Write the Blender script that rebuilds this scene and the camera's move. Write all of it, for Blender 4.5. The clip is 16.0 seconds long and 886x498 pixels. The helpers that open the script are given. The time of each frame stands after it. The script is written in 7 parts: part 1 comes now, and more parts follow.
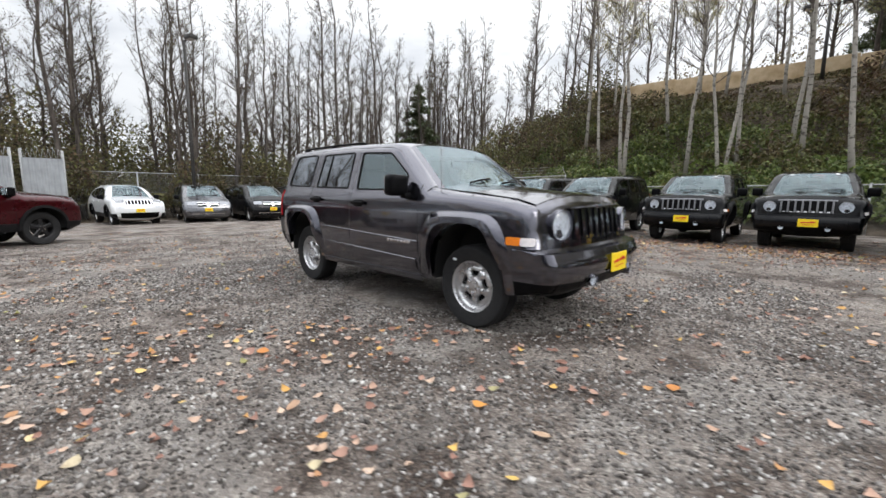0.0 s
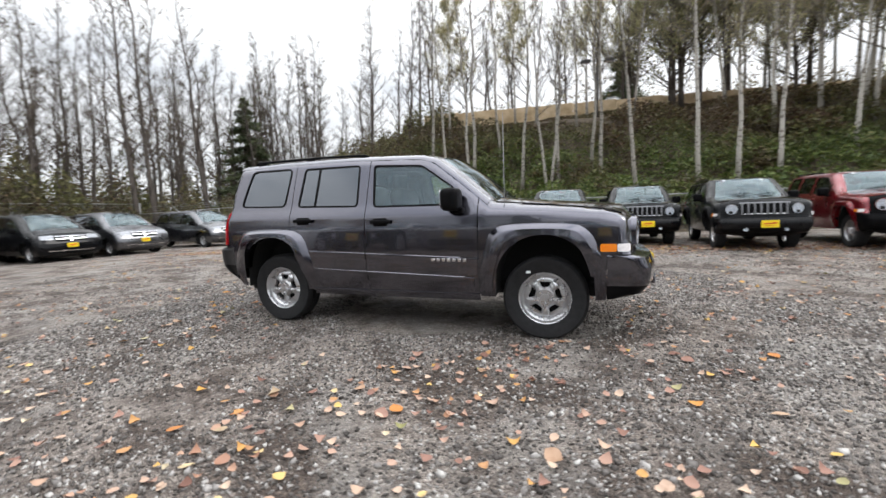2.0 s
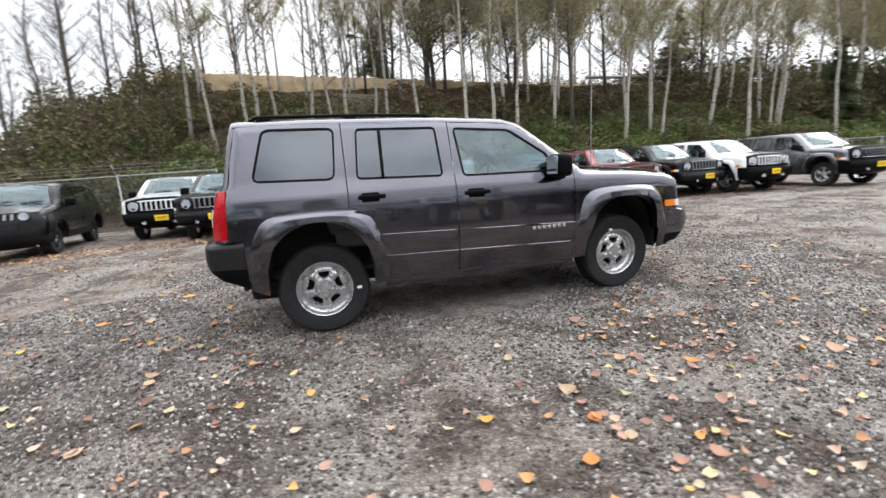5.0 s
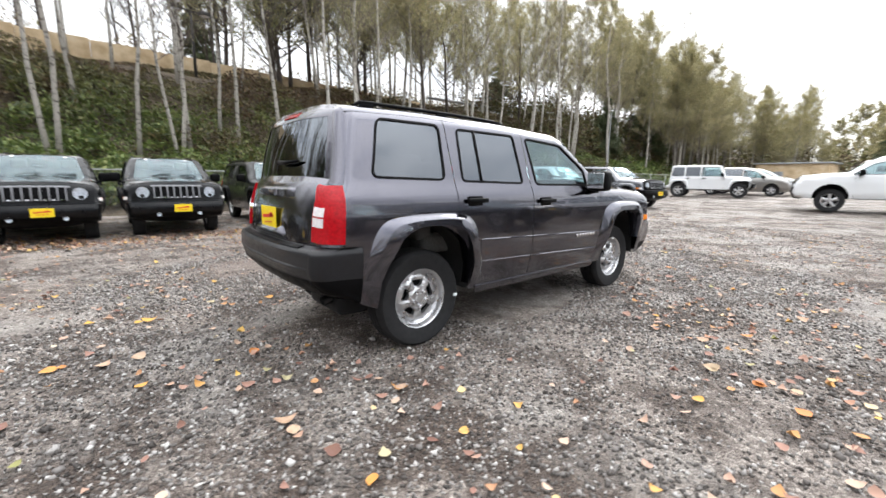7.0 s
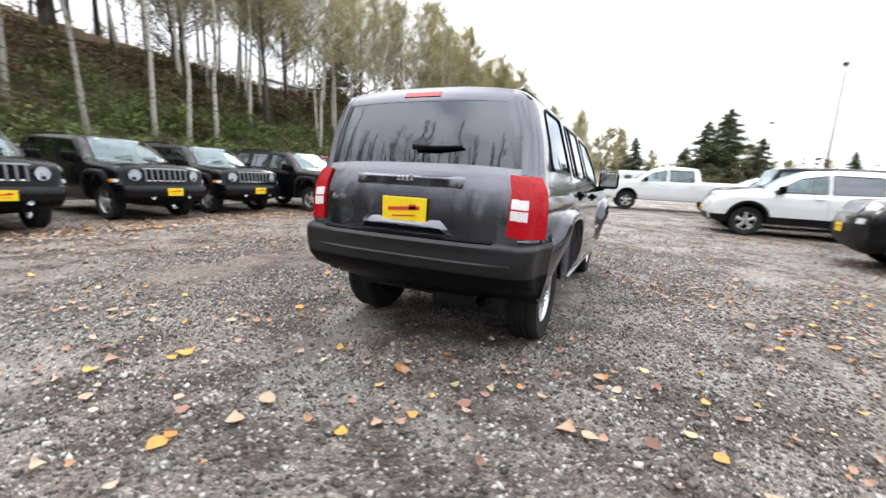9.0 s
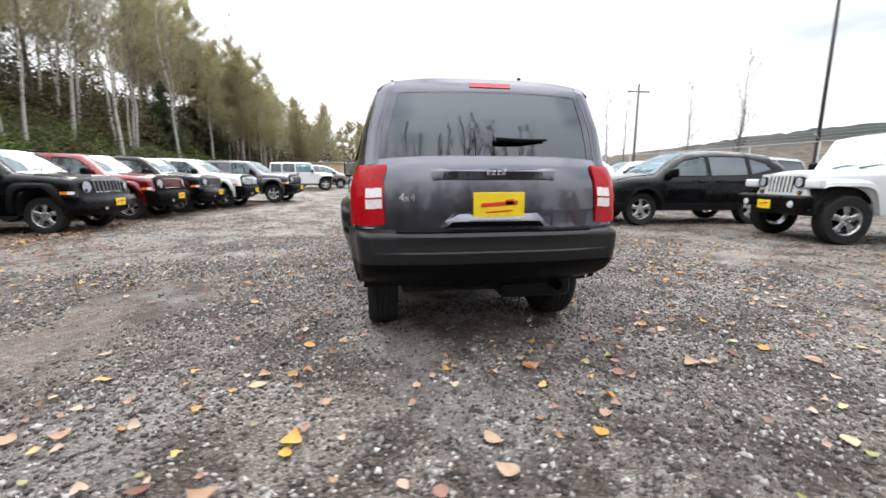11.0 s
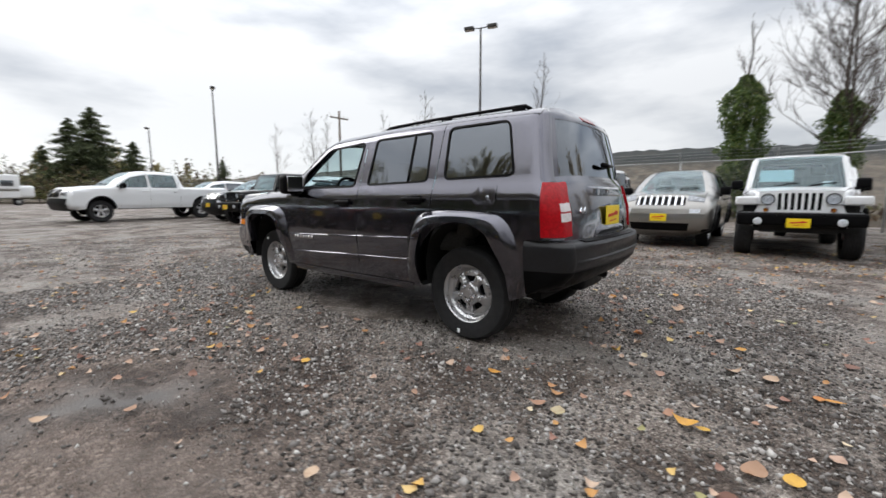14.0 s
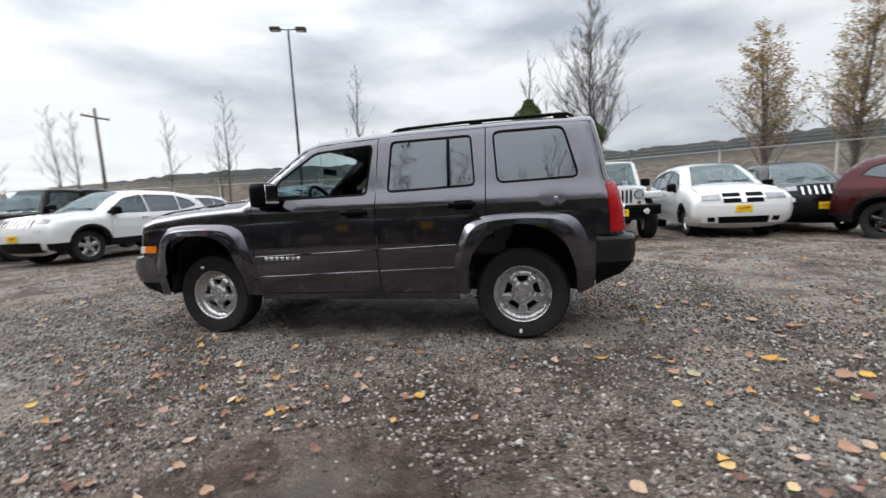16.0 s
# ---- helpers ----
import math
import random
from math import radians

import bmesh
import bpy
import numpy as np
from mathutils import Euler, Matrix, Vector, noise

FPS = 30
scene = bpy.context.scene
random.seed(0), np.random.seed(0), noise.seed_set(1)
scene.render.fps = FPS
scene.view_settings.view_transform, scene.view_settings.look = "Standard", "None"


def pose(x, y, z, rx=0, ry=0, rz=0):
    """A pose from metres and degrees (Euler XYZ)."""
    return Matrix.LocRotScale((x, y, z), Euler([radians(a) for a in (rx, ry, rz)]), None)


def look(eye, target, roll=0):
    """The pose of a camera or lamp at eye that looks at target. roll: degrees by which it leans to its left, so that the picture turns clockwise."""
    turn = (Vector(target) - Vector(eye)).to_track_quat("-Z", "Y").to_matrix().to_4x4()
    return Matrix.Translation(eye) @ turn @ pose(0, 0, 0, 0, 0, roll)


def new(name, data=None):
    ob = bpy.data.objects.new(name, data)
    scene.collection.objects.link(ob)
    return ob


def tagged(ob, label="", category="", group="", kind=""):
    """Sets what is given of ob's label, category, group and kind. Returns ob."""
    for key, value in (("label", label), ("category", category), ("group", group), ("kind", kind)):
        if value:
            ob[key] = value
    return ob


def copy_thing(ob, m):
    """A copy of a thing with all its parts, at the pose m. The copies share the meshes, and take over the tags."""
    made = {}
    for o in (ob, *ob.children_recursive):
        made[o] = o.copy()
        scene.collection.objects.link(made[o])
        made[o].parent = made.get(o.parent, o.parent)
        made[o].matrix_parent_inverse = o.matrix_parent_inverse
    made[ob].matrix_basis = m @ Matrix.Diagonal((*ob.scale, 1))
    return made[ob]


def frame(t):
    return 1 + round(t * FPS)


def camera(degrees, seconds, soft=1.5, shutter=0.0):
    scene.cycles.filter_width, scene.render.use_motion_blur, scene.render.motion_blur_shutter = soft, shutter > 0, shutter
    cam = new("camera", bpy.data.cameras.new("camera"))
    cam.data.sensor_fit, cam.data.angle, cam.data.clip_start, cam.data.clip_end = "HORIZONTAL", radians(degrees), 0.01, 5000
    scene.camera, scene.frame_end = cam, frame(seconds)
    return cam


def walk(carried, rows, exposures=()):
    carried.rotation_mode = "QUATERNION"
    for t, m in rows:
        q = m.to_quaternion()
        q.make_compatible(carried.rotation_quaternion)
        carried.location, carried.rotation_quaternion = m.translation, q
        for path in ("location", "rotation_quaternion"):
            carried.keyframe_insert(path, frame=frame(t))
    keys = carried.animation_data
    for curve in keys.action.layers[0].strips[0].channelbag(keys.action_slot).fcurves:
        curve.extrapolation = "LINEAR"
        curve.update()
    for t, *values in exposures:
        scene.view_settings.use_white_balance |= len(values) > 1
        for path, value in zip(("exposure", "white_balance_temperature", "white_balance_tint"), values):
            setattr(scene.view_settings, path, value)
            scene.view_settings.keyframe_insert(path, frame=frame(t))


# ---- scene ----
cam = camera(94.7, 16.0, shutter=0.5)

PATH = [
    (0, (3.419, -3.259, 1.105), (2.045, -1.832, 0.833), 0.4),
    (0.5, (2.987, -3.513, 1.107), (1.689, -2.009, 0.877), 0.3),
    (1, (2.536, -3.759, 1.091), (1.462, -2.085, 0.88), -2.9),
    (1.5, (2.098, -3.924, 1.075), (1.21, -2.147, 0.841), -2.3),
    (2, (1.659, -4.087, 1.083), (0.984, -2.214, 0.896), -1.9),
    (2.5, (1.202, -4.181, 1.087), (0.735, -2.252, 0.84), -2.3),
    (3, (0.728, -4.221, 1.082), (0.371, -2.273, 0.8), -0.7),
    (3.5, (0.255, -4.247, 1.106), (0.235, -2.266, 0.828), -1.0),
    (4, (-0.247, -4.148, 1.128), (-0.176, -2.178, 0.789), -3.4),
    (4.5, (-0.757, -4.076, 1.132), (-0.488, -2.122, 0.806), -3.1),
    (4.7, (-0.946, -4.023, 1.146), (-0.57, -2.088, 0.807), -3.3),
    (6.8, (-2.837, -3.074, 1.159), (-1.65, -1.496, 0.836), -0.7),
    (7, (-2.986, -2.962, 1.173), (-1.719, -1.452, 0.837), 0.5),
    (7.5, (-3.325, -2.571, 1.14), (-1.946, -1.176, 0.749), 1.2),
    (8, (-3.679, -2.177, 1.117), (-2.103, -0.994, 0.776), 2.6),
    (8.5, (-3.96, -1.729, 1.095), (-2.265, -0.74, 0.709), 1.6),
    (9, (-4.179, -1.266, 1.099), (-2.396, -0.425, 0.76), 2.9),
    (9.2, (-4.284, -1.074, 1.099), (-2.435, -0.388, 0.771), 2.7),
    (11.3, (-4.348, 0.968, 1.04), (-2.424, 0.513, 0.739), 0.7),
    (11.5, (-4.304, 1.165, 1.031), (-2.404, 0.602, 0.766), 1.2),
    (12, (-4.17, 1.637, 1.05), (-2.39, 0.761, 0.796), -0.1),
    (12.5, (-3.908, 2.064, 1.06), (-2.206, 1.049, 0.791), 0.4),
    (13, (-3.683, 2.487, 1.054), (-2.148, 1.218, 0.874), -0.5),
    (13.5, (-3.375, 2.825, 1.037), (-1.996, 1.397, 0.795), -2.2),
    (14, (-3.013, 3.11, 1.046), (-1.767, 1.566, 0.793), -0.2),
    (14.5, (-2.659, 3.401, 1.07), (-1.653, 1.686, 0.854), -1.5),
    (15, (-2.224, 3.559, 1.053), (-1.36, 1.776, 0.786), -2.2),
    (15.5, (-1.794, 3.71, 1.063), (-1.159, 1.83, 0.811), -1.2),
    (16, (-1.363, 3.761, 1.062), (-0.957, 1.816, 0.827), -2.9),
]
walk(cam, [(t, look(eye, target, roll)) for t, eye, target, roll in PATH], ((0, .44), (1.5, .51), (2.5, .70), (3.5, .76), (4.7, .75), (7, 1.0), (9, .98), (11.5, .69), (13.5, .22), (15, .14), (16, .20)))

# ---------- sky and sun ----------
world = bpy.data.worlds.new("overcast_sky")
scene.world = world
world.use_nodes = True
wn, wl = world.node_tree.nodes, world.node_tree.links
wn.clear()
w_out, w_bg = wn.new("ShaderNodeOutputWorld"), wn.new("ShaderNodeBackground")
w_sky = wn.new("ShaderNodeTexSky")
w_sky.sky_type, w_sky.sun_disc = 'NISHITA', False
w_sky.sun_elevation, w_sky.sun_rotation = radians(32), radians(75)
w_tc, w_map = wn.new("ShaderNodeTexCoord"), wn.new("ShaderNodeMapping")
w_map.inputs["Scale"].default_value = (1.0, 1.0, 3.2)
w_noise = wn.new("ShaderNodeTexNoise")
w_noise.inputs["Scale"].default_value, w_noise.inputs["Detail"].default_value = 2.1, 7
w_noise.inputs["Roughness"].default_value = 0.52
w_ramp = wn.new("ShaderNodeValToRGB")
w_ramp.color_ramp.elements[0].position, w_ramp.color_ramp.elements[0].color = 0.36, (4.6, 5.05, 5.8, 1)
w_ramp.color_ramp.elements[1].position, w_ramp.color_ramp.elements[1].color = 0.62, (10.4, 10.6, 10.9, 1)
w_mix = wn.new("ShaderNodeMixRGB")
w_mix.inputs[0].default_value = 0.93
w_bg.inputs["Strength"].default_value = 0.1
wl.new(w_tc.outputs["Generated"], w_map.inputs["Vector"])
wl.new(w_map.outputs[0], w_noise.inputs["Vector"])
w_north, w_add = wn.new("ShaderNodeMapRange"), wn.new("ShaderNodeMath")      # thicker cloud to the south
w_north.inputs[1].default_value, w_north.inputs[2].default_value, w_north.inputs[3].default_value, w_north.inputs[4].default_value = -0.9, 0.6, 0.05, 0.16
wl.new(w_noise.outputs[0], w_add.inputs[0])
wl.new(w_north.outputs[0], w_add.inputs[1])
wl.new(w_add.outputs[0], w_ramp.inputs[0])
wl.new(w_sky.outputs[0], w_mix.inputs[1])
# an overcast sky is brighter overhead than at the horizon
w_sep, w_lift, w_mul = wn.new("ShaderNodeSeparateXYZ"), wn.new("ShaderNodeMapRange"), wn.new("ShaderNodeMixRGB")
w_lift.interpolation_type = 'SMOOTHSTEP'
w_lift.inputs[1].default_value, w_lift.inputs[2].default_value, w_lift.inputs[3].default_value, w_lift.inputs[4].default_value = 0.15, 1.0, 0.74, 2.0
w_east, w_mul2 = wn.new("ShaderNodeMapRange"), wn.new("ShaderNodeMath")      # and towards the hidden sun
w_east.inputs[1].default_value, w_east.inputs[2].default_value, w_east.inputs[3].default_value, w_east.inputs[4].default_value = -1.0, 1.0, 0.9, 1.14
w_mul2.operation = 'MULTIPLY'
w_mul.blend_type = 'MULTIPLY'
w_mul.inputs[0].default_value = 1.0
wl.new(w_tc.outputs["Generated"], w_sep.inputs[0])
wl.new(w_sep.outputs[2], w_lift.inputs[0])
wl.new(w_sep.outputs[1], w_north.inputs[0])
wl.new(w_ramp.outputs[0], w_mul.inputs[1])
wl.new(w_sep.outputs[0], w_east.inputs[0])
wl.new(w_east.outputs[0], w_mul2.inputs[0])
wl.new(w_lift.outputs[0], w_mul2.inputs[1])
wl.new(w_mul2.outputs[0], w_mul.inputs[2])
wl.new(w_mul.outputs[0], w_mix.inputs[2])
wl.new(w_mix.outputs[0], w_bg.inputs["Color"])
wl.new(w_bg.outputs[0], w_out.inputs["Surface"])

sun = new("sun", bpy.data.lights.new("sun", 'SUN'))
sun.data.energy, sun.data.angle, sun.data.color = 0.7, radians(25), (1.0, 0.97, 0.93)
sun.matrix_world = look((30, 8, 22), (0, 0, 0))


# ---------- materials ----------
class Nodes:
    """A node material built by hand: a principled shader and helpers for textures."""

    def __init__(self, name, rough=0.6, metal=0.0, color=(0.5, 0.5, 0.5)):
        self.m = bpy.data.materials.new(name)
        self.m.use_nodes = True
        self.n, self.l = self.m.node_tree.nodes, self.m.node_tree.links
        self.b = self.n["Principled BSDF"]
        self.out = self.n["Material Output"]
        self.set("Roughness", rough), self.set("Metallic", metal), self.set("Base Color", (*color, 1))
        self.tc = self.n.new("ShaderNodeTexCoord")

    def set(self, key, v):
        self.b.inputs[key].default_value = v
        return self

    def noise(self, scale, detail=4, rough=0.55, where="Object"):
        t = self.n.new("ShaderNodeTexNoise")
        t.inputs["Scale"].default_value, t.inputs["Detail"].default_value, t.inputs["Roughness"].default_value = scale, detail, rough
        self.l.new(self.tc.outputs[where], t.inputs["Vector"])
        return t.outputs[0]

    def voronoi(self, scale, where="Object", out="Color", feature='F1'):
        t = self.n.new("ShaderNodeTexVoronoi")
        t.feature = feature
        t.inputs["Scale"].default_value = scale
        self.l.new(self.tc.outputs[where], t.inputs["Vector"])
        return t.outputs[out]

    def ramp(self, src, *stops):
        r = self.n.new("ShaderNodeValToRGB")
        e = r.color_ramp.elements
        while len(e) < len(stops):
            e.new(0.5)
        for el, (p, c) in zip(e, stops):
            el.position, el.color = p, (*c, 1) if len(c) == 3 else c
        self.l.new(src, r.inputs[0])
        return r.outputs[0]

    def mix(self, fac, a, b, kind='MIX'):
        x = self.n.new("ShaderNodeMixRGB")
        x.blend_type = kind
        for key, v in zip((0, 1, 2), (fac, a, b)):
            if isinstance(v, (int, float)):
                x.inputs[key].default_value = v
            elif isinstance(v, tuple):
                x.inputs[key].default_value = (*v, 1)
            else:
                self.l.new(v, x.inputs[key])
        return x.outputs[0]

    def value(self, src, a, b, c, d):
        r = self.n.new("ShaderNodeMapRange")
        for k, v in zip((1, 2, 3, 4), (a, b, c, d)):
            r.inputs[k].default_value = v
        self.l.new(src, r.inputs[0])
        return r.outputs[0]

    def color(self, src):
        self.l.new(src, self.b.inputs["Base Color"])
        return self

    def rough(self, src):
        self.l.new(src, self.b.inputs["Roughness"])
        return self

    def bump(self, src, strength=0.3, distance=0.01):
        p = self.n.new("ShaderNodeBump")
        p.inputs["Strength"].default_value, p.inputs["Distance"].default_value = strength, distance
        self.l.new(src, p.inputs["Height"])
        self.l.new(p.outputs[0], self.b.inputs["Normal"])
        return self

    def random(self):
        return self.n.new("ShaderNodeObjectInfo").outputs["Random"]

    def island(self):
        return self.n.new("ShaderNodeNewGeometry").outputs["Random Per Island"]


def paint(name, color, metal=0.35, rough=0.32, coat=1.75, gloss=1.0):
    p = Nodes(name, rough, metal, color)
    p.set("Specular IOR Level", 0.1 * gloss).set("Coat IOR", coat).set("Coat Weight", gloss).set("Coat Roughness", 0.045)
    dirt = p.noise(3.0, 6)
    p.color(p.mix(p.value(dirt, 0.5, 0.85, 0.0, 0.05), color, (0.14, 0.13, 0.12)))
    p.rough(p.value(p.noise(9, 5), 0.3, 0.8, rough - 0.05, rough + 0.06))
    p.bump(p.noise(420, 2), 0.015, 0.001)
    return p.m


def plain(name, color, rough=0.5, metal=0.0, vary=0.25, scale=14, bump=0.08, spec=0.5):
    p = Nodes(name, rough, metal, color)
    p.set("Specular IOR Level", spec)
    dark = tuple(c * (1 - vary) for c in color)
    lite = tuple(min(1, c * (1 + vary)) for c in color)
    n = p.noise(scale, 6)
    p.color(p.ramp(n, (0.3, dark), (0.7, lite)))
    p.rough(p.value(n, 0.3, 0.7, max(0.03, rough - 0.08), min(1, rough + 0.08)))
    if bump:
        p.bump(p.noise(scale * 12, 4), bump, 0.004)
    return p.m


def glass(name, tint, face_on=0.06, sheen=(1, 1, 1), power=3.2):
    """Clear or tinted pane: gloss grows from face_on to full towards grazing."""
    p = Nodes(name)
    tr, gl, mx, lw, pw, mr = (p.n.new("ShaderNode" + k) for k in ("BsdfTransparent", "BsdfGlossy", "MixShader", "LayerWeight", "Math", "MapRange"))
    tr.inputs[0].default_value = (*tint, 1)
    gl.inputs["Roughness"].default_value = 0.02
    gl.inputs["Color"].default_value = (*sheen, 1)
    lw.inputs["Blend"].default_value = 0.5
    pw.operation = 'POWER'
    pw.inputs[1].default_value = power
    mr.inputs[3].default_value, mr.inputs[4].default_value = face_on, 1.0
    p.l.new(lw.outputs["Facing"], pw.inputs[0]), p.l.new(pw.outputs[0], mr.inputs[0])
    p.l.new(mr.outputs[0], mx.inputs[0]), p.l.new(tr.outputs[0], mx.inputs[1]), p.l.new(gl.outputs[0], mx.inputs[2])
    p.l.new(mx.outputs[0], p.out.inputs[0])
    return p.m


PAINT = {
    "granite": paint("granite_grey_paint", (0.088, 0.087, 0.109), 1.0, 0.22, 1.65),
    "black": paint("black_paint", (0.0022, 0.0026, 0.0036), 0.0, 0.3, 1.27, 1.0),
    "red": paint("dark_red_paint", (0.19, 0.008, 0.014), 0.6, 0.3),
    "maroon": paint("maroon_paint", (0.05, 0.003, 0.006), 0.5, 0.3, 1.4),
    "white": paint("white_paint", (0.77, 0.785, 0.80), 0.0, 0.3),
    "grey": paint("mid_grey_paint", (0.30, 0.29, 0.275), 0.85, 0.32),
    "charcoal": paint("charcoal_paint", (0.10, 0.103, 0.115), 0.9, 0.3),
}
BLACK_PLASTIC = plain("black_plastic", (0.004, 0.004, 0.0045), 0.42, spec=0.07)
DARK_CLADDING = plain("dark_cladding", (0.011, 0.011, 0.012), 0.5, spec=0.15)
DARK_LINER = plain("wheel_liner", (0.01, 0.01, 0.01), 0.9)
RUBBER = plain("tyre_rubber", (0.020, 0.020, 0.021), 0.75, 0, 0.35, 20, 0.2, 0.25)
BUMPER_PLASTIC = plain("dark_grey_bumper_plastic", (0.014, 0.014, 0.016), 0.36, 0, 0.15, 40, 0.03, 0.35)
SILVER = plain("silver_wheel_paint", (0.56, 0.56, 0.57), 0.30, 0.85, 0.08, 18, 0.02)
DARK_ALLOY = plain("dark_wheel_paint", (0.03, 0.03, 0.032), 0.35, 0.6, 0.2, 18, 0.02)
CHROME = plain("chrome", (0.8, 0.8, 0.82), 0.1, 1.0, 0.05, 20, 0)
CLEAR_GLASS = glass("clear_glass", (0.78, 0.87, 0.88), .09, (0.70, 0.77, 0.80), 4.4)
DARK_GLASS = glass("privacy_glass", (0.12, 0.13, 0.14), .14, (0.86, 0.92, 1.0))
LAMP_GLASS = glass("lamp_glass", (0.92, 0.94, 0.96), .04)
RED_LENS = plain("red_lens", (0.40, 0.004, 0.009), 0.1, 0, 0.3, 60, 0.08, 0.35)
WHITE_LENS = plain("white_lens", (0.74, 0.70, 0.70), 0.15, 0, 0.12, 60, 0.2)
HEADLAMP = plain("headlamp_glass", (0.30, 0.31, 0.33), 0.1, 0.6, 0.5, 24, 0.1)
GRILLE_GREY = plain("satin_grey_trim", (0.20, 0.20, 0.21), 0.35, 0.6, 0.15, 20, 0.02)
AMBER_LENS = plain("amber_lens", (0.80, 0.22, 0.012), 0.15, 0, 0.1, 60, 0.1)
REFLECTOR = plain("lamp_reflector", (0.66, 0.69, 0.74), 0.3, 0.2, 0.12, 30, 0.1)
YELLOW = plain("yellow_plate_card", (0.85, 0.62, 0.01), 0.45, 0, 0.05, 30, 0)
RED_INK = plain("red_ink", (0.6, 0.03, 0.02), 0.5, 0, 0.1, 30, 0)
SEAT_CLOTH = plain("seat_cloth", (0.09, 0.088, 0.085), 0.9, 0, 0.25, 60, 0.2)
PAPER = plain("white_paper", (0.75, 0.78, 0.8), 0.7, 0, 0.05, 10, 0)
BLUE_PAPER = plain("pale_blue_paper", (0.55, 0.75, 0.82), 0.6, 0, 0.1, 10, 0)
ROPE_WHITE = plain("white_plastic", (0.8, 0.8, 0.78), 0.4, 0, 0.05, 10, 0)

# ---------- mesh helpers ----------


def smooth01(v):
    v = max(0.0, min(1.0, v))
    return v * v * (3 - 2 * v)


def to_mesh(name, bm, mat, smooth=True):
    me = bpy.data.meshes.new(name)
    bm.to_mesh(me)
    bm.free()
    for mt in (mat if isinstance(mat, (list, tuple)) else [mat]):
        me.materials.append(mt)
    me.polygons.foreach_set("use_smooth", [smooth] * len(me.polygons))
    return me


def part(name, bm, mat, parent, label="", smooth=True, sharp=40):
    """One mesh object under a thing or under a part."""
    me = bm if isinstance(bm, bpy.types.Mesh) else to_mesh(name, bm, mat, smooth)
    if smooth and sharp and not isinstance(bm, bpy.types.Mesh):
        me.set_sharp_from_angle(angle=radians(sharp))
    ob = new(name, me)
    ob.parent = parent
    if label:
        ob["label"] = label
    return ob


def thing(name, label, category, group="", m=None, kind=""):
    ob = new(name)
    ob.empty_display_size = 0.2
    if m:
        ob.matrix_basis = m
    return tagged(ob, label, category, group, kind)


def raw(name, verts, faces, mat, smooth=False):
    me = bpy.data.meshes.new(name)
    me.from_pydata([tuple(v) for v in verts], [], faces)
    for mt in (mat if isinstance(mat, (list, tuple)) else [mat]):
        me.materials.append(mt)
    if smooth:
        me.polygons.foreach_set("use_smooth", [True] * len(me.polygons))
    return me


def box(cx, cy, cz, sx, sy, sz, bevel=0.01, seg=2, bm=None, rot=None):
    """A bevelled box, added to bm."""
    own = bmesh.new()
    bmesh.ops.create_cube(own, size=1, matrix=Matrix.Diagonal((sx, sy, sz, 1)))
    if bevel:
        bmesh.ops.bevel(own, geom=own.edges[:], offset=min(bevel, min(sx, sy, sz) * 0.45), segments=seg, profile=0.6, affect='EDGES')
    own.transform(Matrix.Translation((cx, cy, cz)) @ (rot or Matrix()))
    if bm is None:
        return own
    join(bm, own)
    return bm


def join(bm, other):
    me = bpy.data.meshes.new("joint")
    other.to_mesh(me)
    other.free()
    bm.from_mesh(me)
    bpy.data.meshes.remove(me)
    return bm


def lathe(profile, steps=32, axis='Y', bm=None):
    """Turns (radius, along) pairs round the y axis."""
    bm = bm or bmesh.new()
    rings = []
    for k in range(steps):
        a = 2 * math.pi * k / steps
        rings.append([bm.verts.new((r * math.cos(a), s, r * math.sin(a))) for r, s in profile])
    for k in range(steps):
        p, q = rings[k], rings[(k + 1) % steps]
        for j in range(len(profile) - 1):
            if profile[j][0] < 1e-6 and profile[j + 1][0] < 1e-6:
                continue
            bm.faces.new((p[j], p[j + 1], q[j + 1], q[j]))
    bmesh.ops.remove_doubles(bm, verts=bm.verts[:], dist=1e-5)
    return bm


def tube_into(verts, faces, pts, radii, n=5, cap=False):
    """A tapered tube along pts, added to lists of verts and faces."""
    base = len(verts)
    pts = [Vector(p) for p in pts]
    for i, p in enumerate(pts):
        d = (pts[min(i + 1, len(pts) - 1)] - pts[max(i - 1, 0)]).normalized()
        a = d.orthogonal().normalized() if abs(d.z) > 0.9 else d.cross(Vector((0, 0, 1))).normalized()
        b = d.cross(a)
        for k in range(n):
            t = 2 * math.pi * k / n
            verts.append(p + (a * math.cos(t) + b * math.sin(t)) * radii[i])
    for i in range(len(pts) - 1):
        for k in range(n):
            k2 = (k + 1) % n
            faces.append((base + i * n + k, base + i * n + k2, base + (i + 1) * n + k2, base + (i + 1) * n + k))
    if cap:
        faces.append(tuple(base + (len(pts) - 1) * n + k for k in range(n)))
        faces.append(tuple(base + k for k in reversed(range(n))))


def tubes(name, runs, mat, n=6, smooth=True):
    verts, faces = [], []
    for pts, radii in runs:
        tube_into(verts, faces, pts, radii if isinstance(radii, (list, tuple)) else [radii] * len(pts), n, True)
    return raw(name, verts, faces, mat, smooth)


def rounded(poly, r, seg=4):
    """A polygon with rounded corners."""
    out = []
    n = len(poly)
    for i in range(n):
        a, b, c = (Vector(poly[j % n]) for j in (i - 1, i, i + 1))
        k = min(r, (a - b).length * 0.45, (c - b).length * 0.45)
        p, q = b + (a - b).normalized() * k, b + (c - b).normalized() * k
        for s in range(seg + 1):
            t = s / seg
            out.append(tuple(p * (1 - t) ** 2 + b * 2 * t * (1 - t) + q * t * t))
    return out


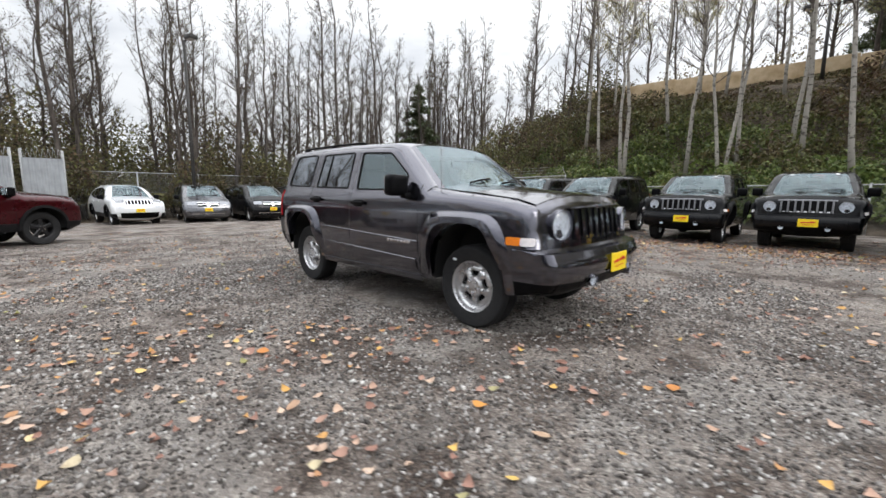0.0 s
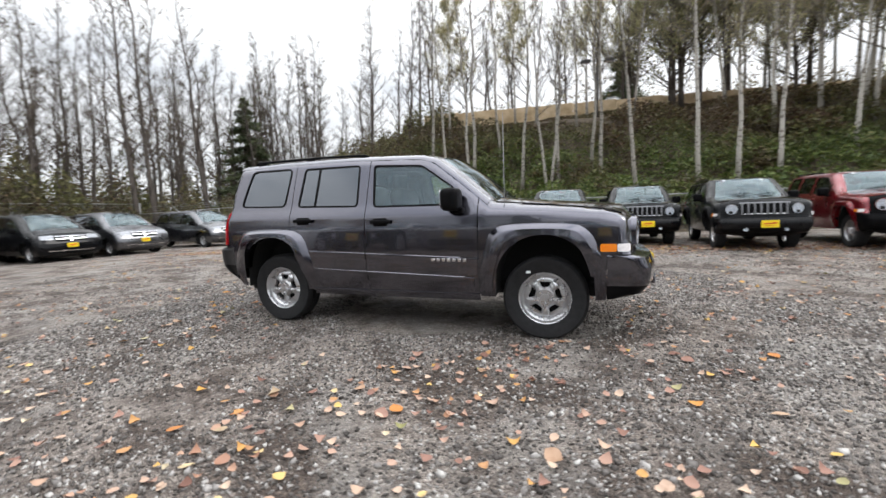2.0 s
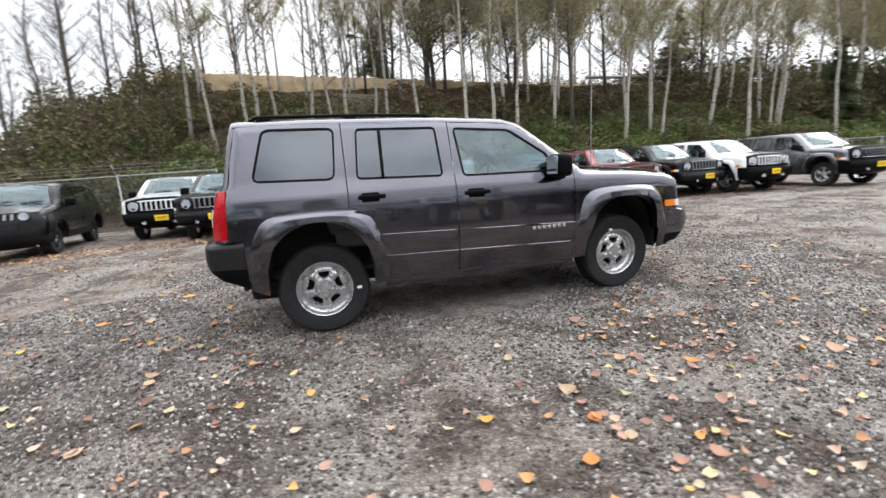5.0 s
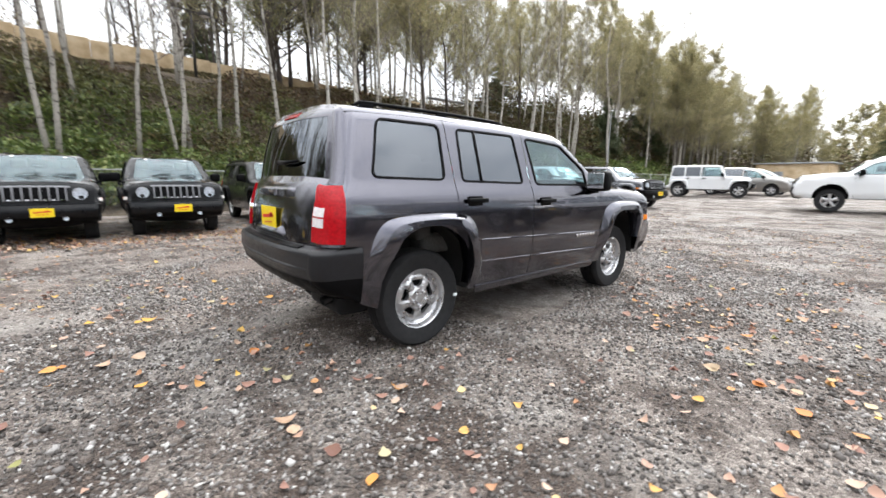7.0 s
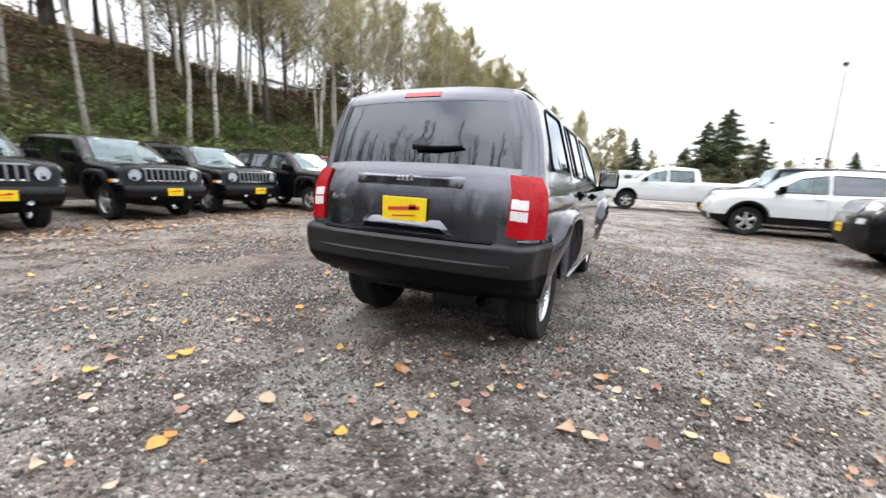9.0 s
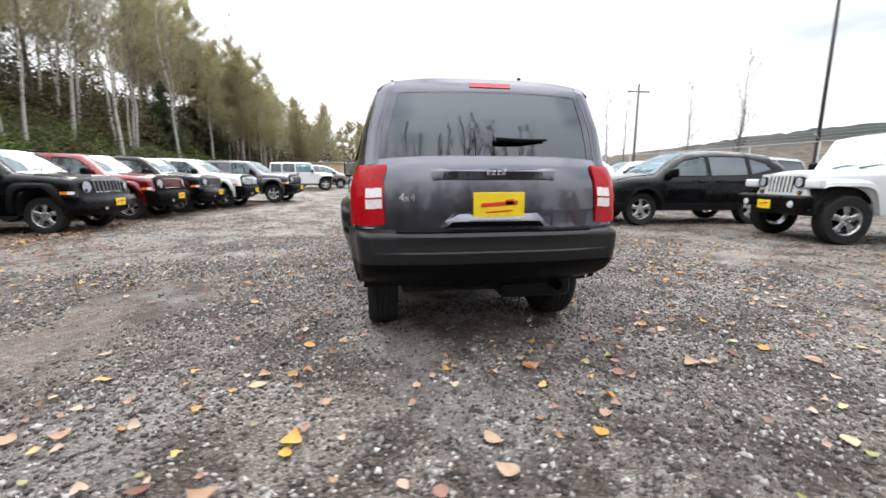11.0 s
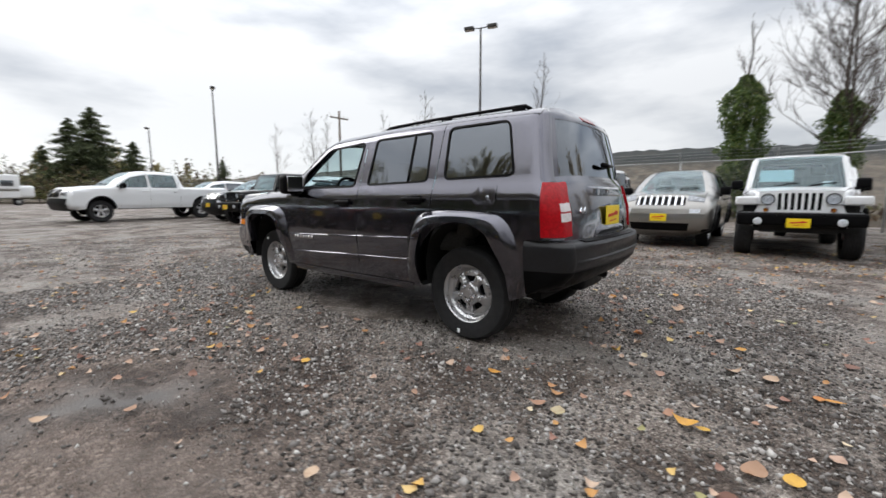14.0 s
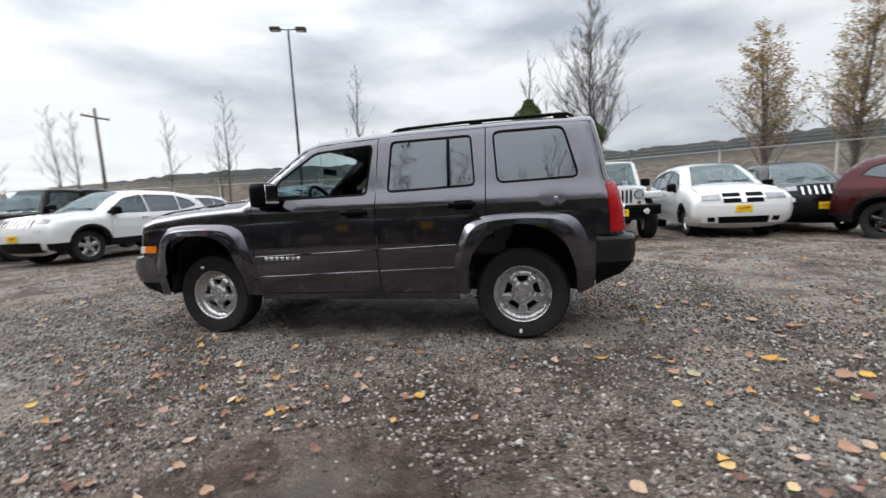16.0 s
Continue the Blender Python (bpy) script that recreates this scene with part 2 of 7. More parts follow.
def grown(poly, d):
    """A polygon moved outward by d (counter-clockwise or not)."""
    n = len(poly)
    area = sum(poly[i][0] * poly[(i + 1) % n][1] - poly[(i + 1) % n][0] * poly[i][1] for i in range(n))
    sgn = 1 if area > 0 else -1
    out = []
    for i in range(n):
        a, b, c = (Vector(poly[j % n]) for j in (i - 1, i, i + 1))
        t = ((b - a).normalized() + (c - b).normalized())
        t = t.normalized() if t.length > 1e-6 else (c - b).normalized()
        out.append((b.x + t.y * d * sgn, b.y - t.x * d * sgn))
    return out


def sheet(outer, holes=(), step=0.06):
    """A flat sheet in x and z with holes, cut into a grid so that it can be bent."""
    bm = bmesh.new()
    for loop in (outer, *holes):
        vs = [bm.verts.new((x, 0, z)) for x, z in loop]
        for i in range(len(vs)):
            bm.edges.new((vs[i], vs[(i + 1) % len(vs)]))
    bmesh.ops.triangle_fill(bm, edges=bm.edges[:], use_beauty=True)
    xs, zs = [p[0] for p in outer], [p[1] for p in outer]
    for lo, hi, axis in ((min(xs), max(xs), 0), (min(zs), max(zs), 2)):
        n = max(1, int((hi - lo) / step))
        for k in range(1, n):
            co, no = [0, 0, 0], [0, 0, 0]
            co[axis], no[axis] = lo + (hi - lo) * k / n, 1
            bmesh.ops.bisect_plane(bm, geom=bm.verts[:] + bm.edges[:] + bm.faces[:], plane_co=co, plane_no=no, dist=1e-5)
    bm.normal_update()
    flip = [f for f in bm.faces if f.normal.y > 0]
    if flip:
        bmesh.ops.reverse_faces(bm, faces=flip)
    return bm


def clipped(bm, x0=None, x1=None, z0=None, z1=None):
    bm = bm.copy()
    for lim, axis, sgn in ((x0, 0, -1), (x1, 0, 1), (z0, 2, -1), (z1, 2, 1)):
        if lim is not None:
            co, no = [0, 0, 0], [0, 0, 0]
            co[axis], no[axis] = lim, sgn
            bmesh.ops.bisect_plane(bm, geom=bm.verts[:] + bm.edges[:] + bm.faces[:], plane_co=co, plane_no=no, dist=1e-5, clear_outer=True)
    return bm


def islands(bm):
    """The separate pieces of a mesh, each as a mesh of its own."""
    left, out = set(bm.faces), []
    while left:
        todo, seen = [left.pop()], set()
        while todo:
            f = todo.pop()
            seen.add(f)
            for e in f.edges:
                for g_ in e.link_faces:
                    if g_ in left:
                        left.discard(g_)
                        todo.append(g_)
        keep = {f.index for f in seen}
        piece = bm.copy()
        piece.faces.ensure_lookup_table()
        bmesh.ops.delete(piece, geom=[f for f in piece.faces if f.index not in keep], context='FACES')
        out.append(piece)
    return out


def thicken(ob, t, offset=-1):
    md = ob.modifiers.new("thickness", 'SOLIDIFY')
    md.thickness, md.offset = t, offset
    es = ob.modifiers.new("crisp_rim", 'EDGE_SPLIT')
    es.split_angle = radians(50)
    return ob


# ---------- the lie of the land ----------
def ramp_up(v, soft=1.5):
    return soft * math.log1p(math.exp(max(-40.0, min(40.0, v / soft))))


def lot(x, y):
    """Height of the gravel lot."""
    return -0.022 * ramp_up(-max(x, -26.0) - 5.2) + 0.014 * ramp_up(min(x, 30.0) - 4.0)


def land(x, y):
    """Height of the ground anywhere: lot, bank to the north, fall to the south."""
    z = -0.022 * ramp_up(-max(x, -26.0) - 5.2) + 0.014 * ramp_up(min(x, 30.0) - 4.0)
    west = smooth01((x + 24.0) / 14.0)
    bank = 6.9 * smooth01((y - 12.6) / 16.5) ** 0.85 * west
    bank += (0.6 * smooth01((y - 19.0) / 9.0) + 0.05 * max(0.0, min(y, 90.0) - 29.0)) * west
    south = -2.5 * smooth01((-y - 17.0) / 60.0)
    return z + bank + south

# ---------- vehicles ----------


class Shell:
    """The skin of a car: a side outline, widths by height, and rounded edges towards the outline."""

    def __init__(self, outline, widths, radius, bulge, splits=(), taper=None):
        self.splits = splits
        self.taper = taper                          # where the sides begin to draw in, over what length and how far, rear and front
        self.p = np.array(outline, float)          # from the front's foot over the roof to the rear's foot
        self.w = np.array(widths, float)
        self.r = radius
        self.bulge = np.array(bulge, float)
        d = np.gradient(self.p, axis=0)
        self.n = np.stack([-d[:, 1], d[:, 0]], 1) * -1
        self.n /= np.linalg.norm(self.n, axis=1)[:, None]
        mid = self.p.mean(0)
        end = np.abs(self.p[:, 0]) > .92 * np.abs(self.p[:, 0]).max()
        if np.sum((self.p[len(self.p) // 2] - mid) * self.n[len(self.p) // 2]) < 0:
            self.n *= -1
        self.out = np.where(end[:, None], np.stack([np.sign(self.p[:, 0]), np.zeros(len(self.p))], 1), self.n)   # the ends bow straight outward

    def near(self, x, z):
        """How far a point of the side lies inside the outline, and the outline's outward direction there."""
        q = np.array((x, z))
        lo, hi = 0, len(self.p)
        for z_cut, x_cut, i, j in self.splits:      # bumpers round by themselves
            if (x - x_cut) * x_cut > 0:
                lo, hi = (i, j) if z < z_cut else ((j - 1, hi) if i == 0 else (lo, i + 1))
        a, b = self.p[lo:hi - 1], self.p[lo + 1:hi]
        ab = b - a
        t = np.clip(((q - a) * ab).sum(1) / (ab * ab).sum(1), 0, 1)
        dd = (((a + ab * t[:, None]) - q) ** 2).sum(1)
        i = int(dd.argmin())
        n = self.n[lo + i] * (1 - t[i]) + self.n[lo + i + 1] * t[i]
        return math.sqrt(dd[i]), n / np.linalg.norm(n)

    def half(self, x, z):
        """Half the width at a place, with the sides drawn in towards both ends."""
        w = float(np.interp(z, self.w[:, 0], self.w[:, 1]))
        for x0, length, much in self.taper or ():
            w -= much * min(1.4, max(0.0, (x - x0) / length)) ** 2 * float(np.interp(z, (.74, .8, 1.1, 1.35), (1, 1.6, 1.6, .4)))
        return w

    def y(self, x, z):
        w = self.half(x, z)
        k = 1 - min(self.near(x, z)[0], self.r) / self.r
        return float(w - self.r * (1 - math.sqrt(max(0.0, 1 - k * k))))

    def normal(self, x, z, side):
        """The side's smooth normal, from the rounding and the taper."""
        d, n = self.near(x, z)
        k = 1 - min(d, self.r) / self.r
        c = math.sqrt(max(0.0, 1 - k * k))
        e = 0.03
        taper = (np.interp(z + e, self.w[:, 0], self.w[:, 1]) - np.interp(z - e, self.w[:, 0], self.w[:, 1])) / (2 * e)
        return Vector((n[0] * k, side * max(c, .05), n[1] * k - taper * c)).normalized()

    def corner(self, side, s0, s1, x_cut, length):
        """A bumper's end: rows along the outline, each rounding from the front or rear to the side."""
        bm = bmesh.new()
        rows = []
        n = max(3, int((s1 - s0) * 4))
        for i in range(n + 1):
            o = self.at(s0 + (s1 - s0) * i / n, side)
            w = self.half(o.x, o.z)
            span = o.x - x_cut
            l = min(length, abs(span) * .95) * (1 if span > 0 else -1)
            row = [(o.x - l + l * math.sin(a), side * (w - self.r * (1 - math.cos(a))), o.z) for a in [k / 12 * math.pi / 2 for k in range(13)]]
            row = [(x_cut, side * self.half(x_cut, o.z), o.z), ((x_cut + o.x - l) / 2, side * (self.half(x_cut, o.z) * .4 + w * .6), o.z)] + row
            rows.append([bm.verts.new(p) for p in row])
        for a, b in zip(rows, rows[1:]):
            for j in range(len(a) - 1):
                bm.faces.new((a[j], a[j + 1], b[j + 1], b[j]))
        bm.normal_update()
        if sum(f.normal.y * f.calc_area() for f in bm.faces) * side < 0:
            bmesh.ops.reverse_faces(bm, faces=bm.faces[:])
        return bm

    def at(self, s, u, off=0.0):
        """The point at s along the outline (in its points) and u across (-1 right to 1 left)."""
        i = min(int(s), len(self.p) - 2)
        f = s - i
        p = self.p[i] * (1 - f) + self.p[i + 1] * f
        n = self.n[i] * (1 - f) + self.n[i + 1] * f
        b = self.bulge[i] * (1 - f) + self.bulge[i + 1] * f
        w = self.half(p[0], p[1]) - self.r
        q = p + (self.out[i] * (1 - f) + self.out[i + 1] * f) * b * (1 - abs(u) ** 3) + n * off
        return Vector((q[0], u * w, q[1]))

    def strip(self, s0, s1, u0=-1.0, u1=1.0, off=0.0, nu=12, sub=2, bm=None):
        bm = bm or bmesh.new()
        ss = sorted({s0, s1, *[i for i in range(len(self.p)) if s0 < i < s1], *[i + k / sub for i in range(len(self.p)) for k in range(1, sub) if s0 < i + k / sub < s1]})
        rows = [[bm.verts.new(self.at(s, u0 + (u1 - u0) * k / nu, off)) for k in range(nu + 1)] for s in ss]
        for a, b in zip(rows, rows[1:]):
            for k in range(nu):
                bm.faces.new((a[k], a[k + 1], b[k + 1], b[k]))
        return bm

    def skin(self, name, bm, side, mat, parent, off=0.0):
        """A bent sheet as a part, with the shell's own smooth normals."""
        self.bend(bm, side, off)
        ns = [self.normal(v.co.x, v.co.z, side) for v in bm.verts]
        me = to_mesh(name, bm, mat)
        me.normals_split_custom_set_from_vertices(ns)
        return part(name, me, mat, parent)

    def bend(self, bm, side, off=0.0):
        """Lays a sheet on the car's side."""
        for v in bm.verts:
            v.co.y = side * (self.y(v.co.x, v.co.z) + off)
        bm.normal_update()
        if sum(f.normal.y * f.calc_area() for f in bm.faces) * side < 0:
            bmesh.ops.reverse_faces(bm, faces=bm.faces[:])
        return bm


def arch(xc, r, z0, top, n=14):
    """A wheel arch's points from rear to front, from the sill up and down again."""
    out = []
    for k in range(n + 1):
        a = math.pi * (1 - k / n)
        out.append((xc + r * math.cos(a), max(z0, top - r + r * math.sin(a)) if 0 < k < n else z0))
    return out


def wheel(name, parent, x, y, side, r, rim_r, width, rim_mat, spokes, style):
    """tyre and rim; the hub's face looks outward along side."""
    h = width / 2
    prof = [(rim_r * 0.98, -h * 0.8), (rim_r + 0.015, -h * 0.95), (r * 0.93, -h), (r * 0.975, -h * 0.86), (r, -h * 0.62)]
    for g in (-0.36, 0.0, 0.36):
        prof += [(r, h * (g - 0.06)), (r - 0.009, h * (g - 0.05)), (r - 0.009, h * (g + 0.05)), (r, h * (g + 0.06))]
    prof += [(r, h * 0.62), (r * 0.975, h * 0.86), (r * 0.93, h), (rim_r + 0.015, h * 0.95), (rim_r * 0.98, h * 0.8)]
    w = new(name)
    w.parent = parent
    w.location = (x, y, r)
    if side < 0:
        w.rotation_euler = (0, 0, math.pi)
    part("tyre", lathe(prof, 44), RUBBER, w, "black rubber tyre")
    rim = lathe([(rim_r * 0.93, -h * 0.7), (rim_r * 0.93, h * 0.55), (rim_r * 0.97, h * 0.78), (rim_r * 1.0, h * 0.84), (rim_r * 1.03, h * 0.86), (rim_r * 1.035, h * 0.78)], 44)
    if style == "steel":
        holes = []
        for k in range(5):
            a = 2 * math.pi * k / 5 + math.pi / 2
            quad = [(0.43, -0.34), (0.66, -0.37), (0.66, 0.37), (0.43, 0.34)]
            holes.append(rounded([(rim_r * q * math.cos(a + w), rim_r * q * math.sin(a + w)) for q, w in quad], 0.016, 4))
        dish = sheet([(rim_r * .955 * math.cos(t * math.pi / 24), rim_r * .955 * math.sin(t * math.pi / 24)) for t in range(48)], holes, 0.0135)
        for v in dish.verts:
            q = math.hypot(v.co.x, v.co.z) / rim_r
            a = (math.atan2(v.co.z, v.co.x) - math.pi / 2) % (2 * math.pi / 5)
            off_hole = min(a, 2 * math.pi / 5 - a)                     # angle from the nearest hole's middle
            spoke = smooth01((off_hole - .40) / .07)
            web = float(np.interp(q, (0, .36, .42, .66, .70, .78, .82, .86, .93), (.66, .66, .50, .44, .46, .40, .26, .26, .46)))
            top = float(np.interp(q, (0, .36, .62, .70, .76, .82, .86, .93), (.66, .66, .62, .58, .42, .26, .26, .46)))
            v.co.y = h * (web * (1 - spoke) + top * spoke)
        ext = bmesh.ops.extrude_face_region(dish, geom=dish.faces[:])
        for v in ext["geom"]:
            if isinstance(v, bmesh.types.BMVert):
                v.co.y -= 0.028
        bmesh.ops.recalc_face_normals(dish, faces=dish.faces[:])
        join(rim, dish)
    for k in range(0 if style == "steel" else spokes):
        a = 2 * math.pi * k / spokes + math.pi / 2
        run = []
        for rr, ww, yy, dd in ((rim_r * 0.16, 0.052, h * 0.62, 0.05), (rim_r * 0.45, 0.038, h * 0.72, 0.045), (rim_r * 0.95, 0.05, h * 0.62, 0.05)):
            c = Vector((math.cos(a) * rr, yy, math.sin(a) * rr))
            t = Vector((-math.sin(a), 0, math.cos(a)))
            run.append([rim.verts.new(c + t * ww * rim_r / 0.22 + Vector((0, -0.012, 0))), rim.verts.new(c + t * ww * 0.62 * rim_r / 0.22),
                        rim.verts.new(c - t * ww * 0.62 * rim_r / 0.22), rim.verts.new(c - t * ww * rim_r / 0.22 + Vector((0, -0.012, 0))),
                        rim.verts.new(c - Vector((0, dd, 0)))])
        for p, q in zip(run, run[1:]):
            for i in range(5):
                rim.faces.new((p[i], p[(i + 1) % 5], q[(i + 1) % 5], q[i]))
    hub = lathe([(rim_r * 0.36, h * 0.42), (rim_r * 0.36, h * 0.66), (rim_r * 0.33, h * 0.72), (rim_r * 0.17, h * 0.72), (rim_r * 0.15, h * 0.78), (0.0, h * 0.79)], 28)
    join(rim, hub)
    part("rim", rim, rim_mat, w, "silver wheel rim with spokes" if rim_mat is SILVER else "black wheel rim with spokes")
    for k in range(5):
        a = 2 * math.pi * (k + 0.5) / 5 + math.pi / 2
        nut = lathe([(0.014, 0), (0.014, 0.016), (0.009, 0.022), (0, 0.022)], 8)
        nut.transform(Matrix.Translation((math.cos(a) * rim_r * 0.26, h * 0.72, math.sin(a) * rim_r * 0.26)))
        part("lug_nut", nut, CHROME, w)
    disc = lathe([(0.0, h * 0.1), (rim_r * 0.72, h * 0.1), (rim_r * 0.72, -h * 0.1), (0, -h * 0.1)], 24)
    part("brake_disc", disc, DARK_LINER if rim_mat is DARK_ALLOY else BLACK_PLASTIC, w)
    return w


def plate_card(parent, at, turn, w=0.305, h=0.155):
    """A yellow dealer card with unreadable red script as bars."""
    p = new("plate")
    p.parent = parent
    p.matrix_basis = at @ Matrix.Rotation(turn, 4, 'Z')
    part("card", box(0, 0, 0, 0.008, w, h, 0.003, 1), YELLOW, p, "yellow dealer card")
    for k, (y, z, l, t) in enumerate(((0.0, 0.012, 0.22, 0.022), (0.06, 0.022, 0.05, 0.03), (0.0, -0.03, 0.16, 0.008))):
        part("script_bar", box(0.0055, y, z, 0.003, l * w / 0.305, t * h / 0.155, 0.001, 1, rot=Matrix.Rotation(radians(4), 4, 'X')), RED_INK, p, "red script bar")
    part("plate_frame", box(-0.004, 0, -h * 0.46, 0.012, w * 1.02, h * 0.13, 0.003, 1), BLACK_PLASTIC, p)
    return p


def seat(parent, x, y, z=0.62):
    s = new("seat")
    s.parent = parent
    part("cushion", box(x, y, z, 0.5, 0.5, 0.16, 0.05, 3), SEAT_CLOTH, s)
    part("backrest", box(x - 0.27, y, z + 0.36, 0.16, 0.48, 0.62, 0.06, 3, rot=Matrix.Rotation(radians(-12), 4, 'Y')), SEAT_CLOTH, s)
    part("headrest", box(x - 0.37, y, z + 0.76, 0.1, 0.26, 0.18, 0.045, 3), SEAT_CLOTH, s)


def ring(rad, tube, n=28, m=10):
    bm = bmesh.new()
    g = [[bm.verts.new(((rad + tube * math.cos(b)) * math.cos(a), (rad + tube * math.cos(b)) * math.sin(a), tube * math.sin(b))) for b in [2 * math.pi * j / m for j in range(m)]] for a in [2 * math.pi * i / n for i in range(n)]]
    for i in range(n):
        for j in range(m):
            bm.faces.new((g[i][j], g[(i + 1) % n][j], g[(i + 1) % n][(j + 1) % m], g[i][(j + 1) % m]))
    return bm


def edge_skin(car, sh, side, s0, s1, mat, depth=.045):
    """The rounded edge between the side and the top, in even rows."""
    bm = bmesh.new()
    ns, rows = [], []
    n = int((s1 - s0) * 6)
    for i in range(n + 1):
        s_ = s0 + (s1 - s0) * i / n
        j = min(int(s_), len(sh.p) - 2)
        f = s_ - j
        p = sh.p[j] * (1 - f) + sh.p[j + 1] * f
        m = sh.n[j] * (1 - f) + sh.n[j + 1] * f
        m = m / np.linalg.norm(m)
        row = []
        for k in range(8):
            d = depth * (k / 7) ** 1.6
            x, z = p - m * d
            q = 1 - d / sh.r
            w = sh.half(x, z)
            c = math.sqrt(max(0.0, 1 - q * q))
            row.append(bm.verts.new((x + m[0] * .0015 * q, side * (w - sh.r * (1 - c) + .0015 * c), z + m[1] * .0015 * q)))
            ns.append(Vector((m[0] * q, side * max(c, .02), m[1] * q + .3 * c)).normalized())
        rows.append(row)
    for a, b in zip(rows, rows[1:]):
        for k in range(7):
            bm.faces.new((a[k], a[k + 1], b[k + 1], b[k]) if side > 0 else (a[k], b[k], b[k + 1], a[k + 1]))
    bm.normal_update()
    if sum(f.normal.y * f.calc_area() for f in bm.faces) * side < 0:
        bmesh.ops.reverse_faces(bm, faces=bm.faces[:])
    me = to_mesh("roof_edge", bm, mat)
    me.normals_split_custom_set_from_vertices(ns)
    return part("roof_edge", me, mat, car)


def resampled(poly, n):
    """A softened polyline with n + 1 points at even steps."""
    p = np.array(poly, float)
    for _ in range(2):
        q = [p[0]]
        for a, b in zip(p, p[1:]):
            q += [a * .75 + b * .25, a * .25 + b * .75]
        p = np.array(q + [p[-1]])
    d = np.concatenate([[0], np.cumsum(np.linalg.norm(np.diff(p, axis=0), axis=1))])
    t = np.linspace(0, d[-1], n + 1)
    return np.stack([np.interp(t, d, p[:, 0]), np.interp(t, d, p[:, 1])], 1)


def flare_loft(sh, side, outer, inner, scale=1.0, n=44, reach=None):
    """A flare round an arch: a sloped upper facet, a flat face and a lip turned in."""
    bm = bmesh.new()
    rows = []
    for k, (o, i) in enumerate(zip(resampled(outer, n), resampled(inner, n))):
        row = []
        ease = 1.0 if reach else smooth01(.12 + 4.2 * min(k, n - k) / n)       # the ends run into the body
        for f, off in ((0, -.002), (.06, .006), (.40, .050), (.47, .055), (1, .058), (1.0, -.09)):
            x, z = o * (1 - f) + i * f
            k_ = (reach - sh.y(x, z)) / .058 if reach else scale
            row.append(bm.verts.new((x, side * (sh.y(x, z) + off * (k_ * ease if off > 0 else 1)), z)))
        rows.append(row)
    for a, b in zip(rows, rows[1:]):
        for j in range(len(a) - 1):
            bm.faces.new((a[j], a[j + 1], b[j + 1], b[j]))
    for e in (rows[0], rows[-1]):
        bm.faces.new(e)
    bmesh.ops.recalc_face_normals(bm, faces=bm.faces[:])
    bm.normal_update()
    if sum(f.normal.y * f.calc_area() for f in bm.faces) * side < 0:
        bmesh.ops.reverse_faces(bm, faces=bm.faces[:])
    return bm


def ridge_loft(sh, side, x0, x1, prof, n=24, rise=0.0):
    """A moulding along the side: prof gives height and how far it stands out."""
    bm = bmesh.new()
    rows = [[bm.verts.new((x, side * (sh.y(x, z) + off), z - rise * x)) for z, off in prof] for x in np.linspace(x0, x1, n + 1)]
    for a, b in zip(rows, rows[1:]):
        for j in range(len(prof) - 1):
            bm.faces.new((a[j], a[j + 1], b[j + 1], b[j]))
    for e in (rows[0], rows[-1]):
        bm.faces.new(e)
    bm.normal_update()
    if sum(f.normal.y * f.calc_area() for f in bm.faces) * side < 0:
        bmesh.ops.reverse_faces(bm, faces=bm.faces[:])
    return bm


def cross_loft(sh, rows_, nu=14):
    """A moulding across the front or rear: rows of place along the outline, half width and stand-out."""
    bm = bmesh.new()
    rows = [[bm.verts.new(sh.at(s_, -h + 2 * h * k / nu, off * (1 - abs(2 * k / nu - 1) ** 8))) for k in range(nu + 1)] for s_, h, off in rows_]
    for a, b in zip(rows, rows[1:]):
        for k in range(nu):
            bm.faces.new((a[k], a[k + 1], b[k + 1], b[k]))
    bm.normal_update()
    mid = sh.at(rows_[0][0], 0, 1) - sh.at(rows_[0][0], 0, 0)
    if sum(f.normal.dot(mid) * f.calc_area() for f in bm.faces) < 0:
        bmesh.ops.reverse_faces(bm, faces=bm.faces[:])
    return bm


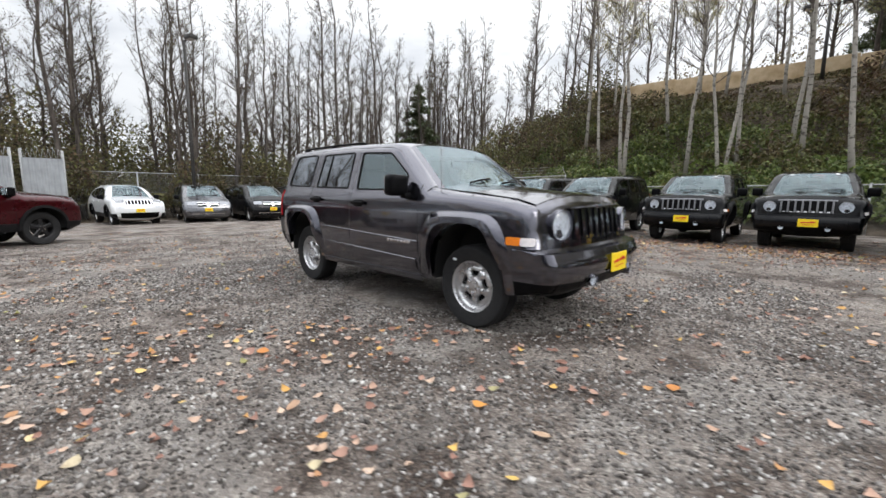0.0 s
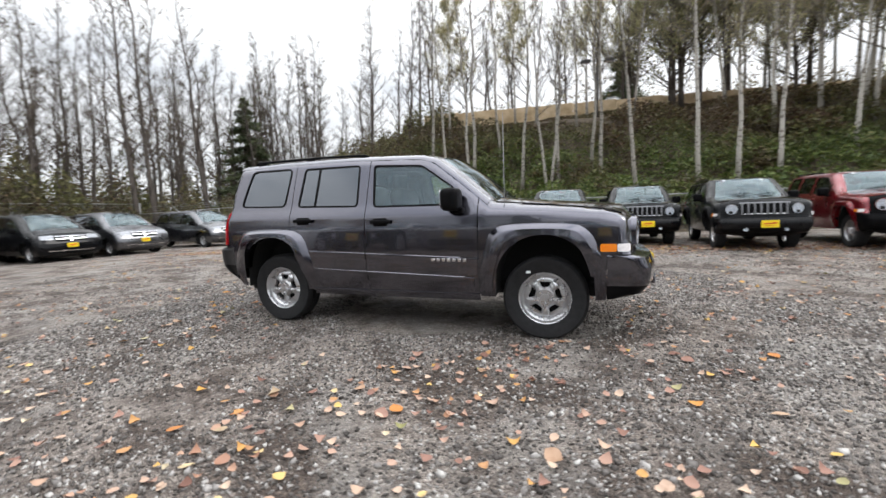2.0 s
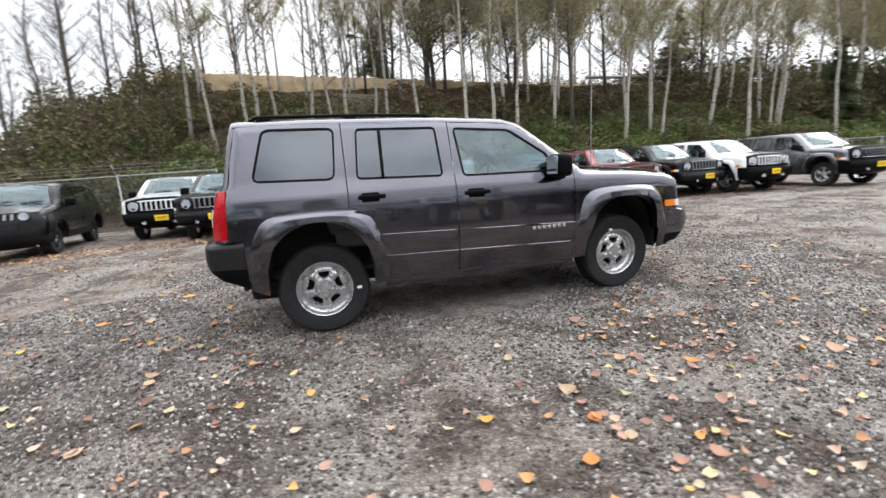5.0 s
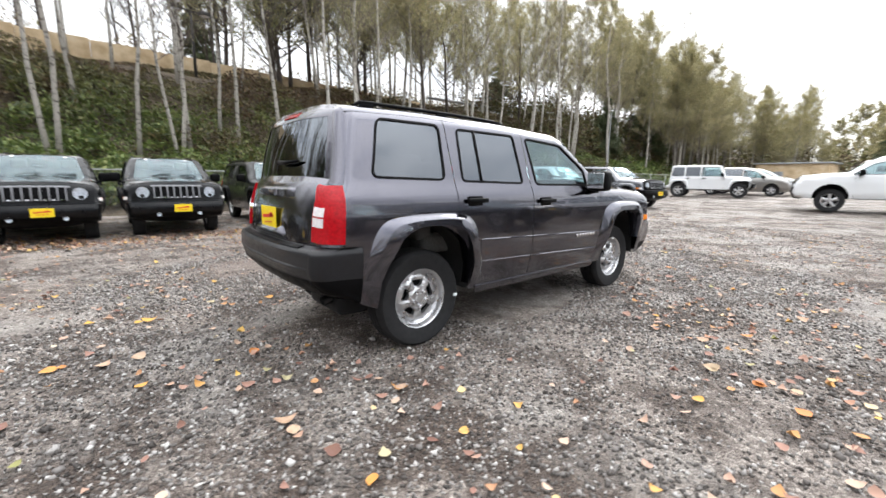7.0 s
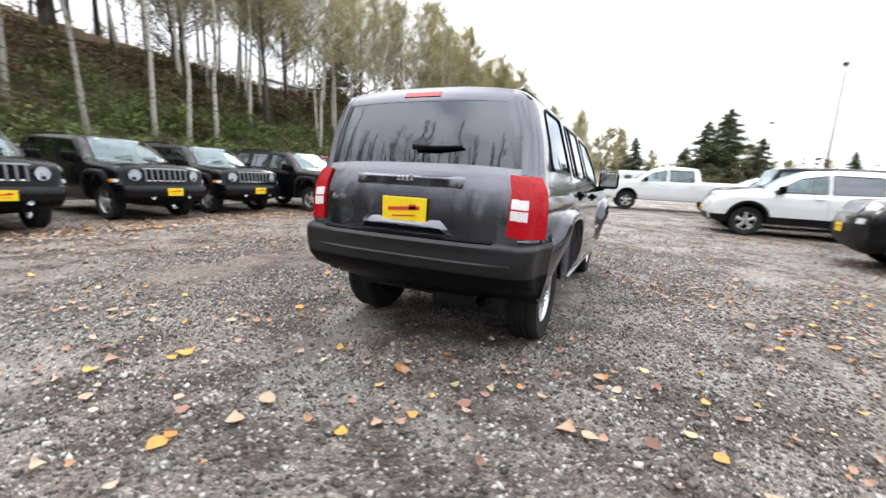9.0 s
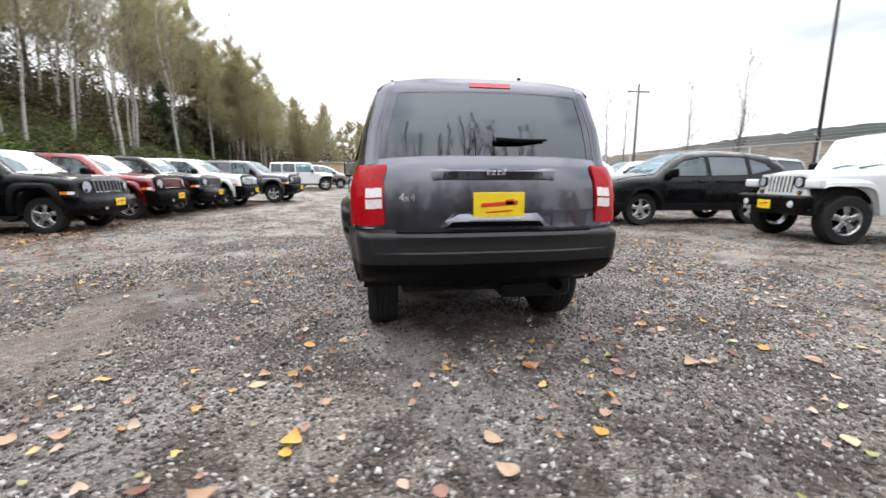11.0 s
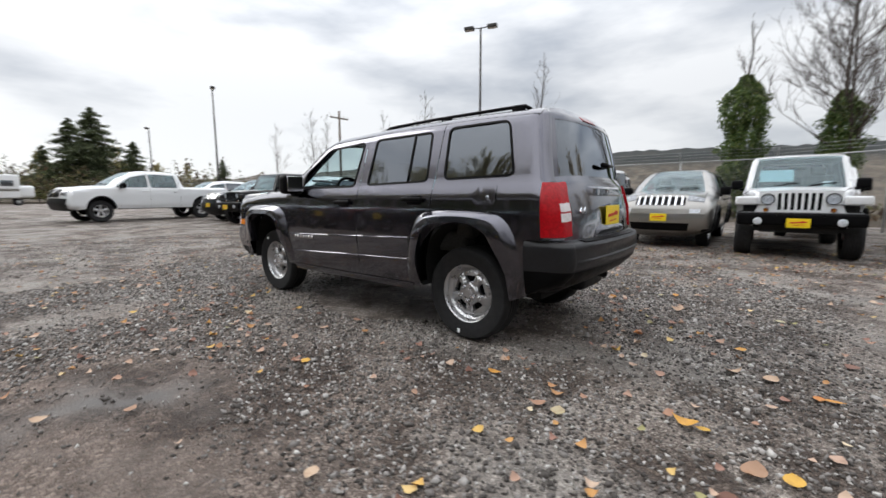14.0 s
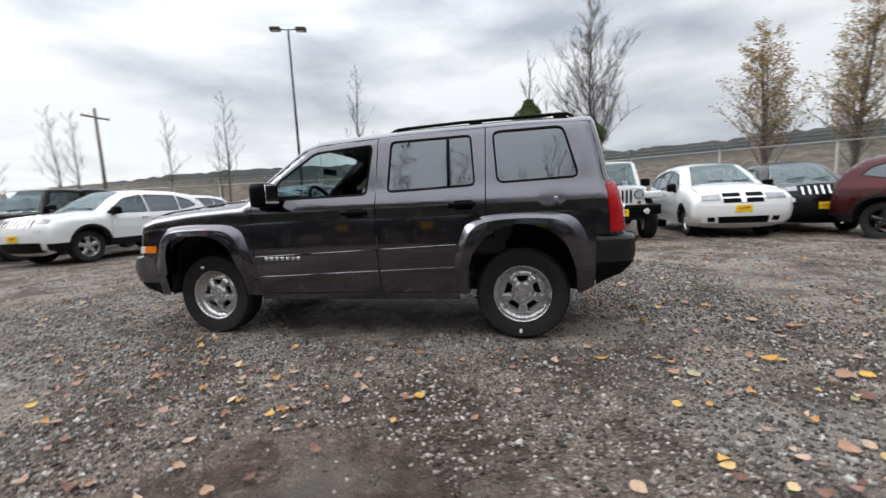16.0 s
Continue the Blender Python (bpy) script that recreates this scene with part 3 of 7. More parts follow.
def build_car(name, label, category, s, paint_mat, group="parked vehicles"):
    """A whole car from its measures s, standing with its middle on its origin and its front towards +x."""
    car = thing(name, label, category, group)
    sh = Shell(s["outline"], s["widths"], s["radius"], s["bulge"], s.get("splits", ()), s.get("taper"))
    ix = s["marks"]   # places along the outline
    clad = s.get("cladding", DARK_CLADDING)
    xf, xr, r = s["front_axle"], s["rear_axle"], s["wheel_r"]
    ar, at_ = s["arch_r"], s["arch_top"]
    sill = s["sill"]
    step = s.get("step", 0.08)
    # side outline: over the top, then along the sill with both arches
    o = [tuple(p) for p in sh.p]
    low = [(x, z) for x, z in arch(xr, ar, sill, at_)] + [(x, z) for x, z in arch(xf, ar, sill, at_)]
    outer = o + low
    wins = [rounded(w["poly"], w.get("r", 0.035)) for w in s["windows"]]
    base = sheet(outer, wins, step)
    lines = s["shut_lines"]           # from the front: fender | doors | quarter
    names = s.get("panel_names") or (["fender"] + ["door"] * (len(lines) - 1) + ["rear_quarter"])
    bounds = [(lines[0] if lines else None, None)] + [(lines[i + 1], lines[i]) for i in range(len(lines) - 1)] + [(None, lines[-1])]
    cz = s.get("clad_z")
    owner = {}
    for side in (-1, 1):
        for nm, (a, b) in zip(names, bounds):
            bm = clipped(base, None if a is None else a + 0.0035, None if b is None else b - 0.0035, z0=cz)
            wrap = next((w for w in sh.splits if (w[1] > 0 and b is None) or (w[1] < 0 and a is None)), None)
            if wrap:
                z_cut, x_cut = wrap[:2]
                upper = clipped(bm, x_cut if x_cut > 0 else None, x_cut if x_cut < 0 else None, z0=z_cut + .003)
                rest_ = clipped(bm, None if x_cut > 0 else x_cut, x_cut if x_cut > 0 else None)
                bm.free()
                bm = join(rest_, upper)
                bmesh.ops.remove_doubles(bm, verts=bm.verts[:], dist=1e-5)
                foot = 1.75 if x_cut > 0 else 28.6
                for nm_, s0, s1, mt in (("bumper_corner", *((foot, wrap[3] - 1) if x_cut > 0 else (wrap[2], foot)), s.get("front_mat" if x_cut > 0 else "bumper_mat", s.get("bumper_mat", paint_mat))), ("valance_corner", *((0, foot) if x_cut > 0 else (foot, wrap[3] - 1)), BLACK_PLASTIC)):
                    part(nm_, sh.corner(side, s0, s1, x_cut + (.003 if x_cut > 0 else -.003), .17 if x_cut > 0 else .13), mt, car, sharp=30)
            ob = sh.skin(nm, bm, side, paint_mat, car)
            owner[(side, nm, a)] = ob
            if cz:
                low_bm = clipped(base, None if a is None else a + 0.0035, None if b is None else b - 0.0035, z1=cz)
                low_bm.faces.index_update()
                for piece in islands(low_bm):
                    thicken(part("cladding", sh.bend(piece, side, 0.012), clad, ob, "unpainted dark plastic cladding"), 0.03)
                low_bm.free()
            if nm == "door":
                hx = a + 0.14
                hz = s["handle_z"] + s.get("wedge", 0.0) * -a
                y0 = sh.y(hx, hz)
                h = box(hx + 0.03, side * (y0 + 0.022), hz, 0.2, 0.026, 0.034, 0.012, 3)
                box(hx + 0.02, side * (y0 + 0.004), hz - 0.004, 0.13, 0.016, 0.07, 0.008, 2, h)
                part("door_handle", h, s.get("handle_mat", paint_mat), ob)
        for w, poly in zip(s["windows"], wins):
            xm = sum(p[0] for p in poly) / len(poly)
            own = next(ob for (sd, nm, a), ob in owner.items() if sd == side and (a is None or xm > a) and any(bb == a and (cc is None or xm < cc) for bb, cc in bounds))
            pane = sh.bend(sheet(grown(poly, 0.004), (), min(step, .1)), side, -0.003)
            if w.get("open") != side:      # a pane wound down is not built
                thicken(part("window_pane", pane, DARK_GLASS if w.get("dark") else CLEAR_GLASS, own, "dark privacy glass" if w.get("dark") else "clear side glass"), 0.004)
            seal = sh.bend(sheet(grown(poly, 0.007), (grown(poly, -0.006),), min(step, .1)), side, 0.006)
            thicken(part("window_seal", seal, BLACK_PLASTIC, own), 0.012)
            if "post" in w:
                px = w["post"]
                zs = [p[1] for p in poly]
                run = [(px + (z - min(zs)) * w.get("lean", 0.03), side * (sh.y(px, z) - 0.006), z) for z in np.linspace(min(zs), max(zs), 6)]
                part("window_post", tubes("window_post", [(run, 0.014)], BLACK_PLASTIC, 6), BLACK_PLASTIC, own)
    base.free()
    # top and ends
    g = s.get("glass_u", 0.9)
    front = sh.strip(0, ix["bumper_top"])
    part("front_bumper", front, s.get("front_mat", s.get("bumper_mat", paint_mat)), car)
    part("front_panel", sh.strip(ix["bumper_top"], ix["hood_front"]), s.get("front_mat", paint_mat), car)
    thicken(part("hood", sh.strip(ix["hood_front"] + 0.02, ix["cowl"] - 0.02, -0.985, 0.985, 0.006, 14, 3), s.get("hood_mat", paint_mat), car), 0.012)
    part("cowl", sh.strip(ix["hood_front"], ix["cowl"], -1, 1, -0.012), BLACK_PLASTIC, car)
    thicken(part("windshield", sh.strip(ix["cowl"], ix["roof_front"], -g, g, -0.004, 14, 3), CLEAR_GLASS, car, "clear windshield"), 0.005)
    for u0, u1 in ((-1, -g), (g, 1)):
        thicken(part("windshield_pillar", sh.strip(ix["cowl"], ix["roof_front"], u0, u1, 0.0, 2, 3), paint_mat, car), 0.03)
    thicken(part("roof", sh.strip(ix["roof_front"], ix["roof_rear"], -1, 1, 0, 14, 3), s.get("roof_mat", paint_mat), car), 0.03)
    gr = s.get("rear_glass_u", 0.86)
    if ix["glass_low"] > ix["glass_top"]:
        thicken(part("rear_window", sh.strip(ix["glass_top"], ix["glass_low"], -gr, gr, -0.003, 12, 2), DARK_GLASS, car, "dark rear window"), 0.005)
        tg = sh.strip(ix["roof_rear"], ix["glass_top"])
        sh.strip(ix["glass_top"], ix["glass_low"], -1, -gr, 0, 2, 2, tg)
        sh.strip(ix["glass_top"], ix["glass_low"], gr, 1, 0, 2, 2, tg)
        sh.strip(ix["glass_low"], ix["gate_low"], -1, 1, 0, 12, 2, tg)
    else:
        tg = sh.strip(ix["roof_rear"], ix["gate_low"])
    part("tailgate", tg, paint_mat, car)
    part("rear_bumper", sh.strip(ix["gate_low"], len(sh.p) - 1), s.get("bumper_mat", paint_mat), car)
    # underside, liners and wheels
    wmid = np.interp(r, sh.w[:, 0], sh.w[:, 1])
    x_front, x_rear = sh.p[0][0], sh.p[-1][0]
    part("underbody", box((x_front + x_rear) / 2, 0, sill + 0.03, x_front - x_rear - 0.1, 2 * (wmid - 0.27), 0.12, 0.03, 2), DARK_LINER, car)
    part("sill_pan", box((xf + xr) / 2, 0, sill + 0.035, xf - xr - 2 * ar - 0.02, 2 * wmid - 0.08, 0.06, 0.02, 2), DARK_LINER, car)
    for x in (xf, xr):
        for side in (-1, 1):
            bm = bmesh.new()
            pts = arch(x, ar + 0.012, sill, at_ + 0.012)
            a = [bm.verts.new((px, side * (wmid - 0.03), pz)) for px, pz in pts]
            b = [bm.verts.new((px, side * (wmid - 0.34), pz)) for px, pz in pts]
            for k in range(len(a) - 1):
                bm.faces.new((a[k], a[k + 1], b[k + 1], b[k]))
            bm.faces.new(b)
            part("wheel_liner", bm, DARK_LINER, car)
            wheel("wheel", car, x, side * (wmid - s.get("tuck", 0.06) - s["tyre_w"] / 2), side, r, s["rim_r"], s["tyre_w"], s.get("rim_mat", SILVER), s.get("spokes", 5), s.get("rim_style", "alloy"))
    # flares
    if "flare" in s:
        for x, xx in ((xf, 0), (xr, 1)):
            for side in (-1, 1):
                if s["flare"] == "poly":
                    part("wheel_flare", flare_loft(sh, side, *s["flare_polys"][xx], s["flare_out"] / .055, reach=s.get("flare_reach")), s.get("flare_mat", clad), car, "faceted wheel arch flare", sharp=28)
                    continue
                else:
                    lo = arch(x, ar, sill, at_)
                    hi = [(px, pz) for px, pz in arch(x, ar + s["flare_w"], sill, at_ + s["flare_w"])]
                    bm = sheet(hi + lo[::-1], (), 0.06)
                fl = thicken(part("wheel_flare", sh.bend(bm, side, s["flare_out"]), s.get("flare_mat", clad), car, "rounded wheel arch flare"), s["flare_out"] + 0.05)
                bv = fl.modifiers.new("edge", 'BEVEL')
                bv.width, bv.segments, bv.limit_method, bv.angle_limit = s.get("flare_round", 0.018), 4, 'ANGLE', radians(50)
    # mirrors
    mx, mz = s["mirror"]
    for side in (-1, 1):
        y0 = sh.y(mx, mz)
        mir = new("side_mirror")
        mir.parent = car
        hs = box(mx - 0.02, side * (y0 + 0.135), mz, 0.14, 0.2, 0.185, 0.05, 3)
        box(mx + 0.02, side * (y0 + 0.04), mz - 0.09, 0.08, 0.12, 0.05, 0.02, 2, hs)
        part("mirror_housing", hs, s.get("mirror_mat", BLACK_PLASTIC), mir)
        part("mirror_glass", box(mx - 0.092, side * (y0 + 0.135), mz + 0.004, 0.006, 0.16, 0.14, 0.002, 1), CHROME, mir, "mirror glass")
    # inside
    fz = s.get("seat_z", 0.62)
    for side in (-1, 1):
        seat(car, s.get("seat_x", 0.05), side * 0.38, fz)
    bench = box(s.get("seat_x", 0.05) - 0.85, 0, fz + 0.02, 0.5, 1.2, 0.16, 0.05, 3)
    box(s.get("seat_x", 0.05) - 1.12, 0, fz + 0.36, 0.14, 1.2, 0.62, 0.05, 3, bench, rot=Matrix.Rotation(radians(-10), 4, 'Y'))
    if s.get("bench", True):
        part("rear_bench", bench, SEAT_CLOTH, car)
    dx = sh.p[int(ix["cowl"])][0]
    dash = box(dx - 0.22, 0, s.get("dash_z", 1.0), 0.42, 1.3, 0.22, 0.07, 3)
    part("dashboard", dash, BLACK_PLASTIC, car)
    sw = ring(0.18, 0.016)
    sw.transform(Matrix.Translation((dx - 0.5, 0.36, s.get("dash_z", 1.0) + 0.06)) @ Matrix.Rotation(radians(-65), 4, 'Y'))
    part("steering_wheel", sw, BLACK_PLASTIC, car)
    rm = sh.at((ix["cowl"] * 0.35 + ix["roof_front"] * 0.65), 0, -0.1)
    part("inner_mirror", box(rm.x - 0.03, 0, rm.z, 0.03, 0.24, 0.06, 0.015, 2), BLACK_PLASTIC, car)
    for u in (-0.45, 0.25):
        a, b = sh.at(ix["cowl"] + 0.03, u, 0.012), sh.at(ix["cowl"] + 0.1 * (ix["roof_front"] - ix["cowl"]), u + 0.5, 0.01)
        part("wiper", tubes("wiper", [([a, (a + b) / 2 + Vector((0.004, 0, 0.01)), b], 0.009)], BLACK_PLASTIC, 5), BLACK_PLASTIC, car)
    floor_z = sill + 0.1
    part("cabin_floor", box(-0.4, 0, floor_z, 2.6, 1.3, 0.04, 0.01, 1), DARK_LINER, car)
    for spec in s.get("patches", ()):
        nm, s0, s1, u0, u1, off, mat = spec
        for sg in ((1, -1) if u0 > 0 else (1,)):
            a, b = (u0, u1) if sg > 0 else (-u1, -u0)
            ob = thicken(part(nm, sh.strip(s0, s1, a, b, off, 8, 3), mat, car), max(0.01, off + 0.004))
            bv = ob.modifiers.new("edge", 'BEVEL')
            bv.width, bv.segments, bv.limit_method, bv.angle_limit = 0.006, 2, 'ANGLE', radians(50)
    for nm, s0, s1, u0, u1, count, fill, off, mat in s.get("bars", ()):
        for k in range(count):
            c = u0 + (u1 - u0) * (k + 0.5) / count
            h = (u1 - u0) / count * fill / 2
            thicken(part(nm, sh.strip(s0, s1, c - h, c + h, off, 2, 3), mat, car), max(0.012, off))
    bz = s.get("bezel", 1.08)
    for nm, s_, u, rad, mat in s.get("discs", ()):
        for sg in (-1, 1):
            c = sh.at(s_, u * sg, s.get("disc_out", .045) if rad > .06 else .012)
            lamp = new(nm)
            lamp.parent = car
            lamp.location = c
            lamp.rotation_euler = (0, radians(s.get("disc_tilt", 0)), math.pi / 2 * -1 + sg * radians(s.get("disc_turn", 8)))
            part("bezel", lathe([(rad * 1.0, -0.08), (rad * bz, -0.04), (rad * bz, 0.0), (rad * (bz + .02), 0.018), (rad * 1.0, 0.022), (rad * 0.96, 0.0)], 28), s.get("bezel_mat", BLACK_PLASTIC), lamp)
            part("reflector", lathe([(rad * 0.98, 0.004), (rad * 0.8, 0.0), (rad * 0.4, -0.004), (rad * 0.3, -0.004), (rad * 0.24, 0.006), (0, 0.01)], 28), mat, lamp, "bright lamp reflector")
            part("lens", lathe([(rad * 0.99, 0.006), (rad * 0.8, 0.02), (rad * 0.4, 0.032), (0, 0.036)], 28), LAMP_GLASS, lamp, "clear lamp lens")
    if s.get("plate_s") is not None:
        c = sh.at(s["plate_s"], s.get("plate_u", 0.0), s.get("plate_off", 0.014))
        plate_card(car, Matrix.Translation(c), 0.0, 0.30, 0.15)
    return car, sh

# side patches and the makes of car


def side_patch(car, sh, name, poly, off, mat, label="", r=0.015, sides=(-1, 1), thick=0.02):
    for side in sides:
        ob = thicken(part(name, sh.bend(sheet(rounded(poly, r, 3), (), 0.04), side, off), mat, car, label), thick)
        bv = ob.modifiers.new("edge", 'BEVEL')
        bv.width, bv.segments, bv.limit_method, bv.angle_limit = 0.009, 3, 'ANGLE', radians(50)


def rect(x0, x1, z0, z1):
    return [(x0, z0), (x1, z0), (x1, z1), (x0, z1)]


BOXY = dict(
    outline=[(1.86, .37), (2.02, .41), (2.09, .50), (2.10, .605), (2.062, .694), (1.965, .715), (1.95, .86), (1.93, .985), (1.89, 1.02), (1.75, 1.06),
             (1.35, 1.105), (.92, 1.14), (.63, 1.37), (.40, 1.545), (.24, 1.592), (-.5, 1.625), (-1.3, 1.63), (-1.83, 1.617), (-1.855, 1.57),
             (-1.895, 1.38), (-1.93, 1.17), (-1.97, 1.12), (-2.015, .95), (-2.03, .775), (-2.085, .76), (-2.10, .74), (-2.105, .70), (-2.108, .66), (-2.105, .62), (-2.085, .56), (-2.02, .49), (-1.86, .43)],
    bulge=[.07, .07, .08, .08, .08, .07, .07, .07, .075, .05, .035, .05, .07, .05, .02, .022, .025, .03, .05, .06, .065, .065, .06, .06, .07, .07, .05, .05, .05, .05, .05, .05],
    widths=[(.3, .79), (.42, .82), (.55, .85), (.72, .865), (.95, .864), (1.05, .855), (1.16, .808), (1.35, .748), (1.53, .69), (1.6, .665), (1.7, .64)],
    taper=((-1.45, -.5, .038), (1.5, .5, .016)), radius=.10, splits=((.716, 1.78, 0, 6), (.776, -1.82, 23, 32)), marks=dict(bumper_top=5, hood_front=8, cowl=11, roof_front=13, roof_rear=17, glass_top=18.15, glass_low=20, gate_low=23),
    front_axle=1.3175, rear_axle=-1.3175, wheel_r=.345, rim_r=.212, tyre_w=.205, arch_r=.385, arch_top=.875, sill=.36, tuck=.05, step=.05,
    windows=[dict(poly=[(-.17, 1.14), (.60, 1.135), (.585, 1.27), (.27, 1.485), (-.205, 1.515)]),
             dict(poly=[(-1.0, 1.165), (-.345, 1.15), (-.36, 1.525), (-.97, 1.53)], dark=True, post=-.81),
             dict(poly=[(-1.72, 1.185), (-1.165, 1.172), (-1.135, 1.543), (-1.625, 1.545)], dark=True, r=.05)],
    shut_lines=[.80, -.25, -1.08], handle_z=.995, wedge=.03, mirror=(.63, 1.17), seat_x=-.1, seat_z=.68, dash_z=1.02, rear_glass_u=.93,
    flare="poly", flare_out=.048, flare_round=.03,
    flare_polys=[([(.795, .40), (.80, .55), (.87, .86), (.93, .925), (1.02, .958), (1.3, .968), (1.56, .955), (1.63, .925), (1.70, .85), (1.775, .60), (1.785, .55)],
                  [(.90, .40), (.925, .56), (.99, .77), (1.06, .845), (1.15, .872), (1.3, .877), (1.46, .872), (1.54, .845), (1.6, .76), (1.66, .60), (1.668, .55)]),
                 ([(-1.815, .56), (-1.81, .62), (-1.76, .80), (-1.70, .90), (-1.62, .94), (-1.32, .955), (-1.06, .945), (-.97, .915), (-.90, .85), (-.82, .55), (-.815, .40)],
                  [(-1.685, .56), (-1.67, .62), (-1.61, .76), (-1.55, .845), (-1.47, .872), (-1.32, .878), (-1.17, .872), (-1.08, .845), (-1.01, .77), (-.94, .56), (-.925, .40)])],
    disc_tilt=0, disc_out=.008, discs=[("headlight", 6.15, .755, .108, REFLECTOR)], bezel=1.03, disc_turn=10, plate_s=2.7, plate_u=.08)


def boxy_suv(paint_mat, label, hero=False, slots=None, group="row of parked cars"):
    s = dict(BOXY)
    s["discs"] = s["discs"] + [("fog_lamp", 1.75, .48, .045, REFLECTOR)]
    if not hero:
        s.update(step=.075)
    else:
        s["windows"] = [dict(s["windows"][0], open=1)] + s["windows"][1:]
    s.update(flare_mat=paint_mat if hero or paint_mat is not PAINT["black"] else DARK_CLADDING, handle_mat=BLACK_PLASTIC if hero else paint_mat, rim_style="steel" if hero else "alloy", bumper_mat=BUMPER_PLASTIC if hero else BLACK_PLASTIC, bezel_mat=paint_mat, front_mat=paint_mat if hero or paint_mat is PAINT["black"] else BLACK_PLASTIC)
    s["patches"] = [("grille_backing", 5.32, 6.9, -.55, .55, .004, BLACK_PLASTIC), ("lower_intake", .9, 2.0, -.62, .62, .006, BLACK_PLASTIC), ("lower_valance", .02, 1.75, -1, 1, .006, BLACK_PLASTIC)]
    s["bars"] = [("grille_bar", 5.3, 6.92, -.585, .585, 8, .42 if hero else .27, .022, slots or paint_mat)]
    car, sh = build_car("suv_car", label, "car", s, paint_mat, group)
    part("grille_rail", sh.strip(6.85, 7.05, -.585, .585, .022, 12, 2), slots or paint_mat, car)
    for k in range(7):
        c = -.585 + 1.17 * (k + 1) / 8
        part("slot_trim", thick_box(sh, 5.36, 5.5, c - .032, c + .032, .012), CHROME, car, "bright foot of a grille slot")
    side_patch(car, sh, "turn_signal", rect(1.735, 1.85, .742, .80), .01, AMBER_LENS, "amber turn signal lens")
    side_patch(car, sh, "corner_lamp", rect(1.853, 1.945, .742, .80), .01, WHITE_LENS, "clear corner lamp lens")
    for sg in (-1, 1):
        wrap_lamp(car, sh, sg)
        wrap_lamp(car, sh, sg, .018, "reverse_lamp", WHITE_LENS, "white reversing lens", 21.68, 21.98, 6, 12)
        wrap_lamp(car, sh, sg, .018, "reverse_lamp", WHITE_LENS, "white reversing lens", 22.04, 22.34, 6, 12)
    for side in (-1, 1):
        edge_skin(car, sh, side, 11.1, 20.6, paint_mat)
    if not hero:
        for u in (-.62, .62):
            part("window_sticker", sh.strip(12.75, 12.92, u - .05, u + .05, .004, 2, 2), PAPER, car, "small white sticker on the windshield")
    # roof rails
    for side in (-1, 1):
        run = [(x, side * .56, z) for x, z in ((-1.72, 1.615), (-1.67, 1.648), (-1.6, 1.650), (-1.4, 1.650), (-.9, 1.650), (-.45, 1.640), (-.35, 1.626), (-.31, 1.602))]
        rail = new("roof_rail")
        rail.parent = car
        part("rail", tubes("rail", [(run, .0125)], BLACK_PLASTIC, 8), BLACK_PLASTIC, rail, "black roof rail")
        for x in (-1.62, -1.0, -.42):
            part("rail_foot", box(x, side * .56, 1.628, .10, .022, .04, .008, 2), BLACK_PLASTIC, rail)
    # tailgate: handle bar, recess, plate, brake lamp, wiper
    part("tailgate_handle", cross_loft(sh, ((21.02, .56, -.002), (21.10, .55, .016), (21.16, .55, .022), (21.40, .53, .012), (21.44, .52, -.03))), paint_mat, car, sharp=30)
    part("recess_lip", cross_loft(sh, ((22.5, .36, -.002), (22.74, .43, .03), (22.8, .44, .032), (22.97, .5, .0))), paint_mat, car, sharp=30)
    c = sh.at(22.28, -.02, .016)
    plate_card(car, Matrix.Translation(c), math.pi, .30, .155)
    part("brake_lamp", thick_box(sh, 17.6, 18.0, -.22, .22, .004), RED_LENS, car, "red high brake lamp")
    wa = [sh.at(19.6, -.02, .03), sh.at(19.62, -.25, .035), sh.at(19.55, -.5, .02)]
    part("rear_wiper", tubes("rear_wiper", [(wa, [.018, .014, .008])], BLACK_PLASTIC, 6), BLACK_PLASTIC, car)
    part("bumper_crease", cross_loft(sh, ((27.1, .985, -.001), (27.3, .985, .008), (27.45, .985, .009), (28.0, .985, -.001))), BUMPER_PLASTIC if hero else BLACK_PLASTIC, car, sharp=30)
    part("bumper_pad", thick_box(sh, 23.15, 23.95, -.83, .83, .008), BLACK_PLASTIC, car)
    part("lower_valance", sh.strip(28.6, 31, -1, 1, .004, 12, 2), BLACK_PLASTIC, car)
    if hero:
        # ridges along the doors
        for side in (-1, 1):
            for x0, x1 in ((-.25, .80), (-.86, -.255)):
                for z, h in ((.714, .12), (.548, .10)):
                    part("door_ridge", ridge_loft(sh, side, x0 + .004 + (z < .6) * .0, x1 - .004 - (x1 > 0) * (z < .6) * .04, ((z + .0025, -.0015), (z - .003, .005), (z - .014, .007), (z - h, .0)), rise=.034), paint_mat, car, sharp=30)
            part("sill_strip", ridge_loft(sh, side, -.86, .80, ((.380, -.001), (.377, .008), (.365, .010), (.32, .0))), paint_mat, car, sharp=30)
            # model badge as small bars
            for k in range(7):
                x = .405 + k * .047
                part("badge_bar", box(x, side * (sh.y(x, .66) + .014), .668, .030, .006, .026, .003, 1), CHROME, car, "chrome badge bar")
        # wordless maker's badge and 4x4 letters on the tailgate
        b = sh.at(21.22, 0, .026)
        for k in range(4):
            part("badge_bar", box(b.x, -.045 + k * .03, b.z + (.006 if k == 0 else 0), .006, .022, .034 if k == 0 else .026, .003, 2), CHROME, car, "chrome badge bar")
        part("badge_bar", box(sh.at(6.95, 0, .03).x, 0, sh.at(6.95, 0, .03).z, .006, .11, .03, .004, 2), CHROME, car, "chrome badge bar")
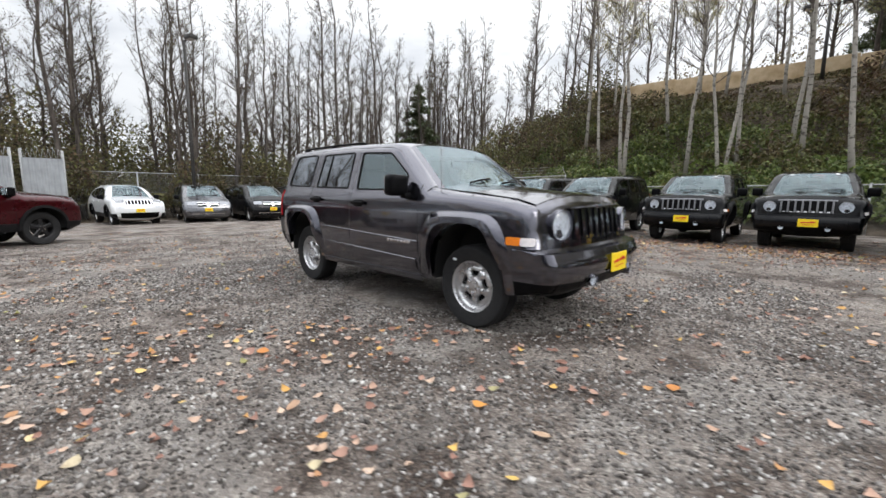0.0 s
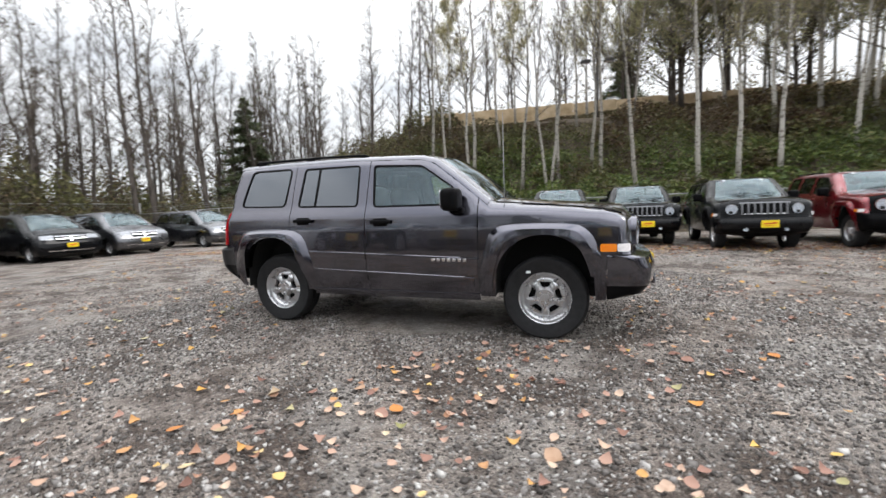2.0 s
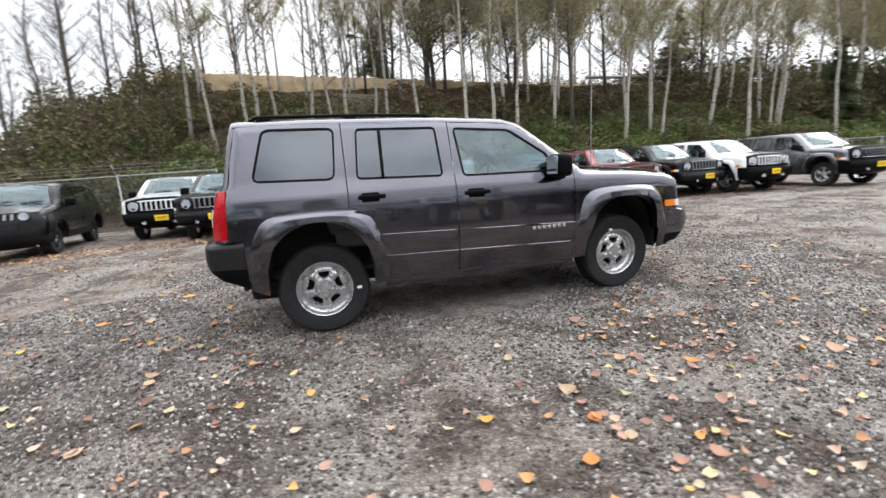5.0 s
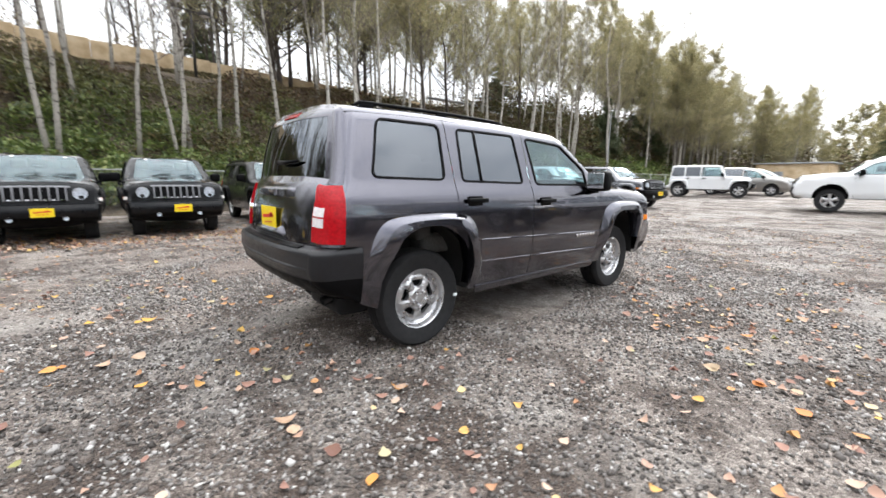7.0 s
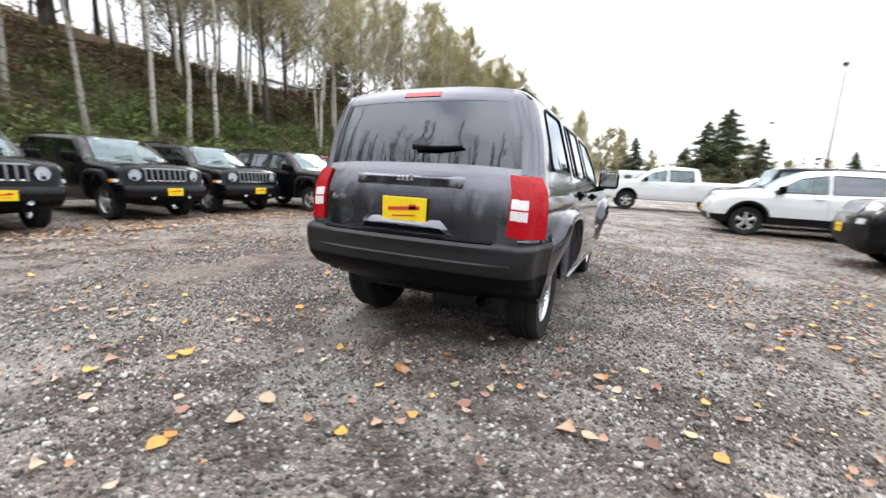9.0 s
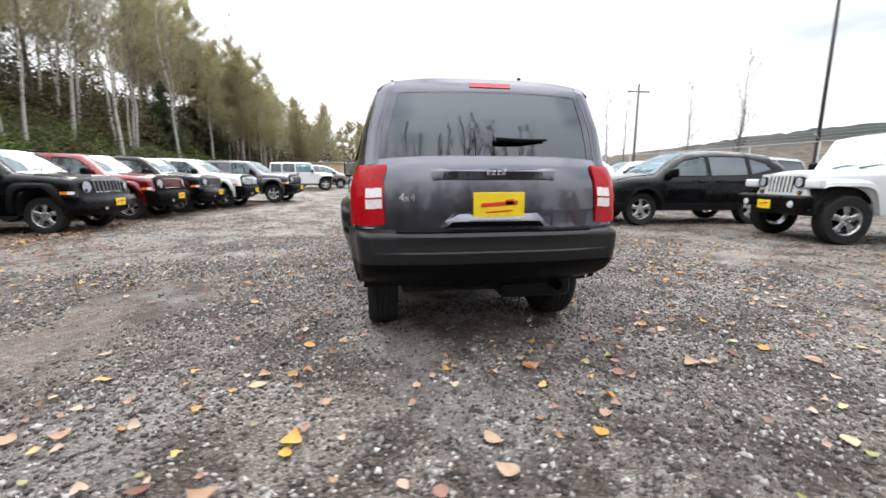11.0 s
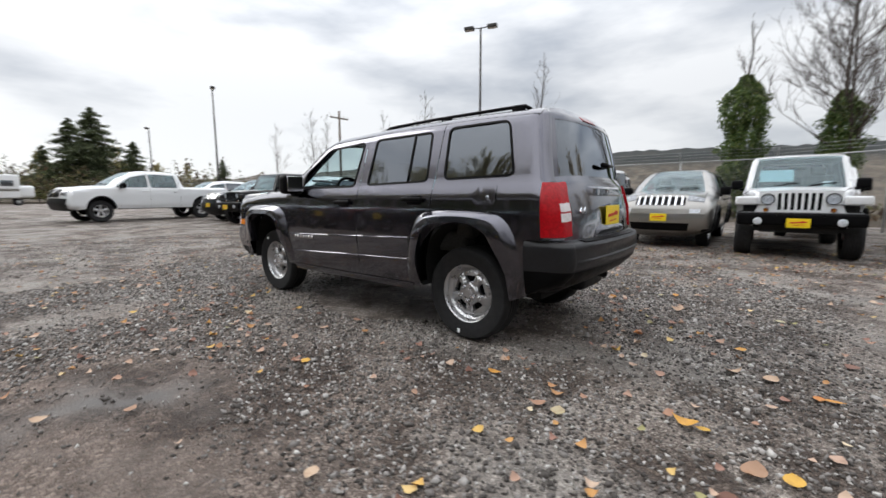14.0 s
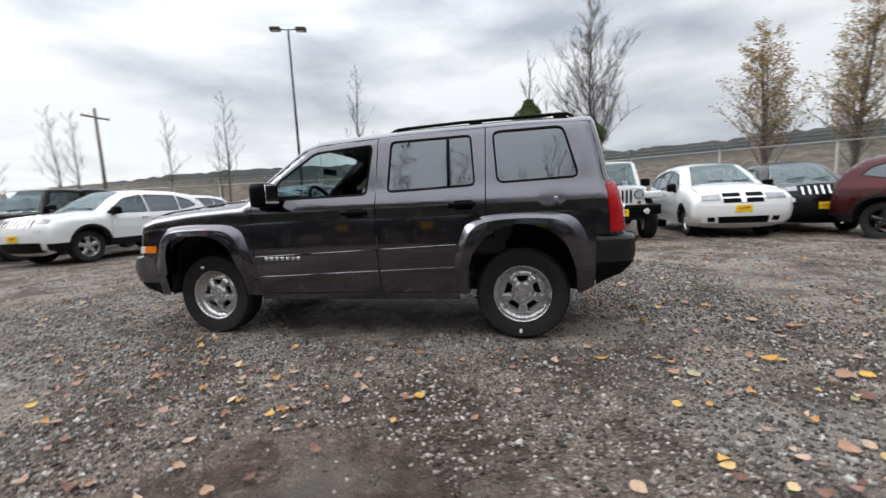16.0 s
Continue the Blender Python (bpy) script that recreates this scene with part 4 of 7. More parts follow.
        cu = bpy.data.curves.new("badge_letters", 'FONT')
        cu.body, cu.size, cu.extrude, cu.align_x = "4x4", .062, .004, 'CENTER'
        tmp = new("badge_letters", cu)
        me = bpy.data.meshes.new_from_object(tmp.evaluated_get(bpy.context.evaluated_depsgraph_get()))
        bpy.data.objects.remove(tmp)
        me.materials.clear()
        me.materials.append(CHROME)
        tb = part("badge_letters", me, CHROME, car, "chrome 4x4 letters")
        at_ = sh.at(22.1, .74, .012)
        tb.matrix_basis = Matrix.Translation(at_) @ Matrix.Rotation(radians(-90), 4, 'Z') @ Matrix.Rotation(radians(90), 4, 'X')
        # aerial
        mast = [(1.01, -.775, 1.03), (1.01, -.78, 1.1), (1.01, -.79, 1.84)]
        part("aerial", tubes("aerial", [(mast, [.012, .004, .003])], GRILLE_GREY, 6), GRILLE_GREY, car, "thin grey aerial mast")
        ex = lathe([(.032, 0), (.032, .22), (.027, .22), (.027, .0)], 18)
        ex.transform(Matrix.Translation((-1.93, -.47, .375)) @ Matrix.Rotation(radians(-90), 4, 'Z') @ Matrix.Rotation(radians(12), 4, 'X'))
        part("exhaust_pipe", ex, DARK_ALLOY, car, "dull dark exhaust tip")
        part("muffler", box(-1.72, -.35, .36, .3, .5, .16, .06, 3), DARK_CLADDING, car)
        part("fuel_door", thick_side(sh, rect(-1.62, -1.45, .985, 1.13), 1), paint_mat, car)
        part("fuel_lock", box(-1.563, sh.y(-1.56, 1.04) + .004, 1.04, .02, .006, .028, .004, 1), CHROME, car)
        # white delivery tags on the tyres
        for x, a in ((1.3175, 118), (-1.3175, 0)):
            part("tyre_tag", box(x + .255 * math.cos(radians(a)), -.81, .345 + .255 * math.sin(radians(a)), .035, .006, .02, .002, 1), PAPER, car, "small white tyre tag")
        part("tyre_tag", box(-1.30, .81, .085, .02, .006, .03, .002, 1), PAPER, car, "small white tyre tag")
        part("tyre_tag", box(1.35, .81, .60, .03, .006, .02, .002, 1), PAPER, car, "small white tyre tag")
    return car


def wrap_lamp(car, sh, side, off=.014, name="tail_lamp", mat=None, label="red tail lamp lens", s0=20.75, s1=22.87, j0=0, j1=13):
    """A tail lamp that runs round the rear corner in one piece."""
    bm = bmesh.new()
    rows = []
    for k in range(15):
        s_ = s0 + (s1 - s0) * k / 14
        o = sh.at(s_, side)
        front = -1.904 - .022 * (s_ - 20.75) / 2.12
        row = []
        for j in range(9):
            x = front + (o.x - front) * math.sin(j / 8 * math.pi / 2)
            y = sh.y(x, o.z)
            blend = (j / 8) ** 2
            row.append((x - off * blend, side * (y + off * (1 - blend * .6)), o.z))
        for j in range(1, 6):
            p = sh.at(s_, side * (1 - .07 * j / 5), off)
            row.append(tuple(p))
        rows.append([bm.verts.new(p) for p in row[j0:j1 + 1]])
    for a, b in zip(rows, rows[1:]):
        for j in range(len(a) - 1):
            bm.faces.new((a[j], a[j + 1], b[j + 1], b[j]) if side < 0 else (a[j + 1], a[j], b[j], b[j + 1]))
    bm.normal_update()
    if sum(f.normal.x * f.calc_area() for f in bm.faces) > 0:
        bmesh.ops.reverse_faces(bm, faces=bm.faces[:])
    return thicken(part(name, bm, mat or RED_LENS, car, label), .02)


def thick_box(sh, s0, s1, u0, u1, off):
    """A raised pad on the shell, closed at its edges."""
    bm = sh.strip(s0, s1, u0, u1, off, 10, 3)
    edge = [e for e in bm.edges if e.is_boundary]
    ext = bmesh.ops.extrude_edge_only(bm, edges=edge)
    mid = sum((v.co for v in bm.verts), Vector()) / len(bm.verts)
    n = (sh.at((s0 + s1) / 2, 0, 1) - sh.at((s0 + s1) / 2, 0, 0)).normalized()
    for v in ext["geom"]:
        if isinstance(v, bmesh.types.BMVert):
            v.co -= n * (off + .03)
    bmesh.ops.recalc_face_normals(bm, faces=bm.faces[:])
    return bm


def thick_side(sh, poly, side, off=.004):
    bm = sh.bend(sheet(rounded(poly, .03, 4), (), .05), side, off)
    return bm


MARKS = dict(bumper_top=3, hood_front=5, cowl=7, roof_front=9, roof_rear=12, glass_top=12.4, glass_low=14, gate_low=15)
BULGE = [.08, .09, .1, .1, .1, .09, .05, .06, .08, .05, .03, .03, .04, .07, .1, .1, .1, .1, .08]
CROSSOVER = dict(
    outline=[(1.95, .30), (2.12, .38), (2.17, .55), (2.16, .70), (2.12, .86), (2.02, 1.0), (1.6, 1.08), (1.05, 1.13), (.6, 1.43), (.25, 1.60), (-.4, 1.66),
             (-1.2, 1.64), (-1.75, 1.57), (-2.02, 1.38), (-2.15, 1.15), (-2.18, .78), (-2.22, .7), (-2.22, .5), (-2.05, .34)],
    bulge=BULGE, widths=[(.3, .86), (.5, .91), (.75, .93), (1.0, .915), (1.1, .87), (1.3, .80), (1.55, .68), (1.7, .6)], radius=.14, marks=MARKS,
    front_axle=1.35, rear_axle=-1.35, wheel_r=.365, rim_r=.225, tyre_w=.22, arch_r=.41, arch_top=.82, sill=.34, step=.1,
    windows=[dict(poly=[(-.12, 1.10), (.92, 1.10), (.40, 1.44), (-.12, 1.54)]), dict(poly=[(-1.1, 1.12), (-.2, 1.1), (-.2, 1.545), (-1.1, 1.52)], dark=True),
             dict(poly=[(-1.18, 1.13), (-1.72, 1.24), (-1.58, 1.38), (-1.18, 1.50)], dark=True)],
    shut_lines=[.86, -.16, -1.14], handle_z=.98, mirror=(.78, 1.16), seat_x=-.05, seat_z=.66, dash_z=1.03, clad_z=.50,
    flare="arc", flare_w=.055, flare_out=.03, bumper_mat=DARK_CLADDING, plate_s=2.5,
    patches=[("grille_panel", 4.05, 4.75, -.58, .58, .006, BLACK_PLASTIC), ("headlight", 4.45, 4.95, .62, .99, .012, HEADLAMP), ("lower_lamp", 3.1, 3.6, .68, .9, .008, REFLECTOR), ("tail_lamp", 13.9, 14.5, .62, .99, .012, RED_LENS)],
    bars=[("grille_bar", 4.02, 4.8, -.58, .58, 8, .3, .016, CHROME)])
OFFROAD = dict(
    outline=[(1.80, .48), (1.88, .52), (1.915, .60), (1.92, .68), (1.92, .74), (1.89, 1.12), (1.5, 1.17), (.80, 1.2), (.66, 1.52), (.56, 1.76), (.35, 1.805),
             (-.8, 1.82), (-1.85, 1.80), (-1.93, 1.70), (-1.98, 1.18), (-2.02, .68), (-2.16, .66), (-2.16, .5), (-1.95, .46)],
    bulge=[.02, .03, .04, .04, .02, .02, .03, .02, .02, .02, .02, .02, .02, .02, .02, .02, .03, .03, .02],
    widths=[(.3, .76), (.5, .79), (1.1, .80), (1.18, .775), (1.5, .73), (1.85, .67)], radius=.055, marks=MARKS,
    front_axle=1.45, rear_axle=-1.5, wheel_r=.395, rim_r=.235, tyre_w=.245, arch_r=.43, arch_top=.93, sill=.46, tuck=-.06, step=.1,
    windows=[dict(poly=[(-.36, 1.2), (.64, 1.2), (.47, 1.69), (-.36, 1.71)]), dict(poly=[(-1.16, 1.2), (-.46, 1.2), (-.46, 1.71), (-1.16, 1.71)], dark=True),
             dict(poly=[(-1.88, 1.2), (-1.26, 1.2), (-1.26, 1.71), (-1.82, 1.71)], dark=True)],
    shut_lines=[.74, -.41, -1.21], handle_z=1.08, handle_mat=BLACK_PLASTIC, mirror=(.66, 1.27), seat_x=-.25, seat_z=.8, dash_z=1.1,
    flare="poly", flare_out=.15, flare_reach=.86, taper=((.7, 1.2, .145),), flare_mat=PAINT["white"],
    flare_polys=[([(.93, .50), (1.03, .90), (1.12, 1.0), (1.25, 1.05), (1.72, 1.055), (1.90, 1.05), (1.955, .93)], [(1.0, .50), (1.08, .82), (1.16, .90), (1.28, .935), (1.68, .94), (1.86, .935), (1.90, .90)]),
                 ([(-1.97, .62), (-1.93, .93), (-1.84, 1.01), (-1.7, 1.04), (-1.25, 1.04), (-1.12, 1.0), (-1.02, .88), (-.95, .50)], [(-1.91, .62), (-1.86, .86), (-1.79, .92), (-1.68, .945), (-1.3, .945), (-1.2, .91), (-1.12, .82), (-1.03, .50)])],
    bumper_mat=BLACK_PLASTIC, plate_s=2.6, plate_off=.235, glass_u=.93, disc_turn=0,
    discs=[("headlight", 4.62, .80, .085, REFLECTOR), ("marker_lamp", 4.2, .84, .032, AMBER_LENS)],
    patches=[("grille_backing", 4.2, 4.9, -.60, .60, .004, BLACK_PLASTIC)])
SEVEN_SEAT = dict(
    outline=[(2.05, .26), (2.25, .34), (2.30, .52), (2.28, .70), (2.24, .85), (2.10, .96), (1.7, 1.06), (1.2, 1.12), (.72, 1.42), (.38, 1.6), (-.3, 1.68),
             (-1.2, 1.67), (-1.9, 1.6), (-2.08, 1.46), (-2.25, 1.1), (-2.3, .78), (-2.34, .7), (-2.34, .45), (-2.1, .3)],
    bulge=[.05, .06, .06, .06, .06, .06] + BULGE[6:], widths=[(.25, .85), (.5, .90), (.8, .915), (1.0, .90), (1.1, .86), (1.3, .79), (1.6, .67), (1.7, .62)], radius=.14, marks=MARKS,
    front_axle=1.445, rear_axle=-1.445, wheel_r=.355, rim_r=.215, tyre_w=.22, arch_r=.395, arch_top=.77, sill=.28, step=.1,
    windows=[dict(poly=[(-.1, 1.09), (1.05, 1.09), (.55, 1.43), (-.1, 1.56)]), dict(poly=[(-1.12, 1.11), (-.19, 1.09), (-.19, 1.565), (-1.12, 1.56)], dark=True),
             dict(poly=[(-1.2, 1.12), (-1.95, 1.2), (-1.82, 1.42), (-1.2, 1.55)], dark=True)],
    shut_lines=[.95, -.15, -1.16], handle_z=.96, mirror=(.92, 1.12), seat_x=.05, seat_z=.64, dash_z=1.02, plate_s=2.6,
    patches=[("grille_panel", 3.35, 4.6, -.46, .46, .008, BLACK_PLASTIC), ("headlight", 3.75, 4.5, .52, .96, .012, HEADLAMP), ("lower_intake", 1.0, 1.75, -.6, .6, .006, BLACK_PLASTIC), ("fog_lamp", 1.2, 1.7, .68, .85, .008, BLACK_PLASTIC), ("tail_lamp", 13.8, 14.8, .66, .99, .012, RED_LENS)],
    bars=[("grille_cross", 3.9, 4.08, -.46, .46, 1, 1.0, .02, CHROME), ("grille_cross", 3.35, 4.6, -.06, .06, 1, 1.0, .022, CHROME)])
VAN = dict(SEVEN_SEAT)
VAN.update(
    outline=[(2.2, .25), (2.38, .33), (2.43, .5), (2.40, .68), (2.34, .84), (2.2, .96), (1.85, 1.08), (1.45, 1.14), (.95, 1.45), (.55, 1.63), (0, 1.72),
             (-1.2, 1.72), (-2.15, 1.66), (-2.3, 1.56), (-2.45, 1.05), (-2.5, .72), (-2.54, .65), (-2.54, .4), (-2.3, .28)],
    widths=[(.25, .88), (.5, .95), (.8, .97), (1.0, .96), (1.1, .92), (1.3, .87), (1.6, .76), (1.75, .7)], front_axle=1.54, rear_axle=-1.54, wheel_r=.34, rim_r=.205,
    windows=[dict(poly=[(.12, 1.10), (1.25, 1.10), (.72, 1.46), (.12, 1.6)]), dict(poly=[(-1.12, 1.12), (.03, 1.10), (.03, 1.61), (-1.12, 1.61)], dark=True),
             dict(poly=[(-1.2, 1.12), (-2.2, 1.16), (-2.1, 1.55), (-1.2, 1.61)], dark=True)],
    shut_lines=[1.15, .075, -1.16], mirror=(1.12, 1.14), seat_x=.3, seat_z=.72, patches=[("grille_panel", 3.4, 4.4, -.5, .5, .008, BLACK_PLASTIC), ("headlight", 3.8, 4.7, .56, .97, .012, HEADLAMP), ("chrome_strip", 1.55, 1.68, -.8, .8, .012, CHROME), ("tail_lamp", 13.6, 14.6, .8, .99, .012, RED_LENS)],
    bars=[("grille_cross", 3.84, 3.98, -.5, .5, 1, 1.0, .02, CHROME), ("grille_cross", 3.4, 4.4, -.04, .04, 1, 1.0, .022, CHROME), ("grille_cross", 4.35, 4.45, -.52, .52, 1, 1.0, .02, CHROME)])
SMALL_SUV = dict(CROSSOVER)
SMALL_SUV.update(
    outline=[(1.8, .32), (1.98, .40), (2.02, .55), (2.0, .68), (1.97, .85), (1.9, 1.0), (1.4, 1.08), (.95, 1.13), (.7, 1.38), (.45, 1.56), (.1, 1.63),
             (-1.0, 1.64), (-1.75, 1.6), (-1.86, 1.5), (-1.95, 1.15), (-2.0, .75), (-2.05, .7), (-2.05, .45), (-1.85, .34)],
    widths=[(.3, .82), (.5, .87), (.75, .895), (1.0, .89), (1.1, .86), (1.3, .81), (1.55, .73), (1.7, .68)], radius=.1,
    front_axle=1.285, rear_axle=-1.285, wheel_r=.35, arch_r=.39, arch_top=.8,
    windows=[dict(poly=[(-.15, 1.12), (.78, 1.12), (.5, 1.42), (-.15, 1.51)]), dict(poly=[(-1.0, 1.12), (-.23, 1.12), (-.23, 1.52), (-1.0, 1.52)], dark=True),
             dict(poly=[(-1.1, 1.14), (-1.65, 1.16), (-1.55, 1.48), (-1.1, 1.5)], dark=True)],
    shut_lines=[.76, -.19, -1.05], mirror=(.72, 1.16), seat_x=-.1, discs=[("headlight", 4.4, .72, .09, REFLECTOR)], rim_mat=DARK_ALLOY,
    patches=[("grille_panel", 4.1, 4.8, -.56, .56, .006, BLACK_PLASTIC), ("tail_lamp", 13.9, 14.6, .74, .97, .012, RED_LENS)],
    bars=[("grille_bar", 4.08, 4.82, -.56, .56, 8, .4, .018, GRILLE_GREY)])
PICKUP = dict(
    outline=[(2.6, .45), (2.78, .5), (2.84, .68), (2.80, .84), (2.76, 1.0), (2.62, 1.17), (2.1, 1.25), (1.5, 1.30), (1.08, 1.6), (.74, 1.81), (.3, 1.9),
             (-.4, 1.9), (-.86, 1.85), (-.93, 1.76), (-1.02, 1.34), (-1.04, 1.3), (-2.78, 1.3), (-2.92, 1.27), (-2.96, .78), (-3.05, .74), (-3.05, .55), (-2.8, .48)],
    bulge=[.05, .08, .1, .1, .1, .08, .06, .05, .07, .05, .03, .03, .03, .03, .03, .0, .0, .02, .02, .02, .02, .02],
    widths=[(.4, .93), (.6, .99), (1.0, 1.0), (1.25, .98), (1.32, .93), (1.6, .84), (1.9, .72)], radius=.09,
    marks=dict(bumper_top=3, hood_front=5, cowl=7, roof_front=9, roof_rear=12, glass_top=13.05, glass_low=14, gate_low=18),
    front_axle=1.85, rear_axle=-1.75, wheel_r=.395, rim_r=.23, tyre_w=.26, arch_r=.46, arch_top=.95, sill=.48, step=.12,
    windows=[dict(poly=[(.32, 1.28), (1.38, 1.27), (.9, 1.62), (.32, 1.76)]), dict(poly=[(-.75, 1.28), (.22, 1.28), (.22, 1.77), (-.7, 1.76)])],
    shut_lines=[1.3, .27, -.84], panel_names=["fender", "door", "door", "bed_side"], handle_z=1.12, mirror=(1.2, 1.33), seat_x=.4, seat_z=.85, dash_z=1.2, bumper_mat=DARK_CLADDING, rear_glass_u=.8,
    patches=[("grille_panel", 3.2, 4.6, -.5, .5, .01, BLACK_PLASTIC), ("headlight", 3.6, 4.6, .62, .95, .012, HEADLAMP), ("tail_lamp", 16.9, 17.6, .86, .99, .012, RED_LENS)],
    bars=[("grille_cross", 3.2, 4.6, -.05, .05, 1, 1.0, .02, CHROME)])


def dressed(spec, **more):
    s = dict(spec)
    s.update(more)
    return s


def stand(car, x, y, heading, first):
    """Puts the first car of a kind down, or a copy of it."""
    m = Matrix.Translation((x, y, lot(x, y))) @ Matrix.Rotation(radians(heading), 4, 'Z')
    if first:
        car.matrix_basis = m
        return car
    return copy_thing(car, m)

# ---------- ground ----------
PUDDLE = (-.42, 2.66)
g = Nodes("wet_gravel", 0.8)
big = g.noise(0.35, 5)
mid_n = g.noise(1.5, 8, .68)
stone = g.voronoi(44)
stone_e = g.voronoi(44, out="Distance", feature='DISTANCE_TO_EDGE')
fine = g.voronoi(105)
fine_e = g.voronoi(105, out="Distance", feature='DISTANCE_TO_EDGE')
c1 = g.ramp(stone, (0.0, (0.05, 0.043, 0.038)), (0.4, (0.12, 0.105, 0.095)), (0.65, (0.20, 0.182, 0.168)), (0.85, (0.29, 0.27, 0.25)), (1.0, (0.42, 0.40, 0.375)))
c2 = g.ramp(fine, (0.0, (0.04, 0.033, 0.028)), (0.5, (0.11, 0.093, 0.083)), (1.0, (0.30, 0.275, 0.25)))
grit = g.mix(g.value(stone_e, 0.0, 0.14, 0.6, 0.0), g.mix(0.45, c1, c2), (0.032, 0.026, 0.022))
sand = g.mix(g.value(fine_e, 0.02, 0.18, 0.65, 0.0), c2, (0.032, 0.026, 0.022))
base_c = g.mix(g.value(g.noise(3.2, 6, .7), 0.50, 0.62, 0.0, 0.9), grit, sand)      # gaps darkened: occlusion between the stones is put into the colour
earth = g.mix(g.value(mid_n, 0.46, 0.56, 0.0, 0.9), g.mix(1.0, base_c, (2.55, 2.46, 2.38), 'MULTIPLY'), (0.28, 0.228, 0.20), 'MULTIPLY')
pale = g.mix(g.value(g.noise(0.9, 7, .62), 0.5, 0.60, 0.0, 0.55), earth, g.mix(1.0, base_c, (0.30, 0.285, 0.265), 'ADD'))
g.color(pale)
# a shallow wet hollow
dn = g.n.new("ShaderNodeVectorMath")
dn.operation = 'DISTANCE'
wob = g.n.new("ShaderNodeVectorMath")
wob.operation = 'MULTIPLY_ADD'
nv = g.n.new("ShaderNodeTexNoise")
nv.inputs["Scale"].default_value = 1.6
g.l.new(g.tc.outputs["Object"], nv.inputs["Vector"])
wob.inputs[1].default_value = (1.6, 1.6, 0)
g.l.new(nv.outputs["Color"], wob.inputs[0])
g.l.new(g.tc.outputs["Object"], wob.inputs[2])
g.l.new(wob.outputs[0], dn.inputs[0])
dn.inputs[1].default_value = (PUDDLE[0] + .8, PUDDLE[1] + .8, 0.02)
wet = g.value(dn.outputs["Value"], 0.06, 0.55, 0.95, 0.0)
# darker soil where the gravel has washed thin
dn2 = g.n.new("ShaderNodeVectorMath")
dn2.operation = 'DISTANCE'
g.l.new(wob.outputs[0], dn2.inputs[0])
dn2.inputs[1].default_value = (-.6 + .8, 3.1 + .8, 0.02)
soil = g.mix(g.value(dn2.outputs["Value"], 0.8, 2.3, 0.9, 0.0), pale, (0.70, 0.60, 0.55), 'MULTIPLY')
g.color(g.mix(wet, soil, (0.05, 0.043, 0.038)))
dry = g.value(big, 0.35, 0.65, 0.48, 0.82)
rmix = g.n.new("ShaderNodeMix")
g.l.new(wet, rmix.inputs[0]), g.l.new(dry, rmix.inputs[2])
rmix.inputs[3].default_value = 0.32
g.rough(rmix.outputs[0])
hgt = g.mix(0.35, g.value(stone_e, 0.0, 0.3, 0.0, 1.0), g.value(fine_e, 0.0, 0.3, 0.0, 1.0))
g.bump(hgt, 0.8, 0.02)
g.l.new(g.value(wet, 0.3, 1.0, 1.0, 0.06), g.b.inputs["Normal"].links[0].from_node.inputs["Strength"])
GRAVEL = g.m

b = Nodes("leaf_mould", 0.95)
b.color(b.ramp(b.noise(3, 8), (0.3, (0.035, 0.027, 0.017)), (0.5, (0.085, 0.062, 0.04)), (0.75, (0.13, 0.098, 0.065))))
b.bump(b.noise(9, 8), 1.0, 0.15)
UNDERGROWTH = b.m


def axis(fine_half, step, far, grow):
    out = [0.0]
    d = step
    while out[-1] < far:
        if out[-1] > fine_half:
            d *= grow
        out.append(out[-1] + d)
    return [-v for v in out[:0:-1]] + out


gx, gy = axis(26, 0.8, 2500, 1.35), axis(40, 0.8, 2500, 1.35)
gv, gf, gm = [], [], []
for y in gy:
    for x in gx:
        z = land(x, y)
        if y > 13.5:
            z += 0.5 * noise.noise((x * 0.22, y * 0.22, 0)) * smooth01((y - 13.5) / 4)
        gv.append((x, y, z))
W_ = len(gx)
for j in range(len(gy) - 1):
    for i in range(W_ - 1):
        gf.append((j * W_ + i, j * W_ + i + 1, (j + 1) * W_ + i + 1, (j + 1) * W_ + i))
        cx, cy = (gx[i] + gx[i + 1]) / 2, (gy[j] + gy[j + 1]) / 2
        gm.append(1 if cy > 13.2 or cy < -16.5 or cx < -20.8 or cx > 75 else 0)
ground = new("ground", raw("ground", gv, gf, [GRAVEL, UNDERGROWTH], True))
ground.data.polygons.foreach_set("material_index", gm)
tagged(ground, "grey-brown wet gravel lot with damp patches", "ground", kind="structure")


def island_mat(name, stops, rough=0.8, bump=0.0, through_=0.0, patch=None, high=None):
    p = Nodes(name, rough)
    c = p.ramp(p.island(), *stops)
    if patch:       # another plant takes over in places
        fac = p.value(p.noise(.28, 5, .65), .48, .60, 0, .85)
        if high:        # the drier upper slope belongs to it
            sep = p.n.new("ShaderNodeSeparateXYZ")
            p.l.new(p.tc.outputs["Object"], sep.inputs[0])
            fac = p.mix(1.0, fac, p.value(sep.outputs[2], *high, 0, .8), 'ADD')
        c = p.mix(fac, c, p.ramp(p.island(), *patch))
    p.color(c)
    if through_:
        tl, mx = p.n.new("ShaderNodeBsdfTranslucent"), p.n.new("ShaderNodeMixShader")
        mx.inputs[0].default_value = through_
        p.l.new(p.b.inputs["Base Color"].links[0].from_socket, tl.inputs[0])
        p.l.new(p.b.outputs[0], mx.inputs[1]), p.l.new(tl.outputs[0], mx.inputs[2]), p.l.new(mx.outputs[0], p.out.inputs[0])
    return p.m


